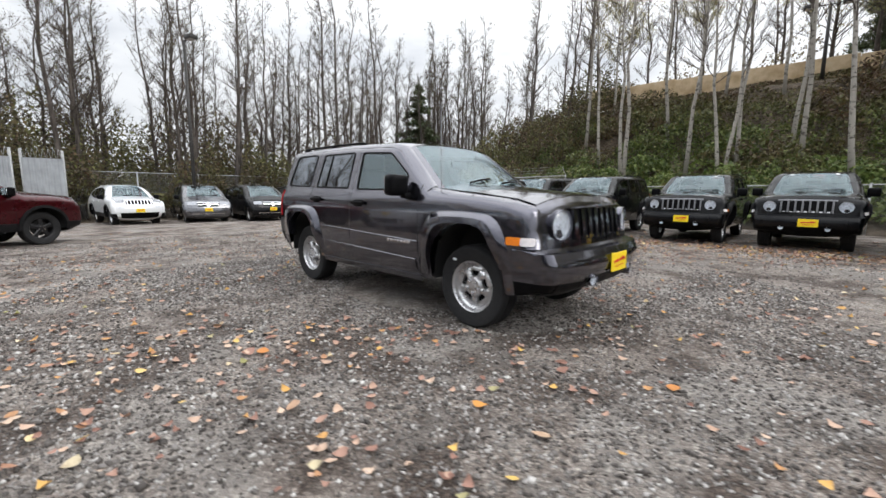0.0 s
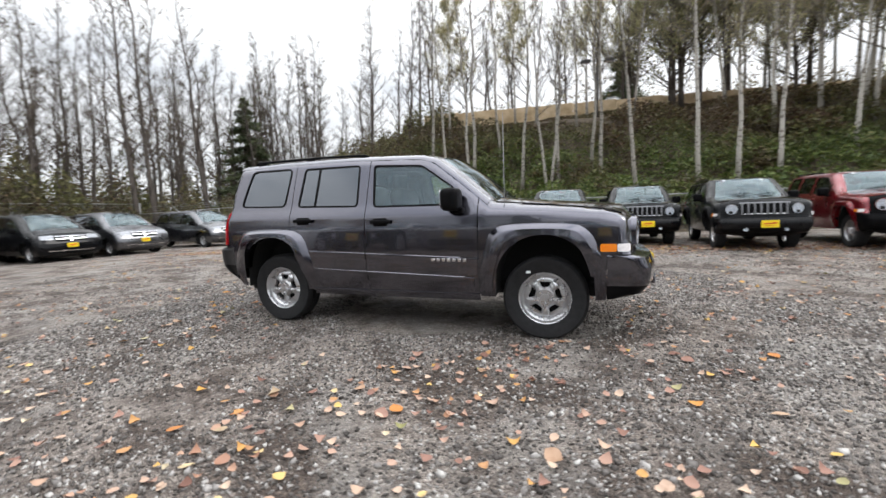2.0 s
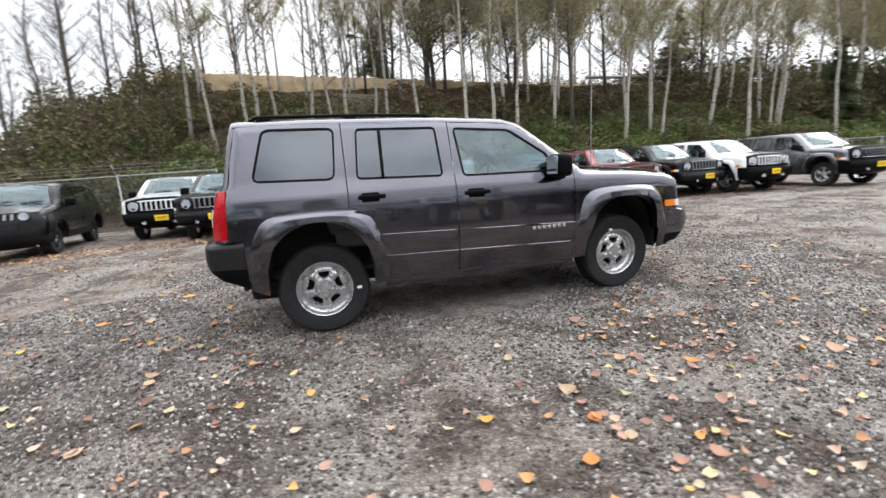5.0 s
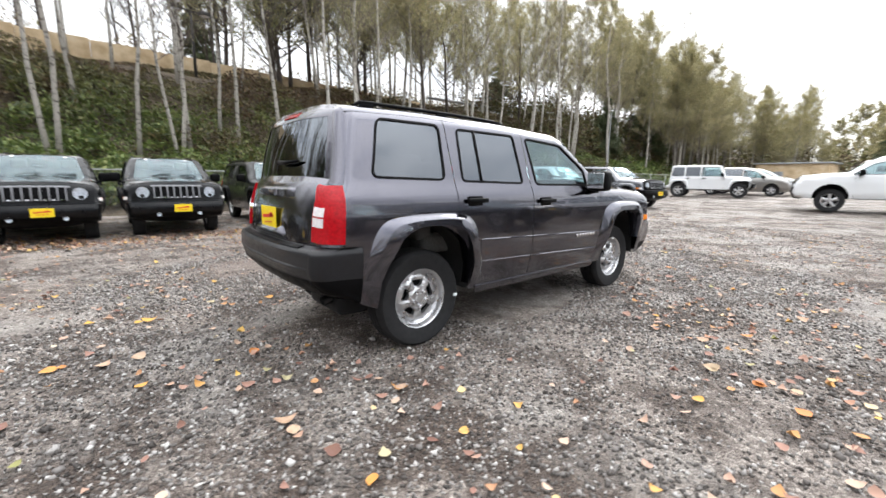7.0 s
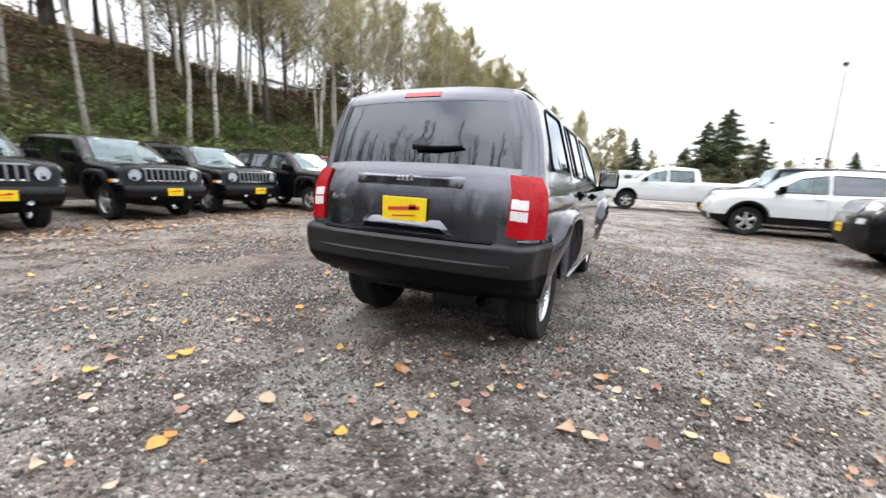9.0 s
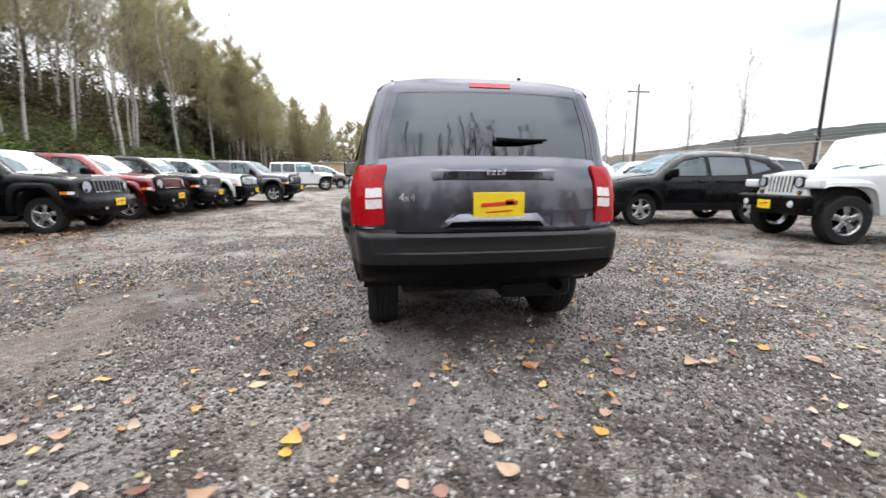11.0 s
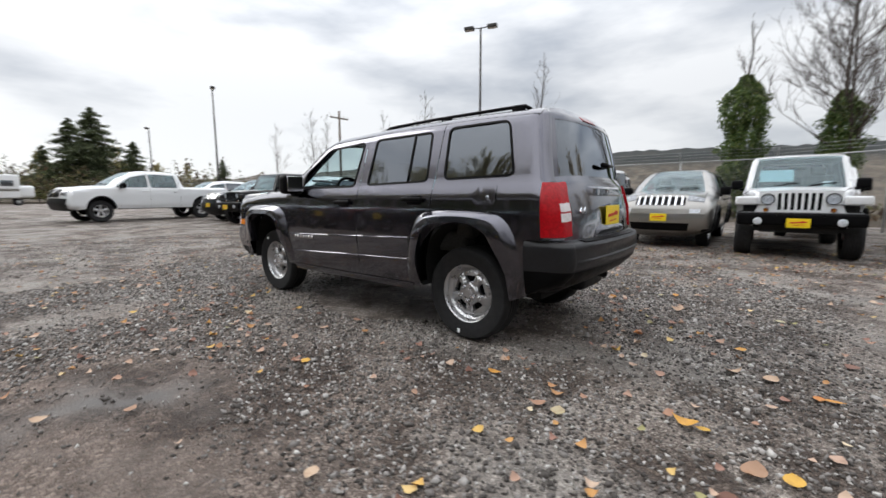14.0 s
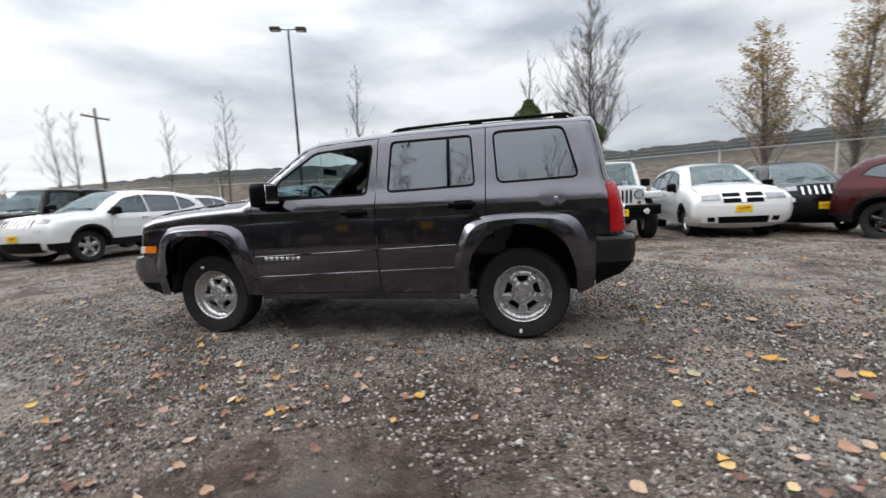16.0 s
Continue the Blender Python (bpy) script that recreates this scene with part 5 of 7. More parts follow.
rng = np.random.default_rng(7)
PEBBLE = island_mat("pebbles", [(0.0, (0.032, 0.026, 0.022)), (0.4, (0.095, 0.083, 0.075)), (0.75, (0.235, 0.217, 0.203)), (0.9, (0.40, 0.38, 0.36)), (1.0, (0.56, 0.54, 0.515))], 0.65)


def pebbles(count, r0, r1, size):
    """Crushed stones strewn between two radii, each a lopsided eight-sided lump."""
    octa = np.array([(1, 0, 0), (0, 1, 0), (-1, 0, 0), (0, -1, 0), (0, 0, .8), (0, 0, -.8)])
    tri = np.array([(0, 1, 4), (1, 2, 4), (2, 3, 4), (3, 0, 4), (1, 0, 5), (2, 1, 5), (3, 2, 5), (0, 3, 5)])
    a, r = rng.uniform(0, 2 * math.pi, count), np.sqrt(rng.uniform(r0 * r0, r1 * r1, count))
    x, y = r * np.cos(a) * 1.1, r * np.sin(a)
    pool = (np.hypot(x - PUDDLE[0], (y - PUDDLE[1]) * 1.2) < .7) & (rng.random(count) < .9)
    thin = np.array([noise.noise((u * .9, v * .9, 5)) for u, v in zip(x, y)]) < rng.normal(-.25, .2, count)      # washed-out places
    keep = ~(pool | thin)
    x, y = x[keep], y[keep]
    n = len(x)
    s = size * rng.uniform(.45, 1.0, n) * np.where(rng.random(n) < .06, 1.7, 1.0)
    q = rng.normal(0, 1, (n, 4))
    q /= np.linalg.norm(q, axis=1)[:, None]
    w, i, j, k = q.T
    R = np.stack([1 - 2 * (j * j + k * k), 2 * (i * j - k * w), 2 * (i * k + j * w), 2 * (i * j + k * w), 1 - 2 * (i * i + k * k), 2 * (j * k - i * w),
                  2 * (i * k - j * w), 2 * (j * k + i * w), 1 - 2 * (i * i + j * j)], -1).reshape(n, 3, 3)
    pts = octa[None] * (s[:, None] * rng.uniform(.55, 1.25, (n, 3)))[:, None, :] + rng.normal(0, .16, (n, 6, 3)) * s[:, None, None]
    pts = np.einsum('nij,nkj->nki', R, pts)
    pts[..., 2] *= .75
    pts += np.stack([x, y, np.array([lot(u, v) for u, v in zip(x, y)]) + s * .18], -1)[:, None, :]
    idx = (tri[None] + 6 * np.arange(n)[:, None, None]).reshape(-1)
    me = bpy.data.meshes.new("loose_stones")
    me.vertices.add(6 * n)
    me.vertices.foreach_set("co", pts.astype(np.float32).ravel())
    me.loops.add(24 * n)
    me.loops.foreach_set("vertex_index", idx.astype(np.int32))
    me.polygons.add(8 * n)
    me.polygons.foreach_set("loop_start", np.arange(0, 24 * n, 3, dtype=np.int32))
    me.polygons.foreach_set("loop_total", np.full(8 * n, 3, dtype=np.int32))
    me.materials.append(PEBBLE)
    me.update(calc_edges=True)
    return me


tagged(new("loose_stones", pebbles(105000, .9, 4.1, 0.0155)), "loose grey gravel stones lying on the lot", "gravel", kind="stuff")
tagged(new("loose_stones", pebbles(40000, 4.1, 8.5, 0.018)), "loose grey gravel stones further out on the lot", "gravel", kind="stuff")

# ---------- fallen leaves ----------
LEAF_COL = [(0.0, (0.15, 0.07, 0.05)), (0.2, (0.30, 0.165, 0.125)), (0.4, (0.42, 0.27, 0.20)), (0.6, (0.55, 0.41, 0.31)), (0.74, (0.34, 0.18, 0.115)), (0.87, (0.52, 0.28, 0.09)), (0.92, (0.60, 0.40, 0.11)), (0.96, (0.60, 0.50, 0.36)), (1.0, (0.25, 0.24, 0.09))]


def leaf_shape(s, curl, n=7):
    """A pointed leaf with a folded midrib."""
    v, f = [], []
    for k in range(n + 1):
        t = k / n
        w = 0.42 * math.sin(math.pi * t ** 0.8) * (1 - 0.25 * t)
        z = curl * (t - 0.5) ** 2 * 2.0
        v += [((t - .5) * s, -w * s, (z + 0.10 * w) * s), ((t - .5) * s, 0, (z - .02) * s), ((t - .5) * s, w * s, (z + 0.12 * w) * s)]
    for k in range(n):
        for j in (0, 1):
            f.append((k * 3 + j, k * 3 + j + 1, k * 3 + j + 4, k * 3 + j + 3))
    return v, f


def obj_leaf_mat():
    p = Nodes("fallen_leaf", 0.7)
    p.color(p.mix(p.value(p.noise(26, 5), 0.45, 0.7, 0, .5), p.ramp(p.random(), *LEAF_COL), (0.16, 0.075, 0.04)))
    p.bump(p.noise(90, 3), .4, .003)
    return p.m


litter = tagged(new("fallen_leaves"), "yellow, brown and reddish fallen leaves scattered on gravel", "leaves", kind="stuff")
leaf_meshes = []
LEAF_M = obj_leaf_mat()
for k in range(6):
    v, f = leaf_shape(0.07 + 0.012 * (k % 3), (0.1, 0.3, 0.05, 0.4, 0.18, 0.5)[k])
    leaf_meshes.append(raw("leaf", v, f, LEAF_M, True))


def drop_leaf(x, y, k, turn, s, meshes=None):
    ob = new("leaf", (meshes or leaf_meshes)[k % 6])
    ob.parent = litter
    ob.matrix_basis = Matrix.Translation((x, y, lot(x, y) + 0.017)) @ Matrix.Rotation(turn, 4, 'Z') @ Matrix.Rotation(rng.normal(0, .16), 4, 'X') @ Matrix.Scale(s, 4)


def single_leaf_mat(name, stops):
    p = Nodes(name, 0.65)
    p.color(p.mix(p.value(p.noise(26, 5), 0.5, 0.75, 0, .45), p.ramp(p.random(), *stops), (0.24, 0.10, 0.04)))
    p.bump(p.noise(90, 3), .4, .003)
    return p.m


def leaf_set(mat):
    out = []
    for k in range(6):
        v, f = leaf_shape(0.078 + 0.012 * (k % 3), (0.1, 0.3, 0.05, 0.4, 0.18, 0.5)[k])
        out.append(raw("leaf", v, f, mat, True))
    return out


# fresh orange and yellow leaves, then the tan ones among them
ORANGE = [(-2.84, 1.05), (-3.15, 1.25), (-3.33, .35), (-2.28, -.15), (-2.91, -.23), (-1.8, -1.18), (-2.28, -1.70), (.68, -2.19), (-.34, -2.68), (-.63, -2.29), (-.16, -2.46),
          (-2.77, 1.04), (-3.27, .36), (-1.8, 1.12), (2.85, -.79), (2.19, -1.7), (-.77, 1.73)]
TAN = [(.99, -1.54), (.34, -2.0), (2.55, -1.71), (.14, -2.83), (-1.58, -2.62), (-.14, -2.2), (-.1, -2.62), (1.52, -2.38), (-2.46, -1.84), (-1.79, -1.17), (-2.4, -1.19), (-2.4, -1.09),
       (-.12, -2.22), (-2.6, 2.18), (-2.27, 1.3), (-2.16, 1.3), (-1.73, 2.32), (-2.9, .23), (-.62, 2.6), (-3.07, .23), (-3.13, -1.2), (-.41, 2.9), (-.71, 1.76), (-3.03, 1.28)]
KINDS = [(ORANGE, leaf_set(single_leaf_mat("orange_leaf", [(0, (.46, .17, .045)), (.5, (.55, .26, .06)), (1, (.60, .37, .06))]))),
         (TAN, leaf_set(single_leaf_mat("tan_leaf", [(0, (.40, .25, .16)), (.5, (.50, .37, .26)), (.8, (.30, .14, .09)), (1, (.46, .43, .27))])))]
for spots_, meshes_ in KINDS:
    for k, (x, y) in enumerate(spots_):
        drop_leaf(x, y, k, k * 1.7, (.85, 1.0, .92, 1.12)[k % 4], meshes_)
n = 0
while n < 190:
    a, r = rng.uniform(0, 2 * math.pi), rng.uniform(1.0, 5.4)
    x, y = r * math.cos(a) * 1.1, r * math.sin(a)
    if noise.noise((x * .45, y * .45, 3)) + rng.normal(0, .25) < -.05 or (abs(x) < 1.9 and abs(y) < .75) or (y > .4 and rng.random() < .55):
        continue
    drop_leaf(x, y, int(rng.integers(6)), rng.uniform(0, 6.3), rng.uniform(.45, 1.1))
    n += 1
LITTER = island_mat("leaf_litter", LEAF_COL, 0.8)


def scatter_leaves(count, where, size, mat, name, n=3):
    v, f = [], []
    for k in range(count):
        x, y, z, up = where()
        lv, lf = leaf_shape(size * rng.uniform(.6, 1.25), rng.uniform(.1, .9), n)
        M = Matrix.Translation((x, y, z)) @ Matrix.Rotation(rng.uniform(0, 6.3), 4, 'Z') @ Matrix.Rotation(rng.normal(0, up), 4, 'X') @ Matrix.Rotation(rng.normal(0, up), 4, 'Y')
        o = len(v)
        v.extend([tuple(M @ Vector(p)) for p in lv])
        f.extend([tuple(i + o for i in q) for q in lf])
    return raw(name, v, f, mat, True)


def far_leaf():
    while True:
        if rng.random() < .35:
            x, y = rng.uniform(-14, 14), rng.normal(6.6, 1.4)      # drift along the row of cars
        elif rng.random() < .35:
            x, y = rng.uniform(-11, 8), rng.normal(-6.5, 2.0)
        else:
            a, r = rng.uniform(0, 2 * math.pi), rng.uniform(1.5, 12)
            x, y = r * math.cos(a), r * math.sin(a)
        if abs(y) < 13 and noise.noise((x * .45, y * .45, 3)) + rng.normal(0, .25) > -.1 and not (abs(x) < 1.9 and abs(y) < .7):
            return x, y, lot(x, y) + .017, .16


def drift_leaf():
    x = rng.uniform(-12, 14)
    y = 6.35 + .12 * math.sin(x) + abs(rng.normal(0, .8)) - .05 * abs(x - 3)
    return x, y, lot(x, y) + .017, .2


drift = new("leaf_drift", scatter_leaves(3500, drift_leaf, .07, LITTER, "leaf_drift", 4))
drift.parent = litter
drift["kind"] = "stuff"
rest = new("leaf_litter", scatter_leaves(9000, far_leaf, .058, LITTER, "leaf_litter", 5))
rest.parent = litter
rest["kind"] = "stuff"

# ---------- vehicles on the lot ----------
hero = boxy_suv(PAINT["granite"], "dark granite grey boxy car with silver wheels, standing alone on gravel", True, group="")
black = boxy_suv(PAINT["black"], "black boxy car with yellow plate card, parked in a row", slots=GRILLE_GREY)
for k, (x, y, h) in enumerate(((-3.8, 8.75, -90), (-1.74, 8.76, -91), (.80, 9.24, -89), (2.97, 9.36, -90), (5.12, 8.1, -92), (9.45, 7.65, -92))):
    stand(black, x, y, h, k == 0)
stand(boxy_suv(PAINT["red"], "dark red boxy car with yellow plate card, parked in a row"), 7.5, 7.95, -92, True)
white = boxy_suv(PAINT["white"], "white boxy car with black bumper and yellow plate card")
stand(white, -5.5, 10.1, -86, True)
stand(white, 11.2, 7.05, -93, False)
stand(boxy_suv(PAINT["charcoal"], "charcoal boxy car with silver wheels at the row's end"), 13.6, 5.9, -97, True)

G = "parked cars round the lot"
ren, _ = build_car("small_suv_car", "black small boxy suv with round lamps, parked nose out", "car", SMALL_SUV, PAINT["black"], G)
stand(ren, -8.2, 8.45, -80, True)
ch_w, _ = build_car("crossover_car", "white crossover with black cladding and slotted grille", "car", dressed(CROSSOVER, hood_mat=PAINT["white"], bumper_mat=PAINT["white"], patches=CROSSOVER["patches"] + [("lower_grille", .5, 1.9, -.85, .85, .006, BLACK_PLASTIC)]), PAINT["white"], G)
stand(ch_w, -19.3, .05, 4, True)
stand(ch_w, 9.2, -5.1, 88, False)
ch_g, _ = build_car("crossover_car", "grey-brown crossover with black cladding and yellow plate card", "car", dressed(CROSSOVER, clad_z=.4, bumper_mat=PAINT["grey"], patches=CROSSOVER["patches"] + [("lower_grille", .9, 1.8, -.7, .7, .006, BLACK_PLASTIC)]), PAINT["grey"], G)
stand(ch_g, -1.2, -8.35, 90, True)
ch_r, _ = build_car("crossover_car", "dark red crossover with black wheels and cladding", "car", dressed(CROSSOVER, rim_mat=DARK_ALLOY), PAINT["maroon"], G)
stand(ch_r, -9.2, -4.5, 119, True)
ch_b, _ = build_car("crossover_car", "black crossover with slotted grille and yellow plate card", "car", CROSSOVER, PAINT["black"], G)
stand(ch_b, 4.75, -6.6, 86, True)
stand(ch_b, -8.0, -8.6, 80, False)
WR = dressed(OFFROAD, bars=[("grille_bar", 4.18, 4.92, -.66, .66, 8, .42, .016, PAINT["white"])])
wr, _ = build_car("offroad_car", "white boxy four-door off-road car with black bumpers and white fender flares", "car", WR, PAINT["white"], G)


def offroad_front(car, wing):
    """The separate beam bumper with its lamps and hooks, and the dark bay behind it."""
    part("bumper_beam", box(2.06, 0, .67, .16, 1.62, .21, .045, 3), BLACK_PLASTIC, car, "black plastic beam bumper")
    # lighter grey strip paints in the highlight along the beam's upper edge
    part("bumper_top", box(2.05, 0, .778, .11, 1.5, .014, .006, 2), GRILLE_GREY, car, "grey strip standing for the highlight on the bumper's top")
    part("valance", box(1.86, 0, .55, .3, 1.0, .2, .03, 2), DARK_LINER, car)
    for sg in (-1, 1):
        lamp = lathe([(.055, -.02), (.06, .0), (.05, .012), (0, .016)], 20)
        lamp.transform(Matrix.Translation((2.14, sg * .52, .635)) @ Matrix.Rotation(radians(-90), 4, 'Z'))
        part("fog_lamp", lamp, REFLECTOR, car, "round fog lamp")
        part("tow_hook", box(2.10, sg * .30, .745, .10, .035, .06, .014, 2), BLACK_PLASTIC, car)
        part("flare_face", box(1.925, sg * .695, .975, .10, .32, .145, .035, 3), wing, car)
        part("inner_wing", box(1.5, sg * .60, .80, .75, .18, .32, .04, 2), DARK_LINER, car)


offroad_front(wr, PAINT["white"])
for y_, w_, h_, m_ in ((-.3, .5, .24, BLUE_PAPER), (.42, .12, .1, PAPER)):
    card = part("window_card", box(0, 0, 0, .004, w_, h_, .001, 1), m_, wr, "paper sheet behind the windshield")
    card.matrix_basis = Matrix.Translation((.67 if h_ > .12 else .735, y_, 1.43 if h_ > .12 else 1.27)) @ Matrix.Rotation(radians(-24), 4, 'Y')
stand(wr, -3.3, -7.72, 91, True)
stand(wr, 1.56, -8.3, 79, False)
stand(wr, 24.6, 5.6, -78, False)
stand(wr, -3.9, -12.3, 90, False)
stand(wr, 2.2, -13.0, 95, False)
jr, _ = build_car("crossover_van", "white seven-seat crossover with crossed grille and yellow card", "car", SEVEN_SEAT, PAINT["white"], G)
stand(jr, -5.85, -7.95, 86, True)
van, _ = build_car("minivan", "dark grey minivan with chrome crossed grille", "minivan", VAN, PAINT["charcoal"], G)
for k, (x, y, h) in enumerate(((-18.9, 2.9, -8), (-17.2, 7.4, -8), (-16.3, 10.8, -10))):
    stand(van, x, y, h, k == 0)
vs, _ = build_car("minivan", "silver minivan with chrome crossed grille", "minivan", VAN, PAINT["grey"], G)
for k, (x, y, h) in enumerate(((28.5, 5.0, -82), (-20.3, 5.7, -6), (31.5, 5.2, -80))):
    stand(vs, x, y, h, k == 0)
vb, _ = build_car("minivan", "black minivan with chrome crossed grille", "minivan", VAN, PAINT["black"], G)
for k, (x, y, h) in enumerate(((-17.6, 5.1, -6), (-19.6, 9.0, -8))):
    stand(vb, x, y, h, k == 0)
pk, _ = build_car("pickup_truck", "white crew-cab pickup truck with chrome wheels", "pickup truck", PICKUP, PAINT["white"], G)
stand(pk, 17.1, -2.4, 98, True)
stand(jr, 20.5, -6.5, 95, False)
wrb, _ = build_car("offroad_car", "black boxy off-road car with round lamps", "car", dressed(OFFROAD, flare_mat=DARK_CLADDING, bars=[("grille_bar", 4.18, 4.92, -.66, .66, 8, .42, .016, PAINT["black"])]), PAINT["black"], G)
offroad_front(wrb, DARK_CLADDING)
stand(wrb, 11.75, -5.35, 92, True)
stand(ch_b, 14.2, -5.8, 95, False)
stand(jr, 12.6, -10.5, 92, False)
stand(vs, 8.5, -11.5, 90, False)

# ---------- fences ----------
GALV = plain("galvanised_steel", (0.36, 0.365, 0.365), 0.5, 0.4, 0.2, 8, 0.05)
link = Nodes("chain_link", 0.6, 0.3, (0.22, 0.23, 0.23))
sx = link.n.new("ShaderNodeSeparateXYZ")
link.l.new(link.tc.outputs["UV"], sx.inputs[0])


def stripes(sign):
    add = link.n.new("ShaderNodeMath")
    add.operation = 'ADD' if sign > 0 else 'SUBTRACT'
    link.l.new(sx.outputs[0], add.inputs[0]), link.l.new(sx.outputs[1], add.inputs[1])
    md = link.n.new("ShaderNodeMath")
    md.operation = 'PINGPONG'
    md.inputs[1].default_value = 0.036
    link.l.new(add.outputs[0], md.inputs[0])
    lt = link.n.new("ShaderNodeMath")
    lt.operation = 'LESS_THAN'
    lt.inputs[1].default_value = 0.0022
    link.l.new(md.outputs[0], lt.inputs[0])
    return lt.outputs[0]


mxm = link.n.new("ShaderNodeMath")
mxm.operation = 'MAXIMUM'
link.l.new(stripes(1), mxm.inputs[0]), link.l.new(stripes(-1), mxm.inputs[1])
link.l.new(mxm.outputs[0], link.b.inputs["Alpha"])
CHAIN = link.m


def fence(label, p0, p1, h=2.3, arms=True, step=3.0):
    """Chain-link fence on steel posts, with a top rail and barbed wire on slanted arms."""
    f = tagged(new("chain_link_fence"), label, "fence", "fences round the lot")
    a, b_ = Vector((*p0, 0)), Vector((*p1, 0))
    L = (b_ - a).length
    d = (b_ - a) / L
    n = max(1, round(L / step))
    pts = [a + d * (L * k / n) for k in range(n + 1)]
    for p in pts:
        p.z = land(p.x, p.y)
    post = tubes("post", [([(0, 0, -.2), (0, 0, h)], .032), ([(0, 0, h), (0, 0, h + .03)], [.04, .015])], GALV, 8)
    out = Vector((-d.y, d.x, 0))
    for p in pts:
        o = part("post", post, GALV, f)
        o.location = p
    up = Vector((0, 0, 1))
    part("top_rail", tubes("top_rail", [([p + up * (h - .03) for p in pts], .022)], GALV, 6), GALV, f)
    bm = bmesh.new()
    uv = bm.loops.layers.uv.new()
    lo, hi = [bm.verts.new(p + up * .03) for p in pts], [bm.verts.new(p + up * (h - .03)) for p in pts]
    for k in range(n):
        fc = bm.faces.new((lo[k], lo[k + 1], hi[k + 1], hi[k]))
        for lp, (u, v) in zip(fc.loops, ((k, 0), (k + 1, 0), (k + 1, 1), (k, 1))):
            lp[uv].uv = (u * L / n, v * h)
    part("wire_mesh", bm, CHAIN, f, "galvanised diamond wire mesh")
    if arms:
        arm = tubes("arm", [([(0, 0, h), tuple(out * .3 + up * (h + .32))], .016)], GALV, 5)
        for p in pts:
            o = part("arm", arm, GALV, f)
            o.location = p
        for j in (.35, .68, 1.0):
            part("barbed_wire", tubes("barbed_wire", [([p + out * .3 * j + up * (h + .32 * j) for p in pts], .0035)], GALV, 4), GALV, f)
    return f


fence("tall chain-link fence with steel posts before the brambles", (-23.6, 12.9), (-23.6, -1.6), 2.5, False)
fence("chain-link fence with barbed wire at the foot of the bank", (-5.0, 12.9), (-23.6, 12.9), 1.9, True)
fence("low chain-link fence behind the row of cars", (55, 13.2), (-5.0, 12.9), 1.4, False)
fence("chain-link fence with barbed wire along the lot's far side", (-3.0, -15.7), (60, -16.4), 2.4, True)
fence("chain-link fence with barbed wire beside the gate", (-20.7, -4.6), (-3.0, -15.7), 2.4, True)

# sheet-metal gate with coiled wire
SHEET_METAL = plain("grey_sheet_metal", (0.36, 0.38, 0.40), 0.5, 0.5, 0.15, 3, 0.05)
gate = tagged(new("metal_gate"), "grey corrugated sheet-metal gate topped with coiled wire", "gate")
for y0, y1, xx in ((-4.4, -3.3, -20.2), (-3.0, -1.75, -20.4)):
    bm = bmesh.new()
    cols = [(xx + (.025 if k % 4 in (1, 2) else 0), y0 + (y1 - y0) * k / 28) for k in range(29)]
    z0 = land(xx, y0)
    lo, hi = [bm.verts.new((x, y, z0 + .1)) for x, y in cols], [bm.verts.new((x, y, z0 + 2.75)) for x, y in cols]
    for k in range(28):
        bm.faces.new((lo[k], lo[k + 1], hi[k + 1], hi[k]))
    thicken(part("gate_leaf", bm, SHEET_METAL, gate, "corrugated sheet-metal leaf", False), .01)
    for y in (y0, y1):
        part("gate_post", tubes("gate_post", [([(xx - .05, y, z0 - .2), (xx - .05, y, z0 + 3.1)], .05)], GALV, 8), GALV, gate)
    coil = [(xx + .16 * math.cos(t * 1.0), y0 + (y1 - y0) * t / 50, z0 + 2.95 + .18 * math.sin(t * 1.0)) for t in np.arange(0, 50, .5)]
    part("wire_coil", tubes("wire_coil", [(coil, .008)], GALV, 4), GALV, gate)

# ---------- lamp posts and poles ----------
POLE = plain("dark_bronze_pole", (0.05, 0.047, 0.045), 0.5, 0.4, 0.2, 4, 0.03)


def lamp_post(x, y, h, heads, turn, label, foot=True):
    """A square-headed lot lamp on a tall round pole; z of the top is h."""
    z0 = land(x, y)
    lp = tagged(new("street_lamp"), label, "street lamp", "lamp posts")
    lp.location = (x, y, z0)
    H = h - z0
    part("pole", tubes("pole", [([(0, 0, 0), (0, 0, H * .5), (0, 0, H)], [.095, .08, .06])], POLE, 10), POLE, lp)
    if foot:
        part("base", lathe_z([(.0, .0), (.24, 0), (.24, .55), (.2, .6), (0, .6)]), plain_concrete, lp, "round concrete foot")
    for k in range(heads):
        a = radians(turn) + k * math.pi
        dx, dy = math.cos(a), math.sin(a)
        part("arm", tubes("arm", [([(0, 0, H - .05), (dx * .45, dy * .45, H)], .03)], POLE, 6), POLE, lp)
        hd = box(0, 0, 0, .62, .4, .2, .05, 2)
        hd.transform(Matrix.Translation((dx * .75, dy * .75, H)) @ Matrix.Rotation(a, 4, 'Z'))
        hd_ob = part("lamp_head", hd, POLE, lp, "dark box lamp head")
        ln = box(0, 0, 0, .46, .3, .02, .005, 1)
        ln.transform(Matrix.Translation((dx * .75, dy * .75, H - .105)) @ Matrix.Rotation(a, 4, 'Z'))
        part("lens", ln, WHITE_LENS, hd_ob)
    return lp


def lathe_z(profile, steps=18):
    bm = lathe(profile, steps)
    bm.transform(Matrix.Rotation(radians(90), 4, 'X'))
    bmesh.ops.recalc_face_normals(bm, faces=bm.faces[:])
    return bm


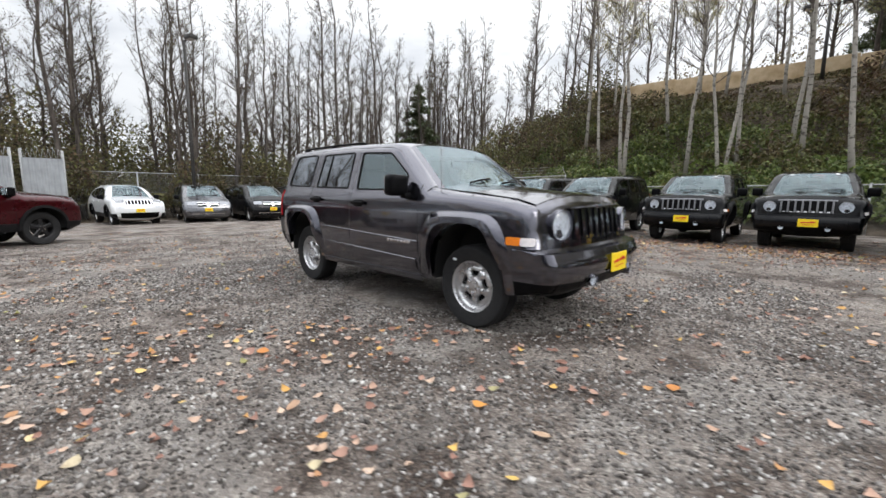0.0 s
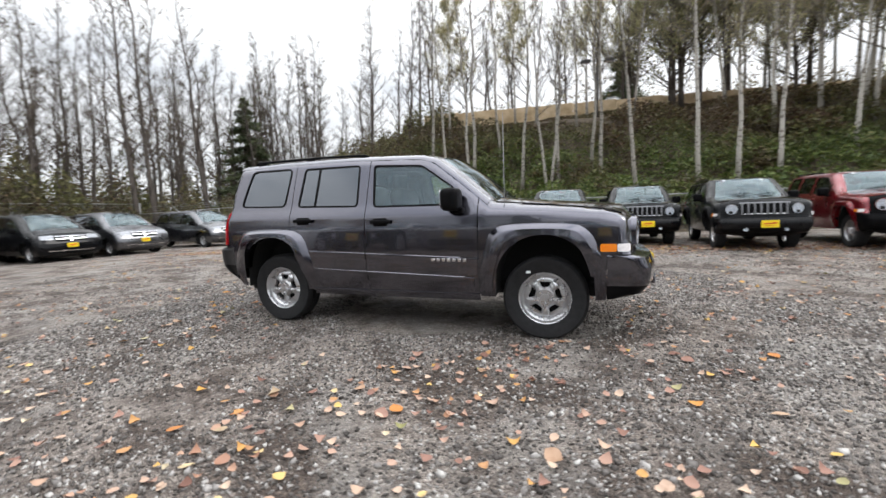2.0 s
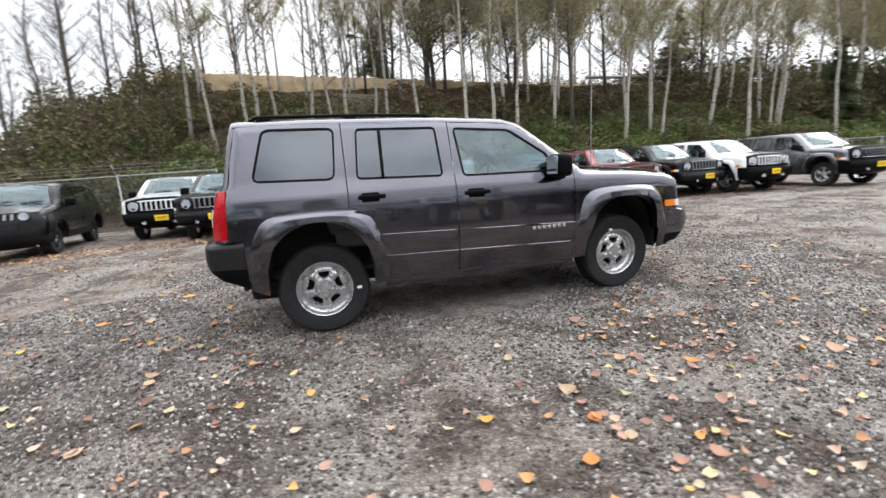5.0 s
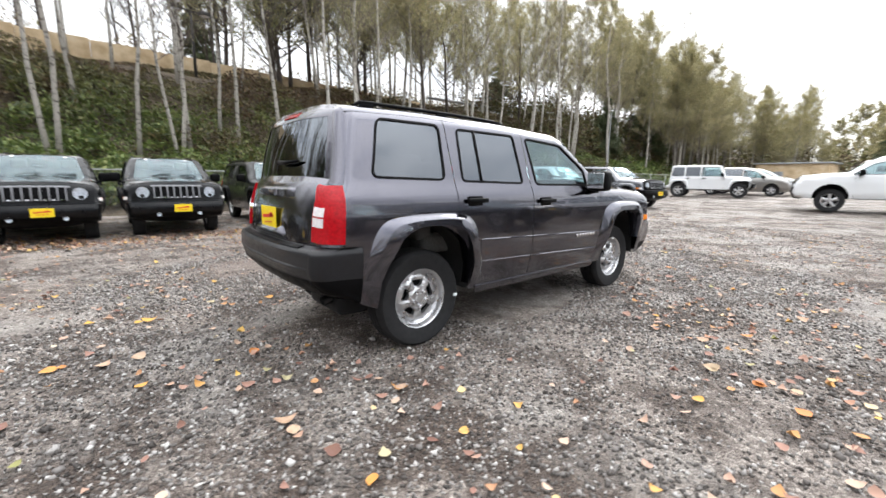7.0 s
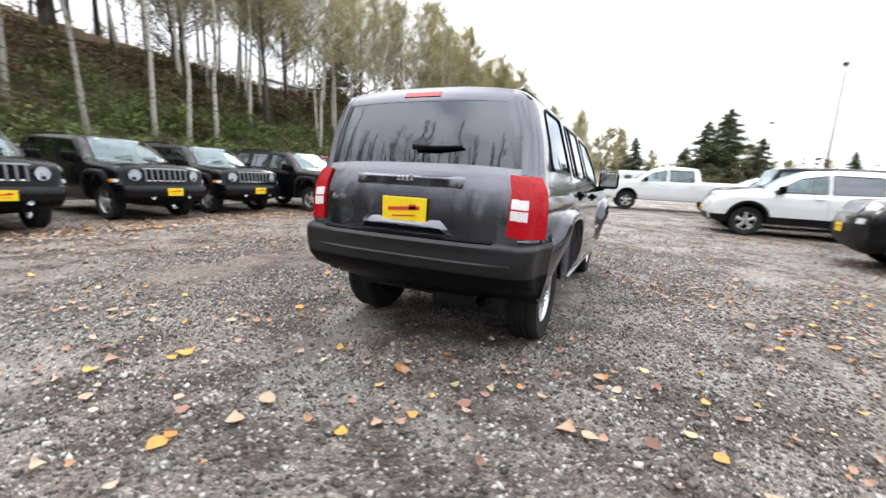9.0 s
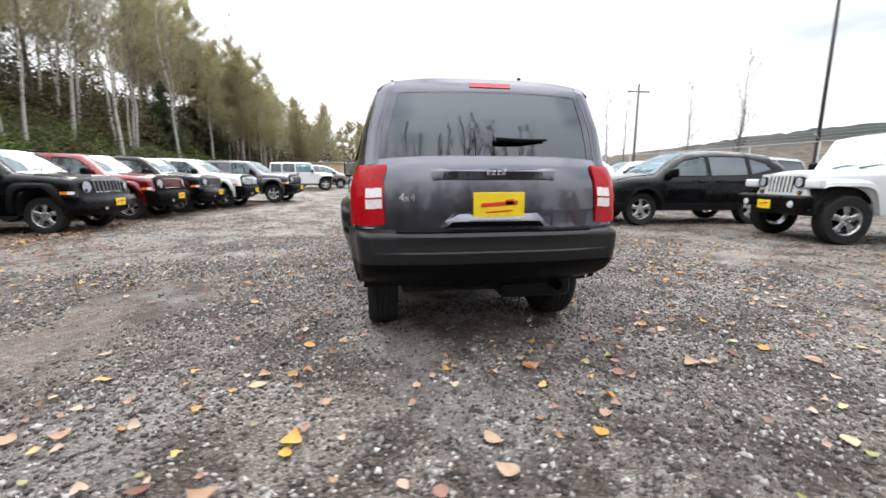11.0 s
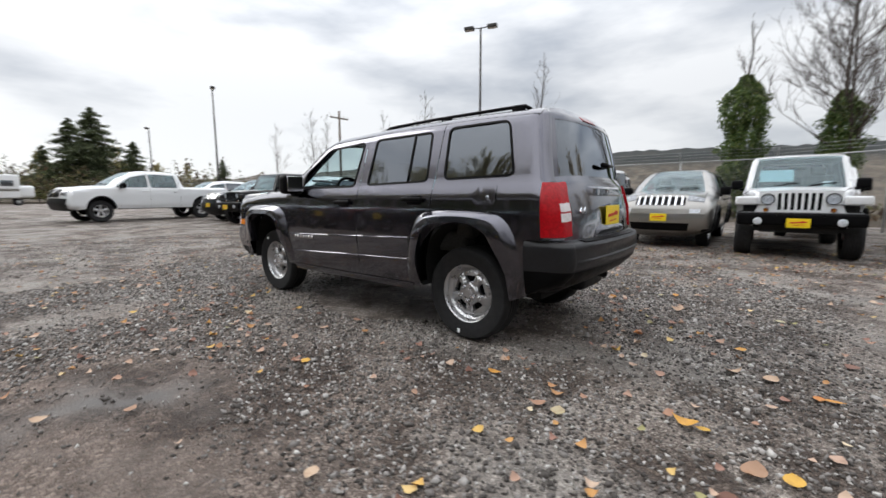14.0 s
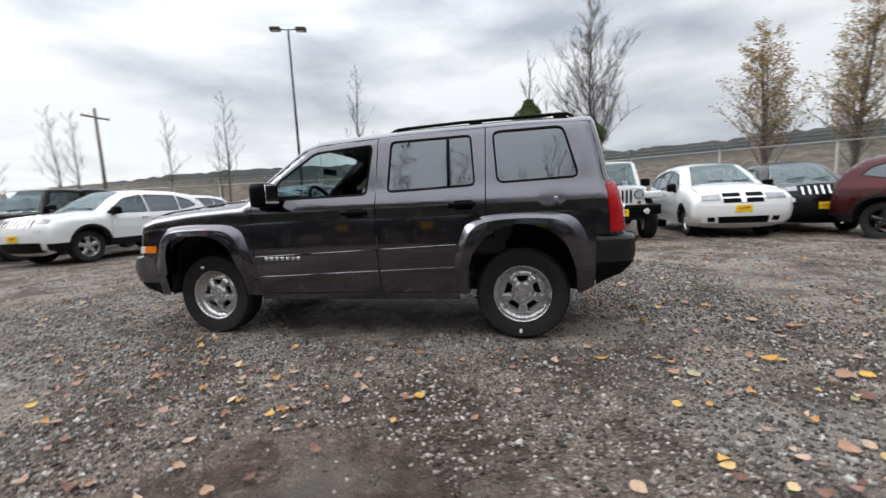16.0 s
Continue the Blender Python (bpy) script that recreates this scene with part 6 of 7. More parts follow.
plain_concrete = plain("concrete", (0.36, 0.35, 0.33), 0.9, 0, 0.2, 5, 0.3)
lamp_post(12.4, -19.9, 11.75, 2, 20, "twin-headed lot lamp on a tall dark pole")
lamp_post(38, -14.0, 10.9, 1, 160, "single-headed lot lamp on a tall dark pole")
lamp_post(-20.9, 3.25, 8.55, 1, 10, "single-headed lot lamp on a dark pole beside vans")
lamp_post(2.15, 26.0, 10.65, 2, 10, "twin-headed lamp on a dark pole on the bank", False)
lamp_post(58, -14.5, 9.5, 1, 150, "single-headed lot lamp on a tall pole far off")
BARK_POLE = plain("weathered_wood", (0.16, 0.13, 0.11), 0.9, 0, 0.25, 6, 0.3)
up_ = tagged(new("utility_pole"), "weathered wooden utility pole with a crossarm", "utility pole")
up_.location = (31.5, -23.2, land(31.5, -23.2))
part("pole", tubes("pole", [([(0, 0, 0), (0, 0, 9.3)], [.15, .1])], BARK_POLE, 8), BARK_POLE, up_)
part("crossarm", box(0, 0, 8.6, .12, 2.2, .12, .02, 1), BARK_POLE, up_)
for y in (-1, -.5, .5, 1):
    part("insulator", tubes("insulator", [([(0, y, 8.66), (0, y, 8.85)], .05)], ROPE_WHITE, 6), ROPE_WHITE, up_)
# small white lamps fixed in the brush of the bank
for x, y, z in ((2.2, 24.9, 5.83), (2.1, 24.0, 3.6)):
    fl = tagged(new("floodlight"), "small white floodlight on a thin post among brambles", "floodlight", "floodlights on the bank")
    fl.location = (x, y, land(x, y))
    dz = z - land(x, y)
    part("stem", tubes("stem", [([(0, 0, -.3), (0, 0, dz)], .03)], GALV, 6), GALV, fl)
    part("globe", lathe_z([(0, -.1), (.08, -.07), (.105, 0), (.08, .07), (0, .1)], 14), ROPE_WHITE, fl, "white globe").location = (0, 0, dz)

# ---------- wall along the top of the bank ----------
tan = Nodes("tan_concrete", 0.9)
tan.color(tan.ramp(tan.noise(1.5, 8), (0.3, (0.42, 0.30, 0.17)), (0.55, (0.62, 0.48, 0.31)), (0.8, (0.70, 0.60, 0.44))))
tan.bump(tan.noise(12, 6), 0.4, 0.03)
parapet = tagged(new("wall_north"), "tan stained concrete parapet along the top of the bank", "wall", kind="structure")
for k in range(11):
    x0 = -11.5 + k * 3.0
    zt = 9.05 - .03 * (x0 + 11)
    part("wall_panel", box(x0 + 1.5, 28.9 + .1 * math.sin(k), zt - .75, 2.98, .28, 1.5, .04, 2), tan.m, parapet)
rail_ = tagged(new("guard_rail"), "grey steel guard rail along the top of the bank", "guard rail")
part("rail", tubes("rail", [([(21.5 + k * 4, 28.6, land(21.5 + k * 4, 28.6) + .95) for k in range(9)], .14)], GALV, 6), GALV, rail_)
for k in range(9):
    part("post", tubes("post", [([(21.5 + k * 4, 28.75, land(21.5 + k * 4, 28.7) - .2), (21.5 + k * 4, 28.75, land(21.5 + k * 4, 28.7) + 1.0)], .07)], GALV, 6), GALV, rail_)

# ---------- trees ----------


def bark(name, dark, lite, marks=False):
    p = Nodes(name, 0.9)
    mp = p.n.new("ShaderNodeMapping")
    mp.inputs["Scale"].default_value = (3, 3, 0.7) if not marks else (2.6, 2.6, 3.4)
    p.l.new(p.tc.outputs["Object"], mp.inputs[0])
    t = p.n.new("ShaderNodeTexNoise")
    t.inputs["Scale"].default_value, t.inputs["Detail"].default_value = 2.4, 7
    p.l.new(mp.outputs[0], t.inputs[0])
    p.color(p.ramp(t.outputs[0], (0.36 if marks else 0.3, dark), (0.46 if marks else 0.7, lite)))
    p.bump(t.outputs[0], 0.6, 0.03)
    return p.m


BIRCH = bark("birch_bark", (0.16, 0.14, 0.12), (0.46, 0.43, 0.385), True)
ALDER = bark("alder_bark", (0.035, 0.028, 0.024), (0.13, 0.11, 0.095))
# birch bark again, darkened: backlight against the sky is put into its colour
BACKLIT_BIRCH = bark("backlit_birch_bark", (0.10, 0.088, 0.075), (0.33, 0.305, 0.27), True)
TWIG = plain("twigs", (0.075, 0.058, 0.048), 0.9, 0, 0.3, 3, 0)
PALE_TWIG = plain("pale_twigs", (0.19, 0.165, 0.14), 0.9, 0, 0.3, 3, 0)
SPARSE = island_mat("sparse_autumn_leaves", [(0.0, (0.28, 0.27, 0.14)), (0.4, (0.42, 0.38, 0.20)), (0.7, (0.46, 0.38, 0.22)), (1.0, (0.30, 0.31, 0.16))], 0.7, 0, .55)
GOLD = island_mat("golden_leaves", [(0.0, (0.34, 0.23, 0.10)), (0.5, (0.46, 0.35, 0.19)), (1.0, (0.26, 0.21, 0.11))], 0.7, 0, .5)
HAZEL = island_mat("hazel_thicket", [(0.0, (0.13, 0.10, 0.07)), (0.5, (0.26, 0.21, 0.14)), (0.8, (0.30, 0.28, 0.15)), (1.0, (0.20, 0.15, 0.10))], 0.8, 0, .45)
NEEDLE = island_mat("conifer_needles", [(0.0, (0.055, 0.075, 0.04)), (0.6, (0.10, 0.125, 0.065)), (1.0, (0.16, 0.17, 0.085))], 0.8, 0, .4)
IVY = island_mat("ivy_leaves", [(0.0, (0.035, 0.07, 0.018)), (0.5, (0.085, 0.145, 0.032)), (0.85, (0.15, 0.20, 0.05)), (1.0, (0.22, 0.25, 0.07))], 0.5, 0, .2)
BRAMBLE = island_mat("bramble_leaves", [(0.0, (0.035, 0.055, 0.016)), (0.3, (0.075, 0.11, 0.028)), (0.6, (0.12, 0.165, 0.04)), (0.9, (0.19, 0.23, 0.06)), (1.0, (0.14, 0.11, 0.04))], 0.6, 0, .25, [(0.0, (0.04, 0.024, 0.017)), (0.4, (0.12, 0.068, 0.042)), (0.7, (0.085, 0.08, 0.03)), (1.0, (0.20, 0.135, 0.07))], (3.4, 6.6))
BRUSH = island_mat("brown_brush", [(0.0, (0.045, 0.036, 0.026)), (0.35, (0.10, 0.07, 0.05)), (0.6, (0.085, 0.095, 0.035)), (0.85, (0.16, 0.10, 0.06)), (1.0, (0.15, 0.17, 0.05))], 0.85, 0, .2, [(0.0, (0.05, 0.05, 0.02)), (0.5, (0.11, 0.12, 0.04)), (1.0, (0.20, 0.18, 0.07))])


def cloud(name, pts, size, mat, seed, flat=0.6, long=1.0):
    """Many small folded leaves at the given points."""
    r = np.random.default_rng(seed)
    n = len(pts)
    base = np.array([(-.5 * long, 0, 0), (0, -.32, .1), (.5 * long, 0, 0), (0, .32, .1)])
    s = size * r.uniform(.55, 1.3, n)
    az, tx, ty = r.uniform(0, 2 * np.pi, n), r.normal(0, flat, n), r.normal(0, flat, n)
    ca, sa, cx, sx_, cy, sy = np.cos(az), np.sin(az), np.cos(tx), np.sin(tx), np.cos(ty), np.sin(ty)
    p = base[None] * s[:, None, None]
    x, y, z = p[..., 0], p[..., 1], p[..., 2]
    y, z = y * cx[:, None] - z * sx_[:, None], y * sx_[:, None] + z * cx[:, None]
    x, z = x * cy[:, None] + z * sy[:, None], -x * sy[:, None] + z * cy[:, None]
    x, y = x * ca[:, None] - y * sa[:, None], x * sa[:, None] + y * ca[:, None]
    v = np.stack([x, y, z], -1) + np.asarray(pts)[:, None, :]
    me = bpy.data.meshes.new(name)
    me.vertices.add(4 * n)
    me.vertices.foreach_set("co", v.astype(np.float32).ravel())
    me.loops.add(4 * n)
    me.loops.foreach_set("vertex_index", np.arange(4 * n, dtype=np.int32))
    me.polygons.add(n)
    me.polygons.foreach_set("loop_start", np.arange(0, 4 * n, 4, dtype=np.int32))
    me.polygons.foreach_set("loop_total", np.full(n, 4, dtype=np.int32))
    me.materials.append(mat)
    me.update(calc_edges=True)
    return me


def grow(seed, H, r0, first, limbs, rise, reach, lean=0.06, twigs=5, sub=4, wig=0.12, upright=False):
    """Trunk and branch runs of one broadleaf tree, and the twigs' ends."""
    R = random.Random(seed)
    trunk = []
    a = R.uniform(0, 6.28)
    for k in range(9):
        t = k / 8
        trunk.append(Vector((math.cos(a) * lean * H * t + R.uniform(-wig, wig) * t, math.sin(a) * lean * H * t + R.uniform(-wig, wig) * t, H * t)))
    tr = [r0 * (1 - .9 * (k / 8) ** 0.8) for k in range(9)]
    br, ends = [], []

    def on(t):
        i = min(int(t * 8), 7)
        f = t * 8 - i
        return trunk[i].lerp(trunk[i + 1], f)
    for k in range(limbs):
        t = first + (1 - first) * ((k + R.random()) / limbs) * .97
        p = on(t)
        az = R.uniform(0, 6.28)
        L = reach * (1.05 - t) ** 0.6 * R.uniform(.55, 1.15)
        el = radians(rise + R.uniform(-15, 18))
        d = Vector((math.cos(az) * math.cos(el), math.sin(az) * math.cos(el), math.sin(el)))
        run = [p]
        for j in range(4):
            d = (d + Vector((R.uniform(-.18, .18), R.uniform(-.18, .18), R.uniform(-.04, .2)))).normalized()
            run.append(run[-1] + d * L / 4)
        rb = max(.012, r0 * .34 * (1.1 - t))
        br.append((run, [rb, rb * .75, rb * .5, rb * .3, rb * .15], 4))
        for m in range(twigs):
            q = run[0].lerp(run[-1], R.uniform(.25, 1)) if R.random() < .3 else run[R.randint(1, 4)]
            e = (d + Vector((R.uniform(-.8, .8), R.uniform(-.8, .8), R.uniform(-.15, .7)))).normalized()
            l2 = L * R.uniform(.22, .45)
            mid = q + e * l2 * .5 + Vector((0, 0, .03 * l2))
            tip = q + e * l2 + Vector((0, 0, .1 * l2))
            br.append(([q, mid, tip], [rb * .3 + .004, rb * .2 + .003, .003], 3))
            for s_ in range(sub):
                q2 = q.lerp(tip, R.uniform(.25, 1))
                e2 = (e + Vector((R.uniform(-.9, .9), R.uniform(-.9, .9), R.uniform(-.3, .7)))).normalized()
                tip2 = q2 + e2 * l2 * R.uniform(.3, .6)
                br.append(([q2, tip2], [.0055, .003], 3))
                ends += [tip2, q2.lerp(tip2, .6)]
    return trunk, tr, br, ends


def tree(name, label, seed, H, r0, first, limbs, rise, reach, bark_mat, twig_mat, leaf=None, leaf_n=0, leaf_size=.1, stems=1, ivy=0.0, ivy_r=.5, **kw):
    t = thing(name, label, "tree", "trees round the lot")
    allends = []
    bv, bf, tv, tf = [], [], [], []
    for s in range(stems):
        trunk, tr, br, ends = grow(seed + s * 31, H * (1 - .13 * s), r0 * (1 - .15 * s), first, limbs, rise, reach, **kw)
        off = Vector((.5 * math.cos(s * 2.4), .5 * math.sin(s * 2.4), 0)) * (s > 0)
        trunk = [p + off for p in trunk]
        tube_into(tv, tf, trunk, tr, 8, True)
        for run, rad, n in br:
            tube_into(bv, bf, [p + off for p in run], rad, n)
        allends += [p + off for p in ends]
    part("trunk", raw("trunk", tv, tf, bark_mat, True), bark_mat, t)
    part("crown", raw("crown", bv, bf, twig_mat), twig_mat, t, "crown of fine bare twigs")
    if leaf and allends:
        R = np.random.default_rng(seed)
        base = np.array([tuple(allends[i]) for i in R.integers(0, len(allends), leaf_n)])
        part("foliage", cloud("foliage", base + R.normal(0, .16, base.shape), leaf_size, leaf, seed, 1.0), leaf, t, "sparse autumn foliage")
    if ivy:
        R = np.random.default_rng(seed + 5)
        n = int(4200 * ivy * max(.4, ivy_r))
        z = ivy * R.uniform(.02, 1, n) ** .9
        a = R.uniform(0, 6.28, n)
        lump = np.array([.8 + .6 * noise.noise((math.cos(q) * 1.3, math.sin(q) * 1.3, h_ * .9 + seed)) + .5 * noise.noise((math.cos(q) * 3, math.sin(q) * 3, h_ * 2.2 + seed)) for q, h_ in zip(a, z)])
        rad = ivy_r * lump * R.uniform(.35, 1.05, n) ** .5 * np.clip((1.03 - z / ivy) * 5, .25, 1) * np.clip(.55 + z, 0, 1)
        pts = np.stack([rad * np.cos(a), rad * np.sin(a), z], -1)
        part("ivy", cloud("ivy", pts, .11, IVY, seed, .9), IVY, t, "dense green ivy on the trunk")
    return t


def conifer(label, seed, H, spread, name="conifer_tree"):
    t = thing(name, label, "tree", "trees round the lot")
    R = np.random.default_rng(seed)
    part("trunk", tubes("trunk", [([(0, 0, 0), (0, 0, H * .5), (0, 0, H)], [.18, .1, .02])], ALDER, 7), ALDER, t)
    pts, bv, bf = [], [], []
    nb = int(H * 9)
    for k in range(nb):
        f = .12 + .88 * k / nb
        L = spread * (1 - f) ** .75 * R.uniform(.6, 1.15) + .12
        a = R.uniform(0, 6.28)
        z0 = H * f
        tip = np.array((L * math.cos(a), L * math.sin(a), z0 - L * R.uniform(.05, .4)))
        p0 = np.array((0, 0, z0))
        tube_into(bv, bf, [Vector(p0), Vector((p0 + tip) / 2 + (0, 0, .06 * L)), Vector(tip)], [.03, .018, .005], 3)
        m = int(24 + 95 * L)
        q = R.uniform(.15, 1, m)
        pts.append(p0 + (tip - p0) * q[:, None] + R.normal(0, 1, (m, 3)) * (.06 + .09 * L) * np.array((1, 1, .5)))
    part("crown", raw("crown", bv, bf, TWIG), TWIG, t)
    part("foliage", cloud("foliage", np.concatenate(pts), .2, NEEDLE, seed, .5, 1.6), NEEDLE, t, "dark green needle sprays")
    return t


def plant(kinds, spots, seed):
    R = random.Random(seed)
    used = set()
    for k, (x, y, s) in enumerate(spots):
        j = R.randrange(len(kinds)) if len(kinds) > 1 else 0
        if k < len(kinds):
            j = k
        m = Matrix.Translation((x, y, land(x, y) - .1)) @ Matrix.Rotation(R.uniform(0, 6.28), 4, 'Z') @ Matrix.Rotation(R.gauss(0, .03), 4, 'X') @ Matrix.Scale(s, 4)
        if j in used:
            o = copy_thing(kinds[j], m)
            o.matrix_basis = m
        else:
            kinds[j].matrix_basis = m
            used.add(j)


birches = [tree("birch_tree", "pale-trunked slender tree with thin yellowing crown", 100 + k, 13 + (k % 3), .115, .34, 36, 38, 2.6, BIRCH, PALE_TWIG, SPARSE, n_ * 6, .075, lean=.06, wig=.3, twigs=6, sub=6)
           for k, n_ in enumerate((500, 900, 250, 1300, 700))]
alders = [tree("alder_tree", "tall dark bare-branched tree behind the fence", 200 + k, 15 + (k % 4), .17, .26, 40, 40, 2.5, ALDER, TWIG, BRUSH, 500 + 600 * (k % 2), .09, lean=.05, sub=6, twigs=6, wig=.3)
          for k in range(5)]
leafy = [tree("leafy_tree", "slender tree with hazy yellow-green autumn crown", 300 + k, 13 + k, .13, .28, 52, 36, 4.2, BIRCH if k else ALDER, PALE_TWIG, SPARSE, 18000, .10, lean=.04, wig=.3, sub=6) for k in range(3)]
firs = [conifer("dark green conifer with drooping boughs", 400 + k, 12 + 1.5 * k, 3.6 + .9 * k) for k in range(3)]
pines = [conifer("broad dark green pine with uneven boughs", 410 + k, 12, 5.4) for k in range(2)]
plant(pines, [(75, -9.8, 1.0), (78, -13.2, 1.2), (76.5, -17.2, .8), (80, -7.5, .7)], 9)
R1 = random.Random(11)
# pale trunks standing on the bank
spots = [(7.7, 17, 1), (12.6, 19.1, 1), (6.2, 16.8, 1.0), (16.4, 17.5, 1), (17.4, 18.5, 1), (19.2, 18.5, 1.05), (10.6, 22, .9), (9.3, 17.4, 1)]
spots += [(R1.uniform(8, 22), R1.uniform(16.5, 27), R1.uniform(.75, 1.1)) for _ in range(5)]
spots += [(R1.uniform(20, 62), R1.uniform(15.5, 24), R1.uniform(.8, 1.15)) for _ in range(26)]
plant(birches, spots, 1)
thin = [tree("birch_tree", "pale-stemmed leaning birch with a thin bare crown", 150 + k, 13 + k, .105, .36, 30, 42, 2.6, BACKLIT_BIRCH, TWIG, SPARSE, 500, .07, lean=.08, wig=.35, twigs=5, sub=5) for k in range(3)]
plant(thin, [(1.75, 19.3, .95), (2.2, 17.9, 1), (3.7, 16.2, 1), (.2, 17.4, .9), (-.3, 17, .85), (-.15, 17.05, .9), (-1.6, 17.3, .95), (-3.9, 16.3, 1), (-4.1, 16.6, .95), (-3.3, 20.5, .95), (-6, 18.5, .9), (-7.5, 20, 1), (.9, 24, .9), (-1.8, 25, .9), (4.2, 24.5, .9)], 12)
plant(leafy, [(6.5, 26, .9), (1.5, 27.2, .8), (-3.5, 27, .75), (9.5, 26, .85), (13.5, 24.5, .85), (-8, 25, .7), (16, 26.5, 1), (24, 24, 1), (11.8, 27, .95), (4, 30, .85), (8, 31, .9), (12, 31, .9), (17, 31, .9)] + [(R1.uniform(12, 70), R1.uniform(19, 34), R1.uniform(.8, 1.15)) for _ in range(36)]
      + [(R1.uniform(42, 62), R1.uniform(13.8, 18), R1.uniform(.75, 1.0)) for _ in range(16)] + [(R1.uniform(60, 88), R1.uniform(9, 17), R1.uniform(.6, .95)) for _ in range(22)], 2)
plant(alders, [(-23 - 14 * R1.random() ** 1.3, R1.uniform(-13, 30), R1.uniform(.75, 1.1)) for _ in range(100)] + [(R1.uniform(-27, -9), R1.uniform(19, 40), R1.uniform(.6, .95)) for _ in range(26)]
      + [(R1.uniform(-8, 6), R1.uniform(30, 40), R1.uniform(.5, .8)) for _ in range(9)], 3)
plant(firs, [(-25, 23, .95), (4.6, 38, .62), (37.3, 19.5, .42), (31, 29, .6), (71, .4, .6), (52.3, -20.5, .42), (56, -22, .4), (48, 20, .9)], 4)
maple = tree("maple_tree", "broad bare-limbed tree with thin olive-brown leaves", 660, 12, .2, .22, 40, 40, 4.6, ALDER, TWIG, SPARSE, 5200, .11, lean=.03, sub=6, twigs=6)
plant([maple], [(7.2, 26.5, 1), (4.8, 30.5, .9), (10.5, 29.5, 1), (2.2, 31, .75), (14, 27, .85), (8.6, 28.4, .8), (20, 24, .8), (28, 23, .8)], 13)
OLIVE = island_mat("olive_leaves", [(0.0, (0.13, 0.135, 0.055)), (0.5, (0.23, 0.22, 0.10)), (0.8, (0.30, 0.27, 0.13)), (1.0, (0.17, 0.19, 0.075))], 0.7, 0, .45)
willow = tree("willow_tree", "broad leaning tree with olive-yellow leaves before the parapet", 670, 9.5, .17, .10, 60, 34, 4.4, ALDER, TWIG, OLIVE, 15000, .12, lean=.05, sub=6, twigs=6)
plant([willow], [(6.7, 26.0, 1), (13.2, 26.5, .8)], 14)
# trees along the far side
bare = [tree("young_tree", "bare young street tree behind the fence", 500 + k, 10.5, .11, .3, 26, 52, 2.9, ALDER, TWIG, sub=4, lean=.01) for k in range(2)]
plant(bare, [(20.5, -23.5, .9), (34.4, -22.4, .9), (27, -25, .85), (39, -27, 1.0), (45, -24, .9), (24, -27, .7)], 5)
iv1 = tree("ivy_tree", "bare tree with a narrow sleeve of green ivy", 600, 11, .13, .35, 26, 50, 2.6, ALDER, TWIG, ivy=5.2, ivy_r=.36, lean=.01)
iv1.matrix_basis = Matrix.Translation((10.2, -24.4, land(10.2, -24.4) - .1))
iv2 = tree("ivy_tree", "short bare tree wrapped in dense green ivy", 610, 8.8, .16, .5, 16, 62, 2.2, ALDER, TWIG, ivy=6.6, ivy_r=1.0, lean=.01)
iv2.matrix_basis = Matrix.Translation((-1.65, -20.8, land(-1.65, -20.8) - .1))
iv3 = tree("ivy_tree", "wide bare many-stemmed tree with ivy low on the trunk", 620, 11.5, .13, .25, 44, 48, 4.2, ALDER, TWIG, ivy=5.6, ivy_r=.8, stems=2, lean=.03, sub=6, twigs=7)
iv3.matrix_basis = Matrix.Translation((-5.0, -21.4, land(-5, -21.4) - .1))
gold = tree("golden_tree", "broad tree with thin golden-brown autumn leaves", 630, 15, .28, .2, 44, 42, 5.0, ALDER, PALE_TWIG, GOLD, 6500, .17, stems=2)
plant([gold], [(-21.4, -36.5, 1), (-26, -34, 1.05), (-33, -30, 1.0), (-30, -22, .9)], 6)
haze = [(98, 3.5, .85), (102, 7, .9), (95, 9, .7), (108, 5, .8), (92, -17, .6), (96, -20, .65)] + [(R1.uniform(80, 150), R1.uniform(-34, 24), R1.uniform(.38, .6)) for _ in range(40)]
plant([tree("distant_tree", "broad thin-leaved autumn tree in the distance", 640, 16, .16, .15, 40, 45, 5.0, ALDER, PALE_TWIG, SPARSE, 3500, .35)], haze, 7)

# ---------- brambles, brush and ivy on the slopes ----------
rb = np.random.default_rng(21)


def slope_cover(n, x0, x1, y0, y1, hgt, seed):
    x, y = rb.uniform(x0, x1, n), rb.uniform(y0, y1, n)
    z = np.empty(n)
    for i in range(n):
        lump = .45 + .95 * noise.noise((x[i] * .3, y[i] * .3, seed)) + .75 * noise.noise((x[i] * .8, y[i] * .8, seed))
        h_ = hgt * (1 - .75 * smooth01((y[i] - 23) / 3.5)) if seed == 4 else hgt
        z[i] = land(x[i], y[i]) + max(.28, lump) * h_ * rb.uniform(.25, 1) ** .6
    return np.stack([x, y, z], -1)


def bushes(n, x0, x1, y0, y1, size, leaves):
    """Leaf places of rounded bushes standing close together."""
    out = []
    for k in range(n):
        x, y = rb.uniform(x0, x1), rb.uniform(y0, y1)
        r = size * rb.uniform(.5, 1.25)
        m = int(leaves * r * r)
        d = rb.normal(0, 1, (m, 3))
        d /= np.linalg.norm(d, axis=1)[:, None]
        d *= (r * rb.uniform(.55, 1.08, m) ** .5)[:, None] * (1, 1, .8)
        d[:, 2] = np.abs(d[:, 2]) + land(x, y) + .1
        out.append(d + (x, y, 0))
    return np.concatenate(out)


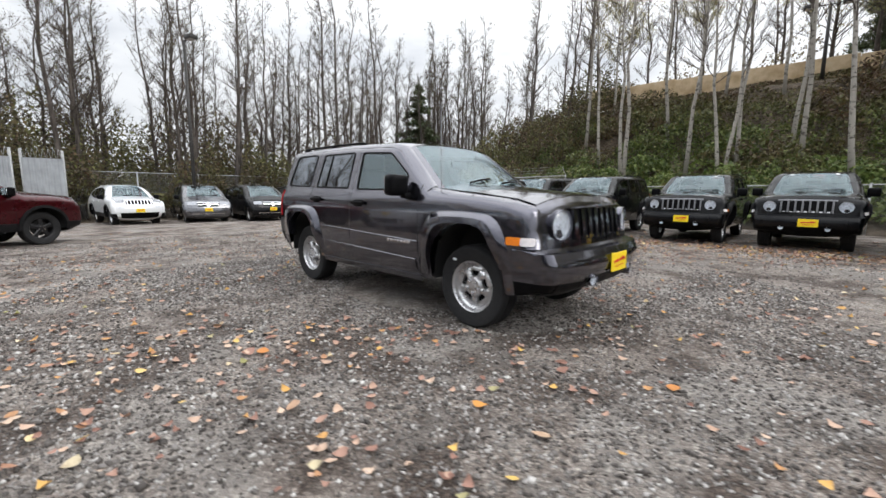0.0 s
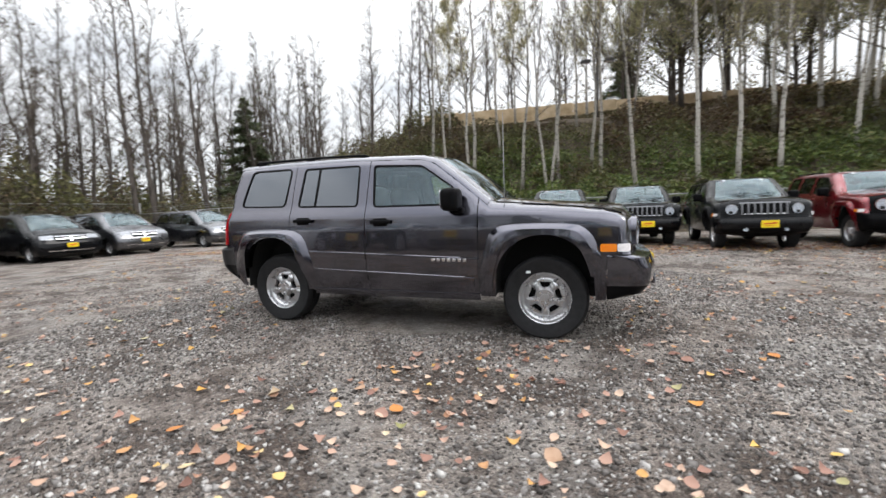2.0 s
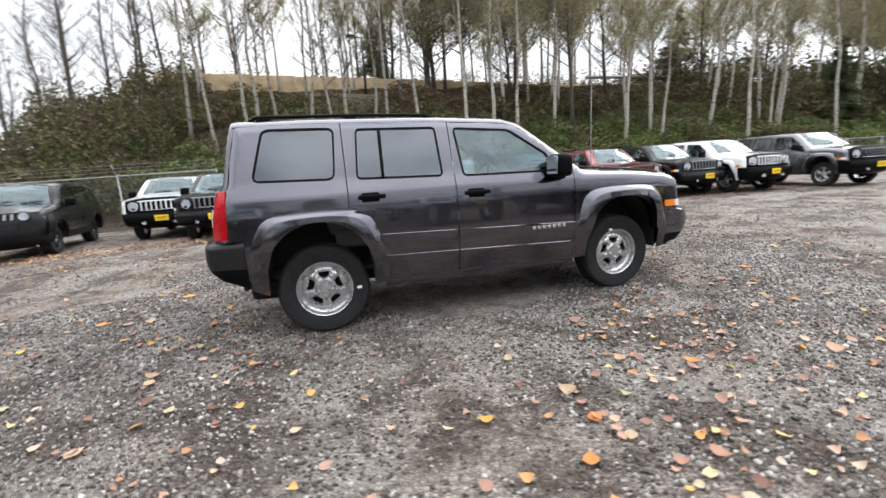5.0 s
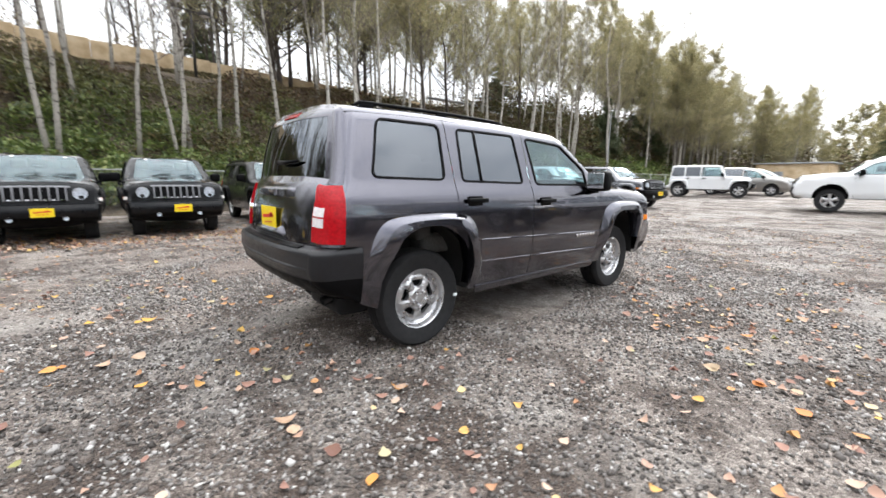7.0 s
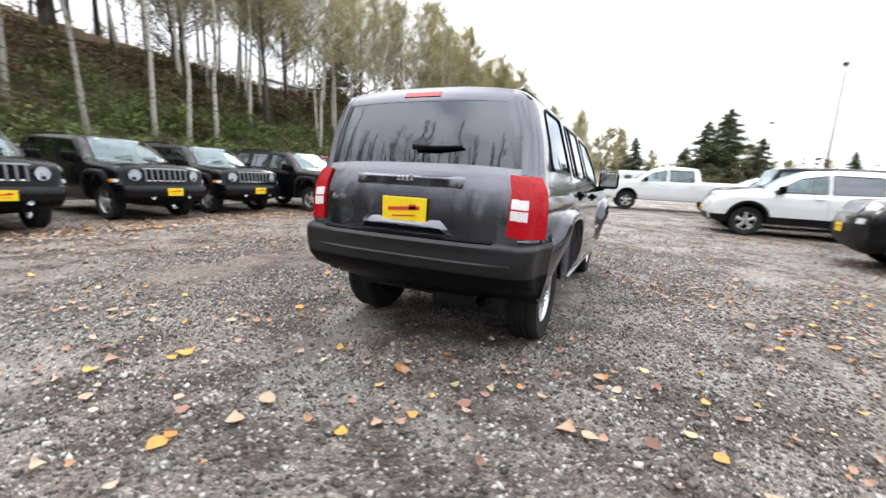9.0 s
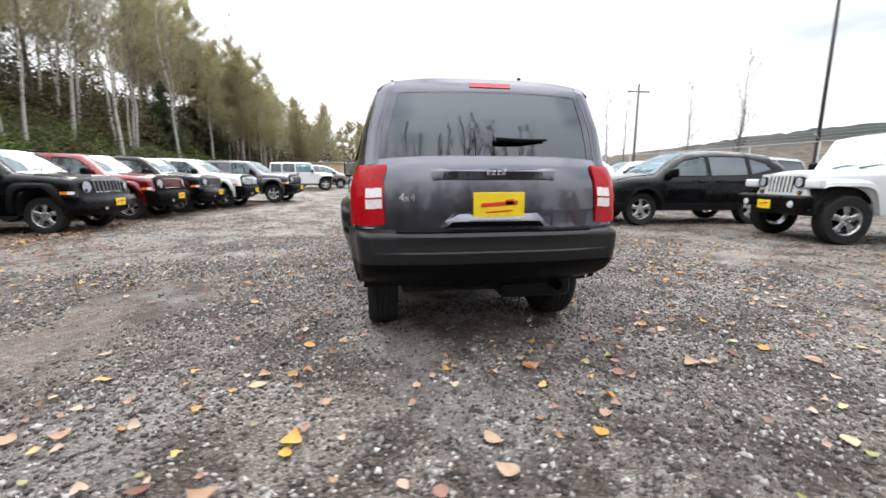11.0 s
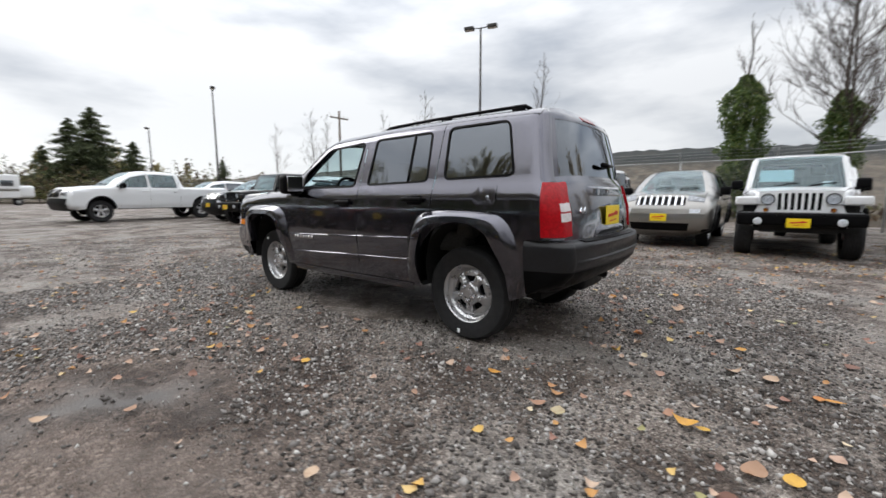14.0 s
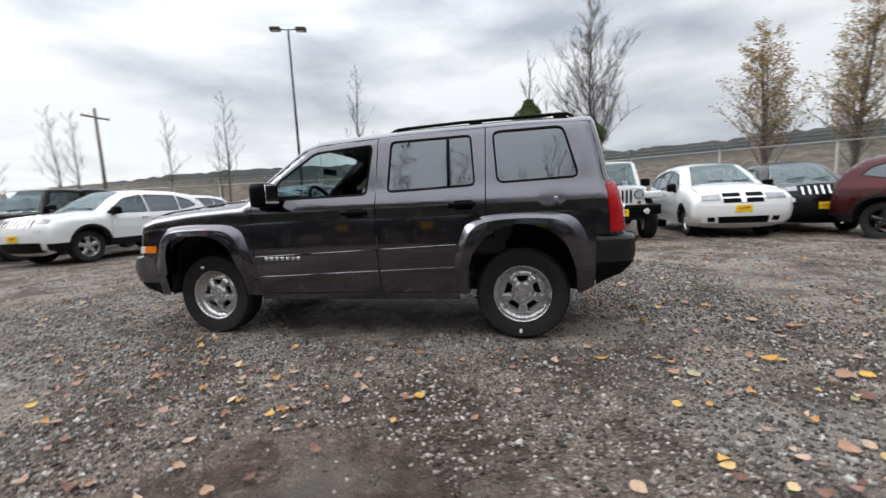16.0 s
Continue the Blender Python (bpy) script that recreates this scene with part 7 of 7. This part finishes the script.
FERN = island_mat("low_ivy_and_fern", [(0.0, (0.06, 0.095, 0.024)), (0.4, (0.12, 0.17, 0.042)), (0.8, (0.20, 0.25, 0.07)), (1.0, (0.27, 0.28, 0.10))], 0.55, 0, .3)
cover = new("brambles", cloud("brambles", slope_cover(120000, -14, 30, 13.4, 28.4, 1.5, 4), .135, BRAMBLE, 31, .7))
tagged(new("bushes", cloud("bushes", bushes(180, -12, 34, 15, 25, 1.25, 330), .17, BRAMBLE, 41, .8)), "rounded bramble bushes, green below and brown above, on the bank", "bushes", kind="stuff")
tagged(new("ivy", cloud("ivy", bushes(420, -9, 62, 13.5, 18.6, .7, 330), .19, FERN, 42, .6)), "bright green ivy and fern along the foot of the bank", "ivy", kind="stuff")
tagged(cover, "tangled green brambles and ivy covering the bank", "brambles", kind="stuff")
cover2 = new("brambles", cloud("brambles", slope_cover(16000, 30, 75, 13.4, 26, 1.3, 5), .3, BRAMBLE, 32, .7))
tagged(cover2, "green brambles under the trees further along the bank", "brambles", kind="stuff")
brush = new("brush", cloud("brush", np.concatenate([slope_cover(110000, -30, -22.4, -15, 13, 4.8, 6), slope_cover(80000, -30, -8, 13.6, 30, 3.2, 7)]), .16, BRUSH, 33, .9))
tagged(brush, "brown and olive brush behind the chain-link fence", "brush", kind="stuff")
thk = slope_cover(70000, -40, 60, 30.5, 46, 3.3, 8)
tagged(new("thicket", cloud("thicket", thk, .19, HAZEL, 34, .9)), "pale brown thicket along the top of the bank", "brush", kind="stuff")
wst = slope_cover(80000, -46, -30, -18, 34, 7.0, 9)
tagged(new("thicket", cloud("thicket", wst, .25, BRUSH, 35, .9)), "dark thicket deep behind the fence", "brush", kind="stuff")
est = np.concatenate([slope_cover(20000, 60, 110, 8.5, 40, 5.0, 10), slope_cover(60000, 66, 120, -44, 6, 5.5, 12)])
tagged(new("thicket", cloud("thicket", est, .42, BRUSH, 36, .9)), "brown woodland edge at the end of the lot", "brush", kind="stuff")
und = slope_cover(36000, 26, 72, 18.5, 31, 4.2, 13)
tagged(new("brush", cloud("brush", und, .24, BRUSH, 38, .9)), "brown brush under the trees along the bank", "brush", kind="stuff")
sth = slope_cover(14000, -40, 70, -30, -17, .9, 11)
tagged(new("rough_grass", cloud("rough_grass", sth, .3, BRUSH, 37, .9)), "rough brown grass and weeds beyond the fence", "grass", kind="stuff")

# ---------- far ridge ----------
rd = Nodes("far_forest", 1.0)
rd.color(rd.ramp(rd.noise(0.05, 8, .7), (0.3, (0.004, 0.007, 0.008)), (0.5, (0.011, 0.015, 0.014)), (0.7, (0.034, 0.030, 0.024))))
rs_ = rd.n.new("ShaderNodeSeparateXYZ")
rd.l.new(rd.tc.outputs["Object"], rs_.inputs[0])
low_ = rd.ramp(rd.noise(0.16, 9, .75), (0.36, (0.02, 0.022, 0.016)), (0.48, (0.075, 0.06, 0.045)), (0.56, (0.13, 0.105, 0.08)), (0.68, (0.20, 0.17, 0.135)))
rd.color(rd.mix(rd.value(rs_.outputs[2], 19, 27, 1.0, 0.0), rd.b.inputs["Base Color"].links[0].from_socket, low_))
RIDGE = rd.m
v, f = [], []
NA = 260
for j, (dist, share) in enumerate(((170, -.06), (230, .05), (300, .35), (360, .75), (400, 1.0), (460, .9), (600, .3))):
    for i in range(NA + 1):
        a = radians(-178 + 175 * i / NA)
        x, y = dist * math.cos(a), dist * math.sin(a)
        hh = 12 + 29 * smooth01((420 - x) / 200) + 5 * noise.noise((x * .006, y * .006, 2))
        tr_ = 3.0 * abs(noise.noise((x * .09, y * .09, 5))) + 2.4 * noise.noise((x * .35, y * .35, 6))
        v.append((x, y, hh * share + tr_ * (share > .3) - 2.5))
for j in range(6):
    for i in range(NA):
        f.append((j * (NA + 1) + i, j * (NA + 1) + i + 1, (j + 1) * (NA + 1) + i + 1, (j + 1) * (NA + 1) + i))
tagged(new("backdrop", raw("backdrop", v, f, RIDGE, True)), "far wooded ridge under grey cloud", "hill", kind="structure")

# ---------- motor home and shed at the lot's end ----------
rv = tagged(new("motor_home"), "white box-bodied motor home parked at the far end", "motor home", "parked cars round the lot")
rv.location = (56, -.3, lot(56, -.3))
part("body", box(0, 0, 1.85, 2.3, 4.2, 2.3, .15, 3), PAINT["white"], rv)
part("cab", box(-.1, -2.5, 1.35, 2.1, 1.2, 1.2, .3, 3), PAINT["white"], rv)
part("stripe", box(-1.16, 0, 1.5, .02, 4.0, .25, .005, 1), PAINT["grey"], rv)
for y in (-1.2, .8):
    part("window", box(-1.16, y, 2.15, .03, .9, .55, .05, 2), DARK_GLASS, rv)
for x in (-.85, .85):
    for y in (-1.9, 1.2):
        wheel("wheel", rv, x, y, 1, .36, .2, .2, SILVER, 5, "alloy").rotation_euler = (0, 0, math.pi / 2 if x < 0 else -math.pi / 2)
shed = tagged(new("shed"), "low tan flat-roofed shed at the lot's end", "shed")
shed.location = (64, 8.5, lot(60, 8.5))
part("wall", box(0, 0, 1.5, 6, 7, 3.0, .05, 1), tan.m, shed)
part("roof", box(0, 0, 3.08, 6.5, 7.5, .16, .03, 1), SHEET_METAL, shed)
part("door", box(-3.02, 1.2, 1.05, .06, 1.0, 2.1, .02, 1), SHEET_METAL, shed)
